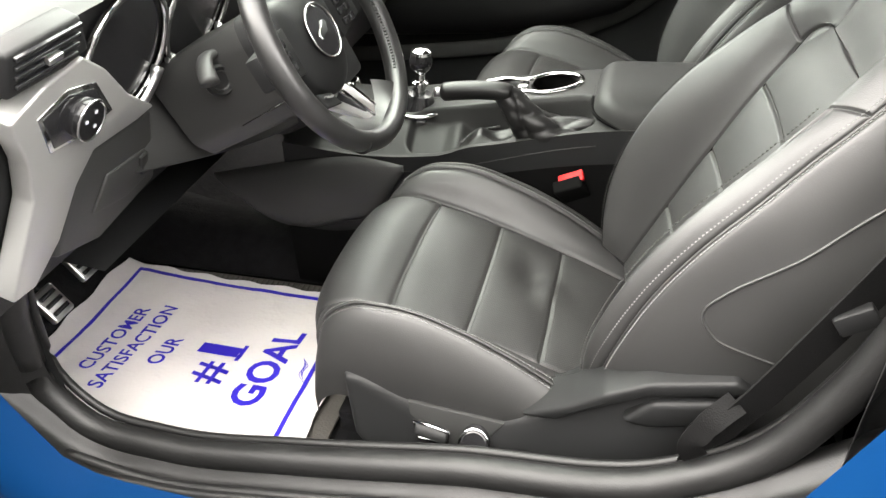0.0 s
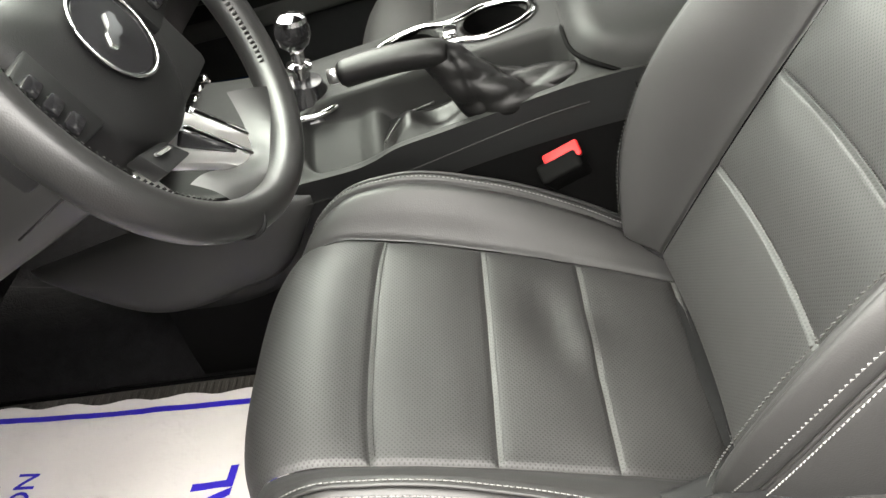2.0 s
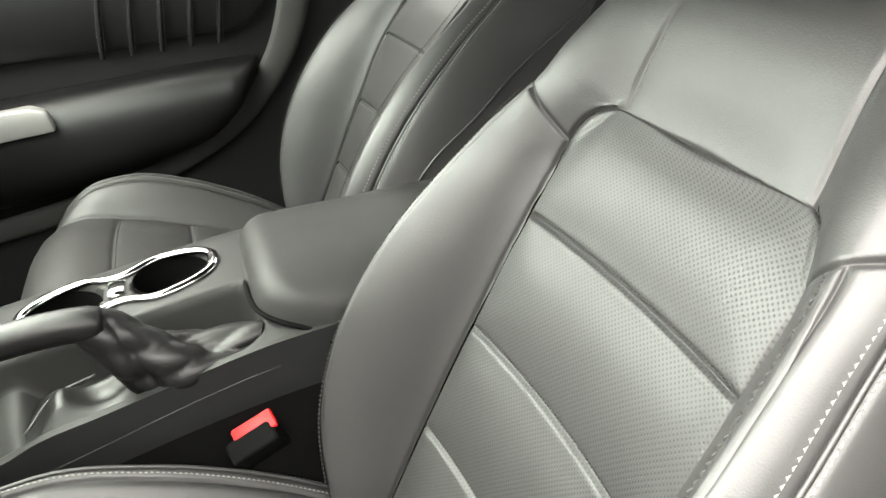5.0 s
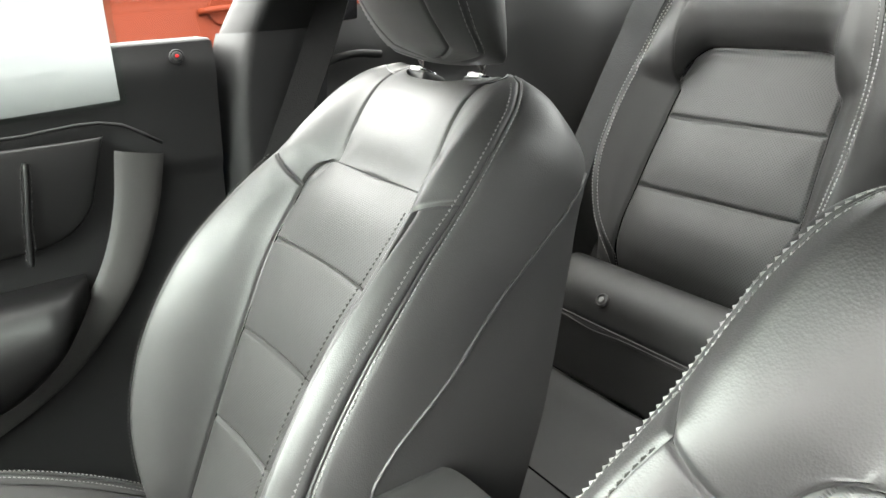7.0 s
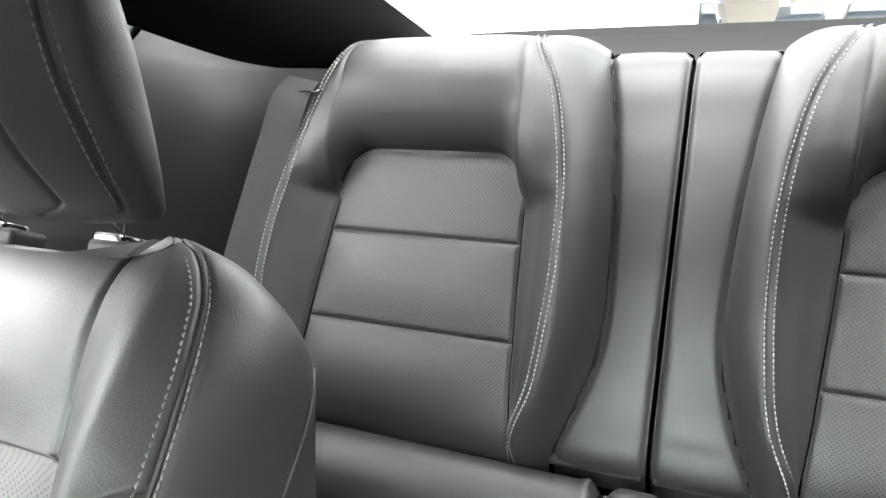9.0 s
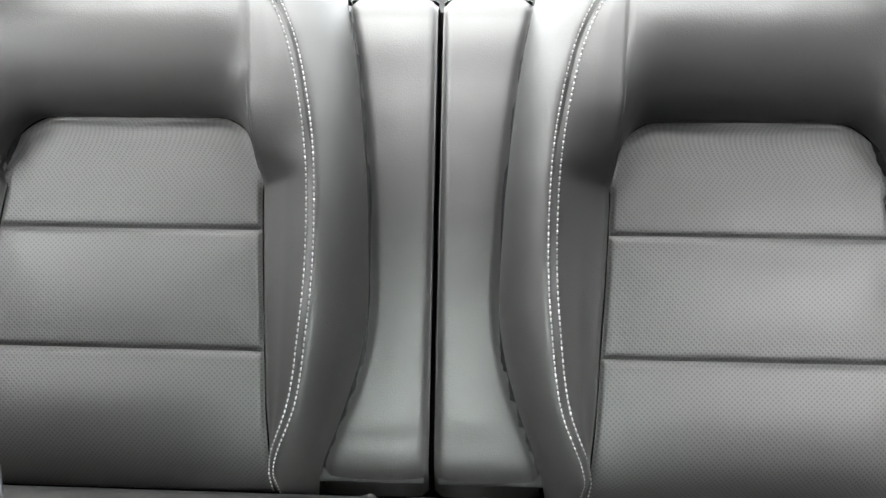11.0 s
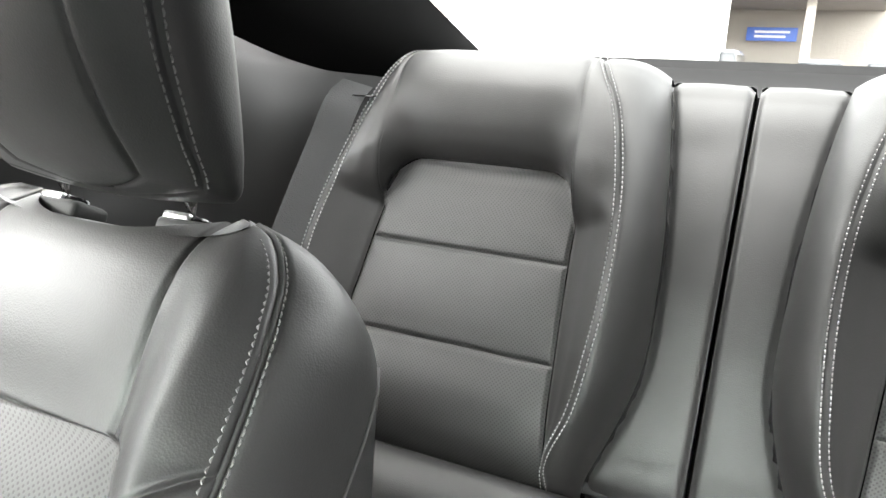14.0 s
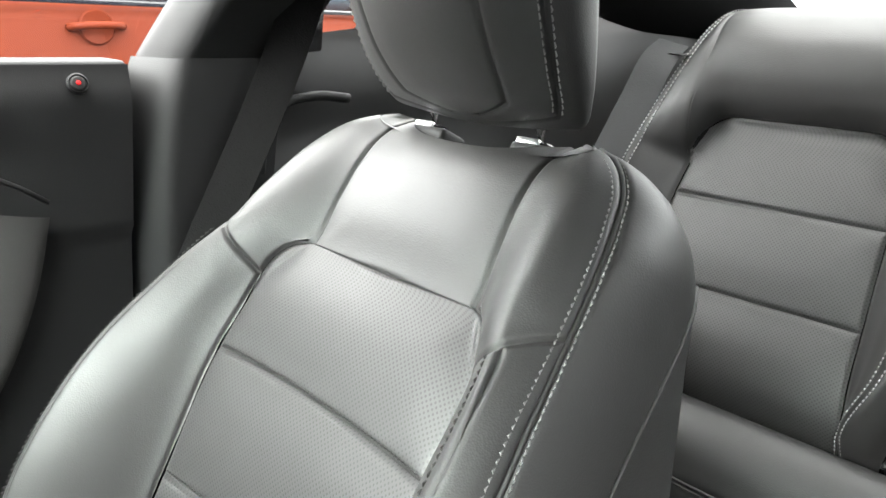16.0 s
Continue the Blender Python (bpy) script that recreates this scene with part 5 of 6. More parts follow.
        p = np.array(hub)[:, None, None] + np.array(sd)[:, None, None] * (r * np.sin(a)) + np.array(dn)[:, None, None] * (r * np.cos(a)) + np.array(n)[:, None, None] * o
        return p[0], p[1], p[2]
    patch("rim_filler", filler, WHEEL_LEATHER, w, 40, 16, groove=(0, 0, 0, 0), out=tuple(n), cluster=0)
    arm("spoke_switch", [(-.070, .058, -.020), (-.036, .070, -.020), (-.034, .092, -.012), (-.074, .082, -.012)], 0.018, PLASTIC)
    arm("switch_mark", [(-.064, .066, -.0165), (-.046, .072, -.0165), (-.046, .076, -.015), (-.064, .070, -.015)], 0.002, THREAD, lift=0.002)
    # column shroud, stalks and upper cowl
    col = thing("steering_column", "black plastic steering column shroud with ignition barrel", "steering column")
    bm = bmesh.new()
    prof = [(-.075, -.05), (-.06, -.075), (.06, -.075), (.075, -.05), (.072, .045), (.045, .078), (-.045, .078), (-.072, .045)]
    rings = []
    for out, sc in ((-0.05, 1.0), (-0.09, 1.04), (-0.26, 1.04)):
        rings.append([bm.verts.new(at(x * sc, y * sc, out)) for x, y in prof])
    for ra, rb in zip(rings, rings[1:]):
        for i in range(8):
            bm.faces.new((ra[i], ra[(i + 1) % 8], rb[(i + 1) % 8], rb[i]))
    bm.faces.new(rings[0])
    rounded(bm, 0.010, 3)
    part("column_shroud", bm, DASH, col)
    c = Vector((-0.530, -0.446, 0.868))
    disc("ignition_barrel", tuple(c), (0.75, -0.6, 0.1), [(0.016, -0.02), (0.016, 0.010), (0.0145, 0.013), (0.0125, 0.012), (0.011, 0.006), (0.0, 0.006)], DASH, col, sides=28)
    box("key_slot", tuple(c + Vector((0.004, -0.007, -0.006))), tuple(c + Vector((0.008, -0.003, 0.006))), GLOSS_BLACK, col, bevel=0.001)
    tube("shroud_seam", [at(-.078, .045, -.055), at(-.086, .05, -.15)], 0.0012, GLOSS_BLACK, col, sides=6)
    tube("shroud_gap", [at(x * 1.03, y * 1.03, -0.062) for x, y in prof], 0.0035, RUBBER_AND_SHADE, col, closed=True, sides=8, up=tuple(n))
    disc("barrel_ring", tuple(c + Vector((0.75, -0.6, 0.1)) * 0.011), (0.75, -0.6, 0.1), [(0.0235, -0.006), (0.0235, 0.0), (0.020, 0.003), (0.0165, 0.001)], PLASTIC, col, sides=32, hollow=True)
    stalk = spline([at(-.06, -.055, -.13), at(-.095, -.058, -.13), at(-.125, -.045, -.12), at(-.138, -.03, -.115)], 16)
    tube("stalk", stalk, np.linspace(0.008, 0.014, 16), DASH, col, sides=12, squash=(1.0, 0.7))
    return w


steering_wheel()


# ---------------------------------------------------------------- dashboard
def dashboard():
    d = thing("dashboard", "black dashboard with silver end trim and chrome ringed gauges", "dashboard")

    def slab(name, outline, thick, mat, lift=0.0, bevel=0.003, parent=None, label=""):
        """A piece on the raked face of the dashboard: outline in y, z."""
        nrm = Vector((1, 0, -0.4)).normalized()
        bm = bmesh.new()
        a = [bm.verts.new(Vector((-0.96 + 0.4 * z, y, z)) + nrm * lift) for y, z in outline]
        b = [bm.verts.new(Vector((-0.96 + 0.4 * z, y, z)) + nrm * (lift - thick)) for y, z in outline]
        n = len(outline)
        bm.faces.new(a)
        bm.faces.new(b[::-1])
        for i in range(n):
            bm.faces.new((a[i], a[(i + 1) % n], b[(i + 1) % n], b[i]))
        bmesh.ops.recalc_face_normals(bm, faces=bm.faces)
        if bevel:
            rounded(bm, bevel, 3)
        return part(name, bm, mat, parent or d, label)

    def top(u, v):
        y = -0.80 + 1.54 * u
        x = sm(v, [0, .12, .4, 1], [-.548, -.575, -.80, -1.25])
        z = sm(v, [0, .12, .4, 1], [1.030, 1.058, 1.075, 1.02])
        hood = 0.03 * np.exp(-((y + 0.37) / 0.17) ** 4)
        return x - 0.10 * np.clip(y + 0.1, 0, 0.4) * (1 - v), y, z + hood * np.clip(1 - v * 1.5, 0, 1) - 0.02 * np.clip(-0.66 - y, 0, 1) * 5
    patch("dash_top", top, LEATHER, d, 60, 30, groove=(0, 0, 0, 0), out=(0, 0, 1), cluster=0)

    def face(u, v):
        y = -0.78 + 1.50 * u
        z = 0.66 + 0.37 * v
        return -0.985 + 0.4 * z - 0.10 * np.clip(y + 0.1, 0, 0.4), y, z
    patch("dash_face", face, PLASTIC, d, 40, 20, groove=(0, 0, 0, 0), out=(1, 0, 0), cluster=0)
    slab("end_trim", [(-.785, .955), (-.727, .976), (-.662, .984), (-.615, .950), (-.560, .893), (-.492, .845), (-.535, .842), (-.634, .846), (-.668, .812), (-.700, .745), (-.748, .700), (-.790, .705), (-.775, .76), (-.750, .835), (-.756, .888)],
         0.03, SILVER, lift=0.010, bevel=0.004, label="silver painted end trim")
    sw = slab("light_switch_panel", [(-.737, .940), (-.690, .950), (-.641, .938), (-.606, .893), (-.655, .886), (-.716, .892)], 0.010, GLOSS_BLACK, lift=0.0125, bevel=0.002)
    rim = slab("switch_panel_rim", [(-.744, .943), (-.690, .957), (-.637, .944), (-.598, .889), (-.655, .880), (-.722, .888)], 0.010, CHROME, lift=0.0112, bevel=0.002)
    c = Vector((-0.96 + 0.4 * 0.913, -0.668, 0.913))
    nr = Vector((1, 0, -0.4)).normalized()
    disc("light_knob", tuple(c + nr * 0.012), tuple(nr), [(0.0265, 0.0), (0.0262, 0.012), (0.024, 0.015), (0.0, 0.0155)], GLOSS_BLACK, d, sides=40)
    ring = [c + nr * 0.026 + 0.0262 * (math.cos(a) * Vector((0, 1, 0)) + math.sin(a) * nr.cross(Vector((0, 1, 0)))) for a in np.linspace(0, 2 * math.pi, 48, endpoint=False)]
    tube("knob_ring", ring, 0.0021, CHROME, d, closed=True, sides=8, up=tuple(nr))
    for dy, dz in ((-.012, .004), (.006, .010), (.004, -.008)):
        slab("knob_mark", [(c.y + dy - .0022, c.z + dz - .0018), (c.y + dy + .0022, c.z + dz - .0018), (c.y + dy + .0022, c.z + dz + .0018), (c.y + dy - .0022, c.z + dz + .0018)], 0.001, INK_GREY, lift=0.0285, bevel=0)
    # side vent
    slab("vent_frame", [(-.79, .985), (-.79, 1.035), (-.672, 1.038), (-.655, .992), (-.70, .985)], 0.03, PLASTIC, lift=0.012, bevel=0.006)
    for k in range(4):
        z = 0.996 + 0.010 * k
        slab("vent_slat", [(-.780, z), (-.682 + .002 * k, z + .002), (-.682 + .002 * k, z + .0065), (-.780, z + .0045)], 0.012, GLOSS_BLACK, lift=0.0165, bevel=0.001)
    slab("vent_tab", [(-.738, 1.008), (-.715, 1.009), (-.714, 1.016), (-.737, 1.015)], 0.008, SATIN, lift=0.022, bevel=0.002)
    # black lower panels
    slab("lower_panel", [(-.634, .842), (-.488, .836), (-.455, .70), (-.50, .690), (-.60, .672), (-.700, .706), (-.695, .738), (-.668, .808)], 0.03, DASH, lift=0.004, bevel=0.008)
    slab("coin_tray_door", [(-.625, .735), (-.595, .785), (-.500, .776), (-.484, .725), (-.54, .715)], 0.006, DASH, lift=0.008, bevel=0.003)
    slab("pull_tab", [(-.520, .772), (-.500, .774), (-.492, .735), (-.512, .737)], 0.010, PLASTIC_GREY, lift=0.013, bevel=0.003)

    def knee(u, v):
        y = -0.535 + 0.375 * u
        ex = sm(y, [-.535, -.385, -.24, -.16], [-.655, -.610, -.568, -.560])
        ez = sm(y, [-.535, -.385, -.24, -.16], [.742, .700, .670, .655])
        x = np.where(v < 0.4, -.90 + (ex - .05 + .90) * v / 0.4, ex + sm(v, [.4, .5, .6, 1], [-.05, -.006, 0, -.045]))
        z = np.where(v < 0.4, .60 + (ez - .60) * v / 0.4, ez + sm(v, [.4, .5, .6, 1], [0, .003, .016, .165]))
        return x, y, z
    patch("knee_panel", knee, DASH, d, 36, 50, groove=(0, 0, 0, 0), out=(1, 0, -0.5), cluster=0)

    def under(u, v):
        y = -0.60 + 0.48 * u
        x = -1.20 + 0.50 * v
        return x, y, 0.66 - 0.05 * v + 0.0 * u
    patch("under_panel", under, PLASTIC, d, 10, 10, groove=(0, 0, 0, 0), out=(0, 0, -1), cluster=0)
    for y in (-0.535, -0.345):
        c = Vector((-0.600, y, 0.934))
        ring = [c + Vector((0.034 * math.sin(a), 0.093 * math.cos(a), 0.084 * math.sin(a))) for a in np.linspace(0, 2 * math.pi, 64, endpoint=False)]
        tube("gauge_ring", ring, 0.0052, CHROME, d, closed=True, sides=12)
        disc("gauge_tube", tuple(c - 0.06 * Vector((0.93, 0, -0.37))), (0.93, 0, -0.37), [(0.080, 0.0), (0.083, 0.056)], GLOSS_BLACK, d, sides=40)
        disc("gauge_face", tuple(c - 0.055 * Vector((0.93, 0, -0.37))), (0.93, 0, -0.37), [(0.079, 0), (0.075, 0.004), (0, 0.004)], GLOSS_BLACK, d, sides=40)
        wedge = [c + Vector((0.034 * math.sin(a), 0.088 * math.cos(a), 0.090 * math.sin(a) - 0.006)) for a in np.linspace(math.pi * 1.15, math.pi * 1.85, 24)]
        tube("ring_lip", wedge, 0.009, SATIN, d, sides=10)
    # passenger side knee area and glove box wall
    prism("glove_box", [(-.62, .90), (-.60, .72), (-.68, .58), (-1.0, .58), (-1.0, .95)], "y", 0.16, 0.74, PLASTIC, d, bevel=0.012)
    prism("centre_panel", [(-.625, 1.01), (-.60, .80), (-.53, .655), (-.60, .62), (-.90, .60), (-.90, 1.0)], "y", -0.145, 0.145, PLASTIC, d, bevel=0.015)
    for k in range(4):
        y = 0.03 + 0.031 * k
        box("toggle_switch", (-.60, y - .010, .622), (-.538, y + .010, .640), CHROME, d, bevel=0.006, segments=3)
    firewall = wall("firewall", [(-1.26, -.80, .2), (-1.26, .80, .2), (-1.26, .80, 1.03), (-1.26, -.80, 1.03)], 0.02, CARPET, parent=d)
    return d


dashboard()


# ---------------------------------------------------------------- door opening on the driver side
def sill():
    s = thing("door_sill", "black rubber sealed sill of the open door, blue paint outside", "door sill", kind="structure")
    path = [(-.70, -.69, 1.0), (-.715, -.70, .84), (-.745, -.70, .72), (-.785, -.70, .62), (-.80, -.70, .53), (-.80, -.70, .44), (-.745, -.705, .377), (-.60, -.71, .358), (-.38, -.713, .388), (-.134, -.715, .436), (.15, -.715, .485), (.25, -.71, .555), (.31, -.705, .66), (.36, -.70, .82), (.41, -.69, 1.05)]
    tube("weather_seal", spline(path, 90), 0.022, SEAL, s, sides=16)
    inner = [(x + (.012 if x < -.7 else 0), y + .026, z + .010) for x, y, z in path]
    tube("seal_bead", spline(inner, 90), 0.007, SEAL, s, sides=10)
    outer_bead = [(x, y - .052, z - .016) for x, y, z in path[6:11]]
    tube("sill_bead", spline(outer_bead, 60), 0.008, SEAL, s, sides=10)

    def plate(u, v):
        x = -1.0 + 1.50 * u
        lift = sm(x, [-1.0, -.83, -.745, -.6, -.38, -.134, .15, .25, .5], [.60, .46, .372, .347, .373, .418, .47, .53, .75])
        return x, -0.70 - 0.092 * v, lift + 0.008 * np.sin(v * 9) - 0.35 * np.clip(v - 0.86, 0, 1) ** 1.2
    patch("sill_plate", plate, SEAL, s, 50, 24, groove=(0, 0, 0, 0), out=(0, 0, 1), cluster=0)

    def kick(u, v):
        x = -1.0 + 1.50 * u
        lift = sm(x, [-1.0, -.83, -.745, -.6, -.38, -.134, .15, .25, .5], [.60, .46, .372, .347, .373, .418, .47, .53, .75])
        return x, -0.70 + 0.02 * (1 - v), 0.22 + (lift - 0.22) * v
    patch("kick_trim", kick, PLASTIC, s, 40, 10, groove=(0, 0, 0, 0), out=(0, 1, 0), cluster=0)

    def rocker(u, v):
        x = -1.3 + 2.9 * u
        lift = sm(x, [-1.3, -.95, -.80, -.766, -.716, -.63, -.534, -.2, .15, .29, .34, 1.6], [.95, .80, .60, .515, .412, .375, .368, .37, .44, .62, .76, 1.05])
        z = lift - (lift - 0.14) * v
        return x, -0.792 - 0.055 * np.sin(np.pi * np.clip(v * 1.3, 0, 1)) - 0.03 * v, z
    patch("rocker_panel", rocker, BLUE, s, 60, 24, groove=(0, 0, 0, 0), out=(0, -1, 0.4), cluster=0)

    def hinge_side(u, v):
        x = -1.02 + 0.24 * u
        return x, -0.80 + 0.10 * u ** 2, 0.30 + 0.75 * v
    patch("hinge_pillar", hinge_side, SEAL, s, 12, 20, groove=(0, 0, 0, 0), out=(0, -1, 0), cluster=0)

    def kick_side(u, v):
        x = -1.25 + 0.48 * u
        return x, -0.69 + 0 * u, 0.25 + 0.75 * v
    patch("kick_panel", kick_side, PLASTIC, s, 12, 20, groove=(0, 0, 0, 0), out=(0, 1, 0), cluster=0)
    return s


sill()


def driver_door():
    """The driver's door, swung wide open on its front hinges."""
    door = thing("driver_door", "blue driver door swung wide open with black inner trim", "car door", (-0.885, -0.86, 0))
    turn = Matrix.Rotation(radians(-72), 4, 'Z')
    box("outer_skin", (0.0, -0.085, 0.34), (1.20, -0.055, 1.00), BLUE, door, bevel=0.012, segments=3)
    box("inner_trim", (0.02, -0.055, 0.36), (1.18, 0.010, 0.99), PLASTIC, door, bevel=0.02, segments=3)
    box("armrest", (0.32, 0.010, 0.66), (1.02, 0.055, 0.72), DOOR_BLACK, door, bevel=0.015, segments=3)
    box("door_seal", (0.0, -0.058, 0.345), (1.195, -0.046, 0.365), RUBBER_AND_SHADE, door, bevel=0.004)
    for ob in door.children:
        ob.data.transform(turn)
    return door


driver_door()


# ---------------------------------------------------------------- outside
ground = raw("ground", [(-150, -150, 0), (150, -150, 0), (150, 150, 0), (-150, 150, 0)], [(0, 1, 2, 3)], ASPHALT, smooth=False)
tagged(ground, "dark wet asphalt of the car lot", "ground", kind="structure")


# ---------------------------------------------------------------- things in the footwell
def paper_height(x, y):
    return 0.268 + 0.004 * math.sin(9 * x + 3 * y) + 0.003 * math.sin(17 * y - 5 * x) + 0.003 * noise.noise(Vector((x * 14, y * 14, 0))) + 0.0030 * abs(noise.noise(Vector((x * 27, y * 21, 3)))) \
        + 0.35 * max(0.0, -1.03 - x)


def paper_mat():
    mat = thing("paper_floor_mat", "creased white paper floor mat with blue print on the carpet", "paper mat")

    def place(a, b, lift=0.0):
        """a along the lines of print, b from the foot of the sheet to its head."""
        i, j = 0.5 + a / 0.344, 0.5 + b / 0.49
        head = Vector((-1.005, -.616)).lerp(Vector((-1.002, -.192)), i)
        foot = Vector((-.487, -.620)).lerp(Vector((-.472, -.215)), i)
        p = foot.lerp(head, j)
        return (p.x, p.y, paper_height(p.x, p.y) + lift)
    W, L = 0.435, 0.585
    n, m = 34, 44
    verts = [place(-W / 2 + (W - 0.026) * i / n + 0.003 * math.sin(j * 0.9), -L / 2 + L * j / m + 0.003 * math.sin(i * 0.7)) for j in range(m + 1) for i in range(n + 1)]
    raw("sheet", verts, grid_faces(n + 1, m + 1), PAPER, mat)

    def strip(a0, b0, a1, b1, w):
        k = 24
        d = Vector((a1 - a0, b1 - b0)).normalized()
        o = Vector((-d.y, d.x)) * w / 2
        v, f = [], []
        for i in range(k + 1):
            a, b = a0 + (a1 - a0) * i / k, b0 + (b1 - b0) * i / k
            v += [place(a + o.x, b + o.y, 0.0016), place(a - o.x, b - o.y, 0.0016)]
        for i in range(k):
            f.append((2 * i, 2 * i + 1, 2 * i + 3, 2 * i + 2))
        raw("border_line", v, f, INK, mat)
    aw, al = 0.172, 0.245
    w = 0.0085
    strip(-aw, -al, -aw, al, w)
    strip(aw, -al, aw, al, w)
    strip(-aw - w / 2, al, aw + w / 2, al, w)
    strip(-aw - w / 2, -al, aw + w / 2, -al, w)

    def words(text, a, b, size, width, bold=0.0):
        cu = bpy.data.curves.new("print", 'FONT')
        cu.body, cu.size, cu.align_x, cu.align_y, cu.offset = text, size, 'CENTER', 'CENTER', bold
        cu.resolution_u = 3
        tmp = bpy.data.objects.new("print", cu)
        scene.collection.objects.link(tmp)
        bpy.context.view_layer.update()
        me = bpy.data.meshes.new_from_object(tmp.evaluated_get(bpy.context.evaluated_depsgraph_get()))
        bpy.data.objects.remove(tmp)
        bm = bmesh.new()
        bm.from_mesh(me)
        bmesh.ops.subdivide_edges(bm, edges=[e for e in bm.edges if e.calc_length() > 0.02], cuts=2)
        squeeze = width / (max(v.co.x for v in bm.verts) - min(v.co.x for v in bm.verts))
        for v in bm.verts:
            v.co = Vector(place(a + v.co.x * squeeze, b + v.co.y - 0.05 * v.co.x * squeeze, 0.0017))
        me2 = bpy.data.meshes.new("print")
        bm.to_mesh(me2)
        bm.free()
        me2.materials.append(INK)
        ob = new("print", me2)
        ob.parent = mat
        return ob
    words("CUSTOMER", -.0045, .168, 0.041, 0.163, 0.0007)
    words("SATISFACTION", -.0115, .118, 0.041, 0.210, 0.0007)
    words("OUR", -.0135, .0535, 0.044, 0.070, 0.0009)
    words("#", -.0431, -.0583, 0.092, 0.050, 0.0010)
    words("1", .0103, -.0524, 0.115, 0.024, 0.0022)
    words("GOAL", -.0105, -.161, 0.080, 0.176, 0.0022)
    # foot and flag of the figure one
    for a0, a1, b in ((-.010, .031, -.0925),):
        strip(a0, b, a1, b, 0.008)
    # small round mark
    for k in range(5):
        c = spline([(-.028 + .006 * k, -.236 + .004 * k, 0), (-.012 + .004 * k, -.220 - .002 * k, 0), (.010 + .003 * k, -.224 + .003 * k, 0)], 10)
        v, f = [], []
        for i, p in enumerate(c):
            v += [place(p[0] - .005, p[1] - .004 + 0.0008, 0.0016), place(p[0] - .005, p[1] - .004 - 0.0008, 0.0016)]
        for i in range(len(c) - 1):
            f.append((2 * i, 2 * i + 1, 2 * i + 3, 2 * i + 2))
        raw("small_mark", v, f, INK, mat)
    return mat


paper_mat()


def floor_mat():
    m = thing("floor_mat", "black ribbed rubber floor mat under the paper", "floor mat")
    box("mat_sheet", (-1.03, -.62, .244), (-.40, -.140, .2535), MAT_RUBBER, m, bevel=0.004)
    for k in range(46):
        x = -0.98 + 0.0125 * k
        box("mat_rib", (x, -.182, .2535), (x + .006, -.152, .2580), MAT_RUBBER, m, bevel=0.002, segments=1)
    tube("mat_edge", [(-1.03, -.143, .250), (-.40, -.143, .250)], 0.006, RUBBER_AND_SHADE, m, sides=8)
    return m


floor_mat()


def pedal(name, label, at, w, h, tilt):
    p = thing(name, label, "pedal", at)
    turn = Matrix.Rotation(radians(tilt), 4, 'Y')
    box("pad", (-.008, -w / 2, -h / 2), (.008, w / 2, h / 2), SATIN, p, bevel=0.006, segments=3, turn=turn)
    for k in range(3):
        z = (k - 1) * h * 0.27
        c = turn @ Vector((0.009, 0, z))
        box("rubber_strip", (c.x - .003, -w * 0.36, c.z - h * 0.07), (c.x + .003, w * 0.36, c.z + h * 0.07), GLOSS_BLACK, p, bevel=0.002, turn=turn)
    tube("arm", [(-.008, 0, 0), (-.06, 0, .06), (-.10, 0, .22)], 0.008, GLOSS_BLACK, p, sides=8)
    return p


pedal("clutch_pedal", "satin metal clutch pedal with black rubber strips", (-0.955, -0.492, 0.418), 0.055, 0.065, -35)
pedal("brake_pedal", "satin metal brake pedal with black rubber strips", (-0.99, -0.36, 0.41), 0.055, 0.060, -35)


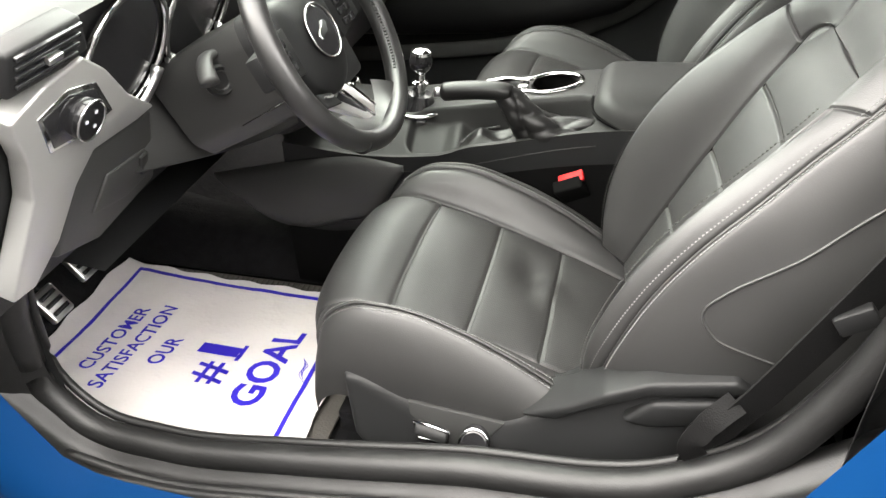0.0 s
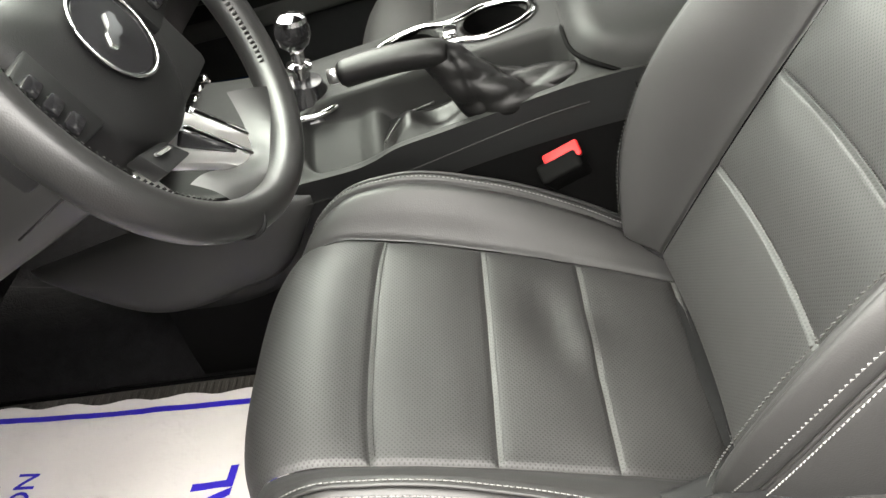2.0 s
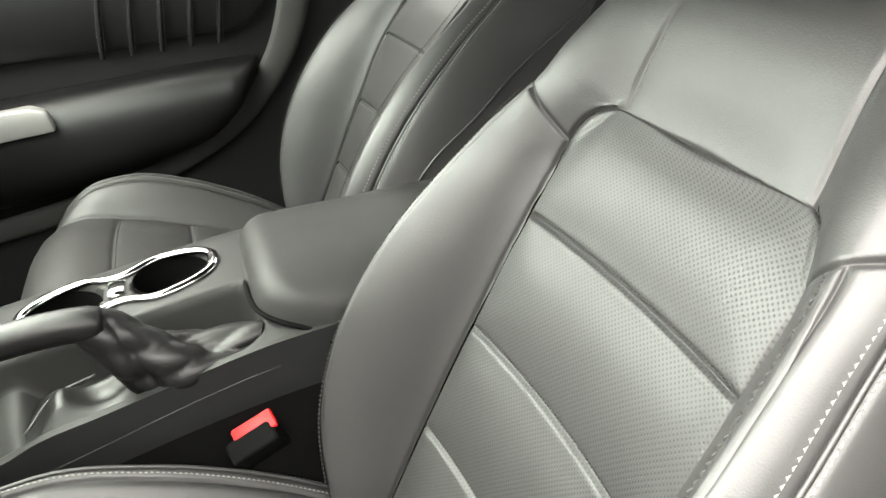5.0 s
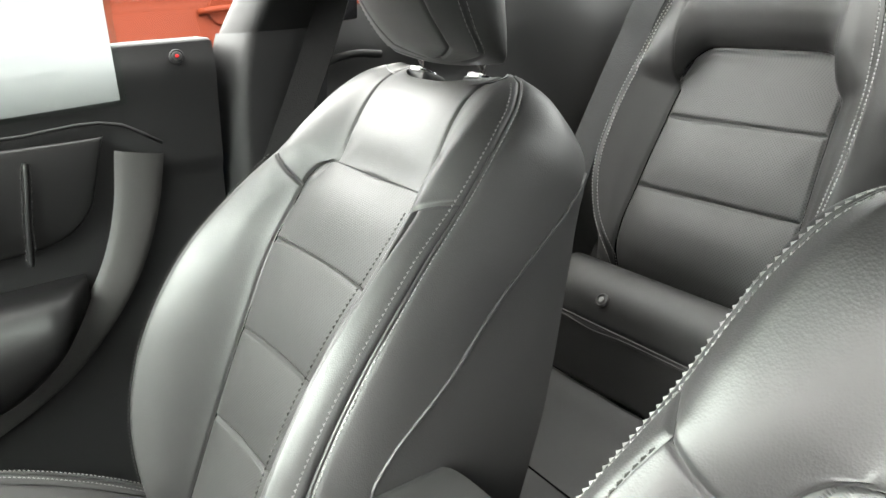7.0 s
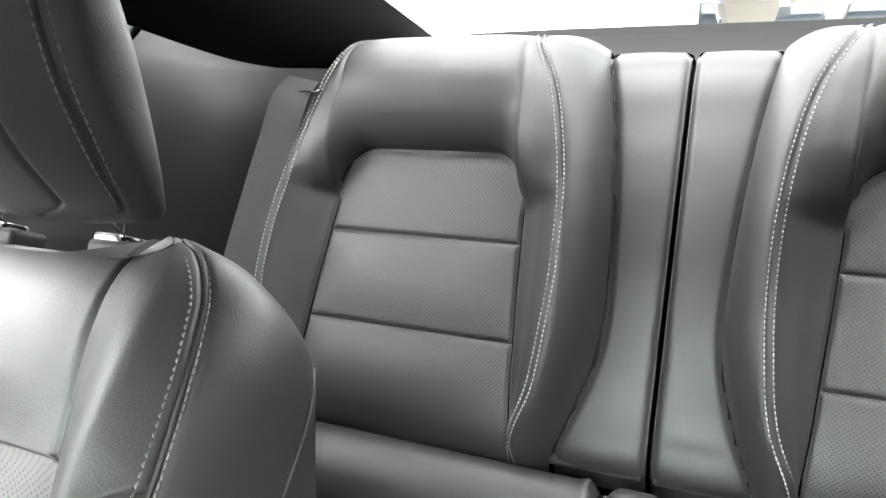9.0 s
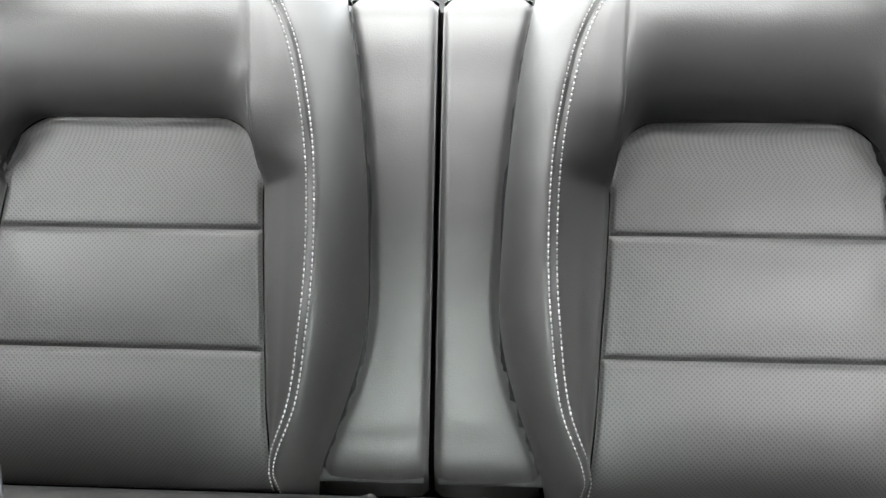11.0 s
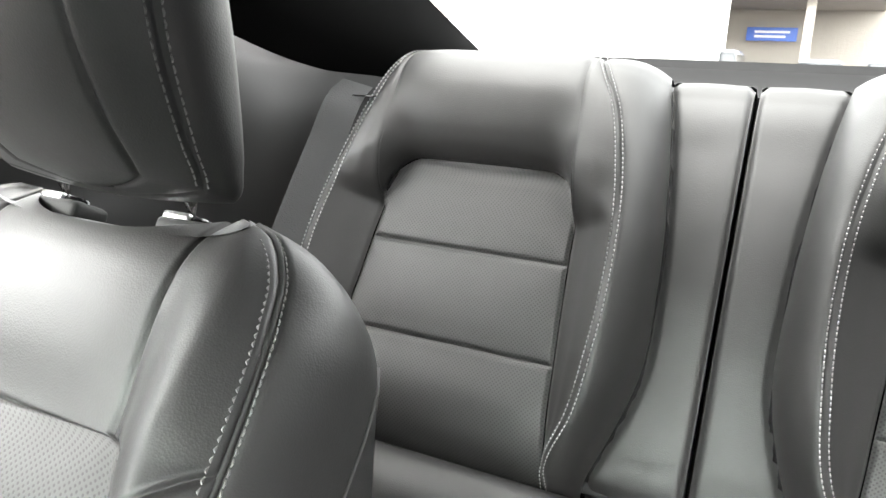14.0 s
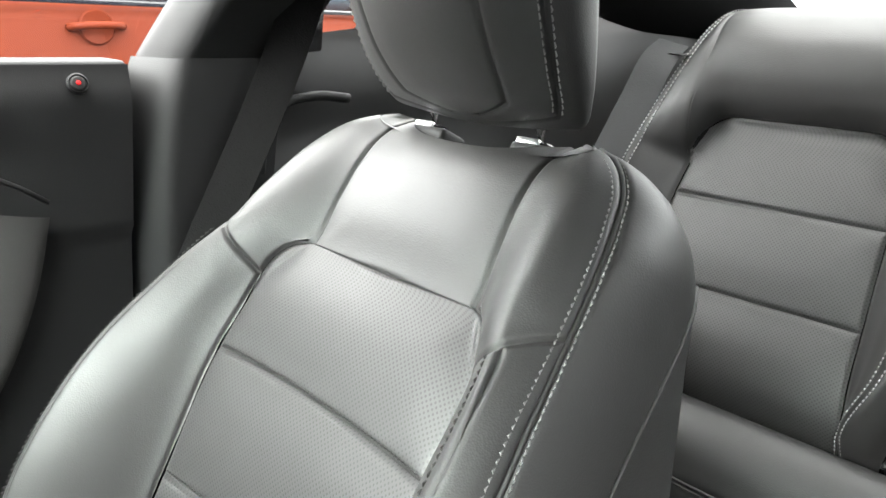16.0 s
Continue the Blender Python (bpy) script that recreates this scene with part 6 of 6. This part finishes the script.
# ---------------------------------------------------------------- driver seat trim
def seat_trim():
    t = thing("seat_side_trim", "black plastic seat base trim with chrome power switches", "seat trim")
    Y = -0.648
    prism("valance", [(-.322, .492), (-.285, .487), (-.215, .462), (-.08, .455), (.0, .492), (.05, .545), (.11, .580), (.21, .602), (.235, .590), (.23, .50), (.20, .37), (-.06, .372), (-.135, .352), (-.24, .365), (-.298, .40)], "y", -0.560, Y, PLASTIC, t, bevel=0.012, segments=3)
    prism("recliner_cover", [(.085, .520), (.12, .560), (.215, .582), (.232, .565), (.20, .535), (.12, .515)], "y", Y - 0.012, Y + 0.03, PLASTIC, t, bevel=0.008, segments=3)
    prism("upper_lip", [(-.05, .475), (.02, .525), (.06, .562), (.115, .592), (.215, .615), (.236, .600), (.215, .590), (.115, .570), (.055, .535), (.0, .488)], "y", Y - 0.010, Y + 0.06, PLASTIC, t, bevel=0.006, segments=3)
    prism("switch_recess", [(-.218, .462), (-.072, .452), (-.115, .402), (-.200, .402)], "y", Y - 0.003, Y + 0.01, PLASTIC_GREY, t, bevel=0.003)
    box("seat_switch", (-.203, Y - 0.016, .422), (-.152, Y, .438), PLASTIC, t, bevel=0.006, segments=3, turn=Matrix.Rotation(radians(8), 4, 'Y'))
    tube("switch_rim", [(-.205, Y - .010, .442), (-.150, Y - .010, .434), (-.150, Y - .010, .418), (-.195, Y - .010, .422)], 0.0026, CHROME, t, closed=True, sides=8, up=(0, 1, 0))
    disc("lumbar_knob", (-.112, Y - 0.002, .425), (0, -1, 0), [(0.0215, 0), (0.0215, 0.012), (0.019, 0.0145), (0.012, 0.013), (0, 0.0125)], GLOSS_BLACK, t, sides=36)
    ring = [(-.112 + .0215 * math.cos(a), Y - .0135, .425 + .0215 * math.sin(a)) for a in np.linspace(0, 2 * math.pi, 40, endpoint=False)]
    tube("knob_ring", ring, 0.0022, CHROME, t, closed=True, sides=8, up=(0, 1, 0))
    tag = np.stack(side_point(-1, np.array([.505, .545, .545, .505]), np.array([.10, .10, .17, .17])), -1) + np.array([OX, -.367 - .0012, OZ])
    for ob in t.children:
        for v in ob.data.vertices:
            lean = np.clip((0.06 - v.co.x) / 0.10, 0, 1)
            v.co.y += lean * (0.55 * np.clip(v.co.z - 0.36, 0, 0.10) - 0.034)
    raw("seat_tag", tag, [(0, 1, 2, 3)], INK_GREY, t, "small pale woven tag", smooth=False)
    return t


seat_trim()


def strap(name, pts, width, mat, parent, side, thick=0.0014, twist=None):
    """A flat band along a line; side is the direction across it."""
    pts = spline(pts, 40)
    side = unit(np.asarray(side, float))
    tang = unit(np.gradient(pts, axis=0))
    ac = unit(side - tang * (tang @ side)[:, None])
    n = np.cross(tang, ac)
    v, f = [], []
    for p, a, q in zip(pts, ac, n):
        v += [p - a * width / 2 + q * thick, p + a * width / 2 + q * thick, p + a * width / 2 - q * thick, p - a * width / 2 - q * thick]
    for i in range(len(pts) - 1):
        for k in range(4):
            k2 = (k + 1) % 4
            f.append((4 * i + k, 4 * i + k2, 4 * i + 4 + k2, 4 * i + 4 + k))
    f += [(0, 1, 2, 3), tuple(4 * (len(pts) - 1) + k for k in (3, 2, 1, 0))]
    ob = raw(name, v, f, mat, parent)
    ob.data.set_sharp_from_angle(angle=radians(40))
    return ob


def belts():
    b = thing("driver_seat_belt", "black seat belt webbing bunched at its floor anchor", "seat belt")
    strap("webbing", [(.43, -.665, 1.14), (.40, -.672, 1.0), (.33, -.680, .83), (.29, -.682, .74), (.235, -.684, .62), (.195, -.686, .545), (.180, -.688, .50), (.178, -.690, .42)], 0.046, WEBBING_DARK, b, (1, .25, .2))
    strap("loose_fold", [(.212, -.688, .615), (.180, -.700, .575), (.168, -.704, .545), (.178, -.696, .520)], 0.030, WEBBING_DARK, b, (.7, .1, .6))
    box("belt_stop", (.283, -.694, .742), (.325, -.668, .768), PLASTIC, b, bevel=0.004, turn=Matrix.Rotation(radians(-35), 4, 'Y'))
    box("anchor", (.160, -.705, .395), (.198, -.675, .435), PLASTIC, b, bevel=0.008)
    p = thing("passenger_seat_belt", "grey seat belt webbing hanging from the pillar", "seat belt")
    strap("webbing", [(.515, .662, 1.168), (.50, .668, 1.12), (.455, .672, 1.02), (.415, .676, .94), (.375, .680, .86), (.33, .682, .76), (.30, .684, .6)], 0.046, WEBBING_DARK, p, (.75, -.5, .1))
    box("belt_stop", (.345, .664, .795), (.368, .686, .808), PLASTIC, p, bevel=0.004)
    for sign in (1, -1):
        r = thing("rear_seat_belt", "grey rear seat belt coming out of a slot in the shelf", "seat belt", group="rear belts")
        strap("webbing", [(1.005, sign * .495, 1.112), (.985, sign * .497, 1.100), (.955, sign * .515, 1.03), (.92, sign * .535, .94), (.88, sign * .552, .84), (.84, sign * .560, .72)], 0.048, WEBBING, r, (.45, -sign * .9, .05))
        box("belt_mouth", (.984, sign * .490 - .028, 1.0965), (1.020, sign * .490 + .028, 1.0985), GLOSS_BLACK, r, bevel=0.0008, segments=1)

        def filler(u, v, sign=sign):
            return rear_point(sign, 0.47 + 0.11 * u, -0.05 + 0.53 * v, -0.075 - 0.02 * u + 0 * v)
        patch("side_filler", filler, PLASTIC, r, 14, 14, groove=(0, 0, 0, 0), out=(-1, 0, 1), cluster=0)
    k = thing("seat_belt_buckle", "black belt buckle with red press button beside the console", "belt buckle", (-.032, -.136, .571))
    turn = Matrix.Rotation(radians(-24), 4, 'Y') @ Matrix.Rotation(radians(38), 4, 'X')
    box("housing", (-.028, -.013, -.060), (.028, .013, .020), RUBBER_AND_SHADE, k, bevel=0.005, segments=3, turn=turn)
    c = turn @ Vector((0, 0, .020))
    box("press_button", (c.x - .024, c.y - .0108, c.z - .004), (c.x + .024, c.y + .0108, c.z + .005), RED, k, bevel=0.003, turn=turn)
    c = turn @ Vector((0.006, 0, -.09))
    box("stalk", (c.x - .012, c.y - .006, c.z - .05), (c.x + .012, c.y + .006, c.z + .05), RUBBER_AND_SHADE, k, bevel=0.003, turn=turn)
    box("anchor_plate", (.085, -.012, -.122), (.140, -.002, -.100), SATIN, k, "bare metal anchor plate", bevel=0.003, turn=Matrix.Rotation(radians(-28), 4, 'Y'))
    tube("anchor_cable", [(.020, -.006, -.090), (.060, -.007, -.104), (.100, -.007, -.112)], 0.004, RUBBER_AND_SHADE, k, sides=8)
    rb = thing("rear_belt_buckle", "rear belt buckle with red press button on the bench", "belt buckle", (.735, .085, .60))
    box("housing", (-.012, -.024, -.05), (.012, .024, .008), PLASTIC, rb, bevel=0.004)
    box("press_button", (-.010, -.020, .008), (.010, .020, .016), RED, rb, bevel=0.003)


belts()


# ---------------------------------------------------------------- sheet hung on the passenger window
def window_sheet():
    s = thing("window_sheet", "white printed sheet in a clear sleeve on the passenger window", "paper sheet")

    def at(a, b, out=0.0):
        return (0.155 + a, 0.690 - out - 0.28 * max(0.0, b - 0.10), 0.998 + b)
    v = [at(-.22, 0, .0), at(0.035, 0.012, .0), at(0.03, .30, .0), at(-.22, .30, .0)]
    raw("sleeve", [at(-.22, -.008, -.001), at(.044, .006, -.001), at(.038, .31, -.001), at(-.22, .31, -.001)], [(0, 1, 2, 3)], GLASS, s, smooth=False)
    raw("sheet", v, [(0, 1, 2, 3)], SHEET, s, smooth=False)
    for k in range(6):
        b = 0.05 + 0.022 * k
        raw("print_bar", [at(-.20, b, .0015), at(-.02 - .02 * (k % 3), b + .010, .0015), at(-.02 - .02 * (k % 3), b + .012, .0015), at(-.20, b + .002, .0015)], [(0, 1, 2, 3)], INK_GREY, s, smooth=False)
    return s


window_sheet()


# ---------------------------------------------------------------- the lot outside
def orange_car():
    c = thing("orange_car", "burnt orange crossover parked alongside", "car", (0, 0, 0))
    prism("body", [(-1.9, .35), (-2.0, .75), (-1.7, 1.02), (-.6, 1.13), (1.4, 1.165), (2.55, 1.17), (2.75, .95), (2.72, .40), (2.2, .30), (-1.5, .30)], "y", 2.2, 3.95, ORANGE, c, bevel=0.05, segments=3)
    prism("cabin", [(-.7, 1.12), (.05, 1.76), (.4, 1.82), (1.8, 1.82), (2.3, 1.68), (2.6, 1.16)], "y", 2.30, 3.85, DARK_GLASS, c, bevel=0.05, segments=3)
    prism("roof", [(-.05, 1.74), (.4, 1.81), (1.8, 1.81), (2.4, 1.68), (2.4, 1.74), (1.8, 1.87), (.4, 1.87), (-.05, 1.78)], "y", 2.28, 3.87, ORANGE, c, bevel=0.02)
    box("window_trim", (-.62, 2.188, 1.150), (2.5, 2.205, 1.166), GLOSS_BLACK, c, bevel=0.003)
    for x in (0.42, 1.34):
        box("door_gap", (x, 2.193, .45), (x + .008, 2.202, 1.15), GLOSS_BLACK, c, bevel=0)
        box("window_post", (x - .04, 2.28, 1.16), (x + .05, 2.31, 1.80), GLOSS_BLACK, c, bevel=0.01)
    for x in (0.80, 1.78):
        h = tube("door_handle", spline([(x - .075, 2.200, 1.088), (x - .055, 2.172, 1.092), (x, 2.165, 1.096), (x + .055, 2.172, 1.096), (x + .075, 2.200, 1.094)], 24), 0.011, ORANGE, c, sides=10)
        disc("handle_cup", (x, 2.196, 1.090), (0, -1, 0), [(0.050, 0.0), (0.045, 0.006), (0.0, 0.001)], ORANGE, c, sides=28)
    for x in (-1.15, 1.95):
        wh = disc("wheel", (x, 2.28, .34), (0, -1, 0), [(0.34, -0.1), (0.34, 0.08), (0.31, 0.1), (0.24, 0.09), (0.23, 0.07), (0.0, 0.085)], RUBBER_AND_SHADE, c, sides=36)
        disc("rim", (x, 2.20, .34), (0, -1, 0), [(0.22, 0.0), (0.2, 0.012), (0.05, 0.004), (0.0, 0.02)], SATIN, wh, sides=30)
    box("rear_lamp", (2.30, 2.185, .96), (2.62, 2.30, 1.14), RED, c, bevel=0.03, segments=3)
    return c


orange_car()


def parked_car(name, label, x, y, w, h, paint):
    """Seen end on, its nose towards the camera."""
    c = thing(name, label, "car", (x, y, 0), group="cars across the lot")
    prism("body", [(-w / 2, .35), (-w / 2, .85), (-w * .46, h * .62), (w * .46, h * .62), (w / 2, .85), (w / 2, .35), (w * .4, .25), (-w * .4, .25)], "x", 0.0, 4.2, paint, c, bevel=0.06, segments=3)
    prism("cabin", [(-w * .44, h * .6), (-w * .36, h * .95), (w * .36, h * .95), (w * .44, h * .6)], "x", 1.0, 3.6, DARK_GLASS, c, bevel=0.05, segments=3)
    prism("roof", [(-w * .37, h * .93), (-w * .33, h), (w * .33, h), (w * .37, h * .93)], "x", 1.3, 3.4, paint, c, bevel=0.02)
    for s in (-1, 1):
        box("headlamp", (-.04, s * w * .33 - .16, .68), (.05, s * w * .33 + .16, .82), CHROME, c, bevel=0.03)
        disc("wheel", (.8, s * w * .45, .33), (0, s, 0), [(.33, -.1), (.33, .06), (.28, .09), (0, .07)], RUBBER_AND_SHADE, c, sides=28)
        disc("wheel", (3.4, s * w * .45, .33), (0, s, 0), [(.33, -.1), (.33, .06), (.28, .09), (0, .07)], RUBBER_AND_SHADE, c, sides=28)
    box("grille", (-.03, -w * .2, .5), (.04, w * .2, .72), GLOSS_BLACK, c, bevel=0.01)
    return c


parked_car("parked_car", "dark crossover parked across the lot", 22.0, 3.1, 1.85, 1.72, CAR_DARK)
parked_car("parked_car", "white hatchback parked across the lot", 27.0, .35, 1.75, 1.60, CAR_WHITE)
parked_car("parked_car", "white van parked across the lot", 25.0, -1.7, 1.95, 1.62, CAR_WHITE)
parked_car("parked_car", "pale crossover parked far along the lot", 30.0, -5.4, 1.9, 1.72, CAR_WHITE)


def white_building():
    b = thing("white_building", "plain white panelled wall close behind the car", "building")
    box("wall", (14.0, 2.83, 0), (24.0, 6.85, 6.5), WHITE_WALL, b, bevel=0.02)
    for k in range(10):
        z = 0.25 + 0.62 * k
        box("cladding_joint", (13.985, 2.86, z), (14.005, 6.8, z + .012), WHITE_WALL, b, bevel=0)
    box("corner_trim", (13.96, 2.80, 0), (14.10, 2.94, 6.5), WHITE_WALL, b, bevel=0.01)
    return b


white_building()

# Unseen panel, added to keep low sky light out of the door opening.
side_blocker = thing("lot_fence", "unseen plain grey panel beside the open door, added to block low sky", "fence", kind="structure")
box("wall", (-9.0, -2.9, 0), (9.0, -2.6, 2.3), BLOCKER_GREY, side_blocker, bevel=0.02)

# Unseen panel ahead, added to cut the low sky seen through the windscreen.
front_wall = thing("front_wall", "unseen plain grey panel ahead of the car, added to block low sky", "wall", kind="structure")
box("wall", (-8.3, -9.0, 0), (-8.0, 9.0, 3.4), BLOCKER_GREY, front_wall, bevel=0.02)

annex = thing("brick_annex", "beige block wall of a building beside the white wall", "building")
box("wall", (26.0, 8.0, 0), (34.0, 30.0, 6.0), BEIGE, annex, bevel=0.02)


def canopy_building():
    b = thing("canopy_building", "beige low building with deep canopy and blue sign", "building")
    wall_ = box("wall", (46.0, -6.0, 0), (56.0, 12.0, 7.0), BEIGE, b, bevel=0.02)
    box("canopy", (38.0, -2.0, 4.4), (46.0, 12.0, 5.3), BEIGE, b, bevel=0.05)
    box("canopy_fascia", (37.9, -2.05, 4.35), (38.05, 12.0, 5.35), WHITE_WALL, b, bevel=0.02)
    for y in (8.5, 1.0):
        box("column", (38.6, y, 0), (39.0, y + .4, 4.4), BEIGE, b, bevel=0.02)
    sign = box("sign_board", (45.0, 1.9, 2.75), (45.12, 4.4, 3.45), SIGN_BLUE, b, bevel=0.02)
    for k, wd in enumerate((1.5, 1.7)):
        box("sign_bar", (44.985, 3.95 - wd, 2.92 + .24 * k), (44.998, 4.0, 3.04 + .24 * k), WHITE_WALL, sign, bevel=0)
    for k in range(2):
        win = box("window", (45.93, 6.2 + 1.5 * k, 1.9), (46.02, 7.3 + 1.5 * k, 3.0), DARK_GLASS, b, bevel=0.01)
        box("window_frame", (45.90, 6.12 + 1.5 * k, 1.84), (45.96, 6.2 + 1.5 * k, 3.06), GLOSS_BLACK, win, bevel=0)
    return b


canopy_building()


def conifer(x, y, h):
    t = thing("conifer", "dark green conifer beyond the lot", "tree", (x, y, 0), group="trees beyond the lot")
    tube("trunk", [(0, 0, 0), (0.05, 0, h * .5), (0, 0, h)], [0.16, 0.09, 0.02], BARK, t, sides=8)
    rnd = random.Random(int(x * 7 + y))
    v, f = [], []
    for k in range(900):
        q = rnd.random() ** 0.7
        z = h * (1 - q * 0.85)
        r = 0.24 * h * q * (0.35 + 0.65 * rnd.random())
        a = rnd.random() * 6.283
        c = Vector((r * math.cos(a), r * math.sin(a), z - r * 0.3))
        s = 0.16 + 0.14 * rnd.random()
        d = Vector((math.cos(a), math.sin(a), -0.5)) * s
        e = Vector((-math.sin(a), math.cos(a), 0.2 * rnd.random())) * s * 0.5
        i = len(v)
        v += [c - e, c + e, c + d + e * 0.3, c + d - e * 0.3]
        f.append((i, i + 1, i + 2, i + 3))
    raw("crown", v, f, LEAF, t, smooth=False)
    return t


def bare_tree(x, y, h):
    t = thing("bare_tree", "leafless grey tree beyond the lot", "tree", (x, y, 0), group="trees beyond the lot")
    rnd = random.Random(int(x * 3 + y * 11))
    v, f = [], []

    def limb(p, d, ln, r, depth):
        q = p + d * ln
        mid = (p + q) / 2 + Vector((rnd.uniform(-.1, .1), rnd.uniform(-.1, .1), 0)) * ln * 0.5
        a, b = tube_mesh([p, mid, q], [r, r * .8, r * .6], sides=5)
        k = len(v)
        v.extend(a)
        f.extend([tuple(i + k for i in g) for g in b])
        if depth:
            for _ in range(3):
                nd = (d + Vector((rnd.uniform(-.8, .8), rnd.uniform(-.8, .8), rnd.uniform(-.1, .6)))).normalized()
                limb(q, nd, ln * 0.68, r * 0.58, depth - 1)
    tube("trunk", [(0, 0, 0), (0, .05, h * .3)], [0.16, 0.12], BARK, t, sides=8)
    limb(Vector((0, .05, h * .3)), Vector((0, 0, 1)), h * .25, 0.10, 4)
    raw("crown", v, f, TWIG, t)
    return t


conifer(60, -9.2, 9.0)
conifer(64, -12.5, 8.0)
bare_tree(55, -5.2, 9.0)
bare_tree(58, -14.0, 9.5)
bare_tree(52, -19.0, 9.0)

treeline = raw("tree_line", [(110, y0, 0.0) for y0 in range(-100, 101, 10)] + [(110, y0, 6.5 + 1.8 * math.sin(y0 * 0.7) + 1.2 * math.sin(y0 * 1.9)) for y0 in range(-100, 101, 10)],
               [(i, i + 1, 22 + i, 21 + i) for i in range(20)], TWIG, smooth=False)
tagged(treeline, "distant hazy row of bare trees", "tree line", kind="structure")
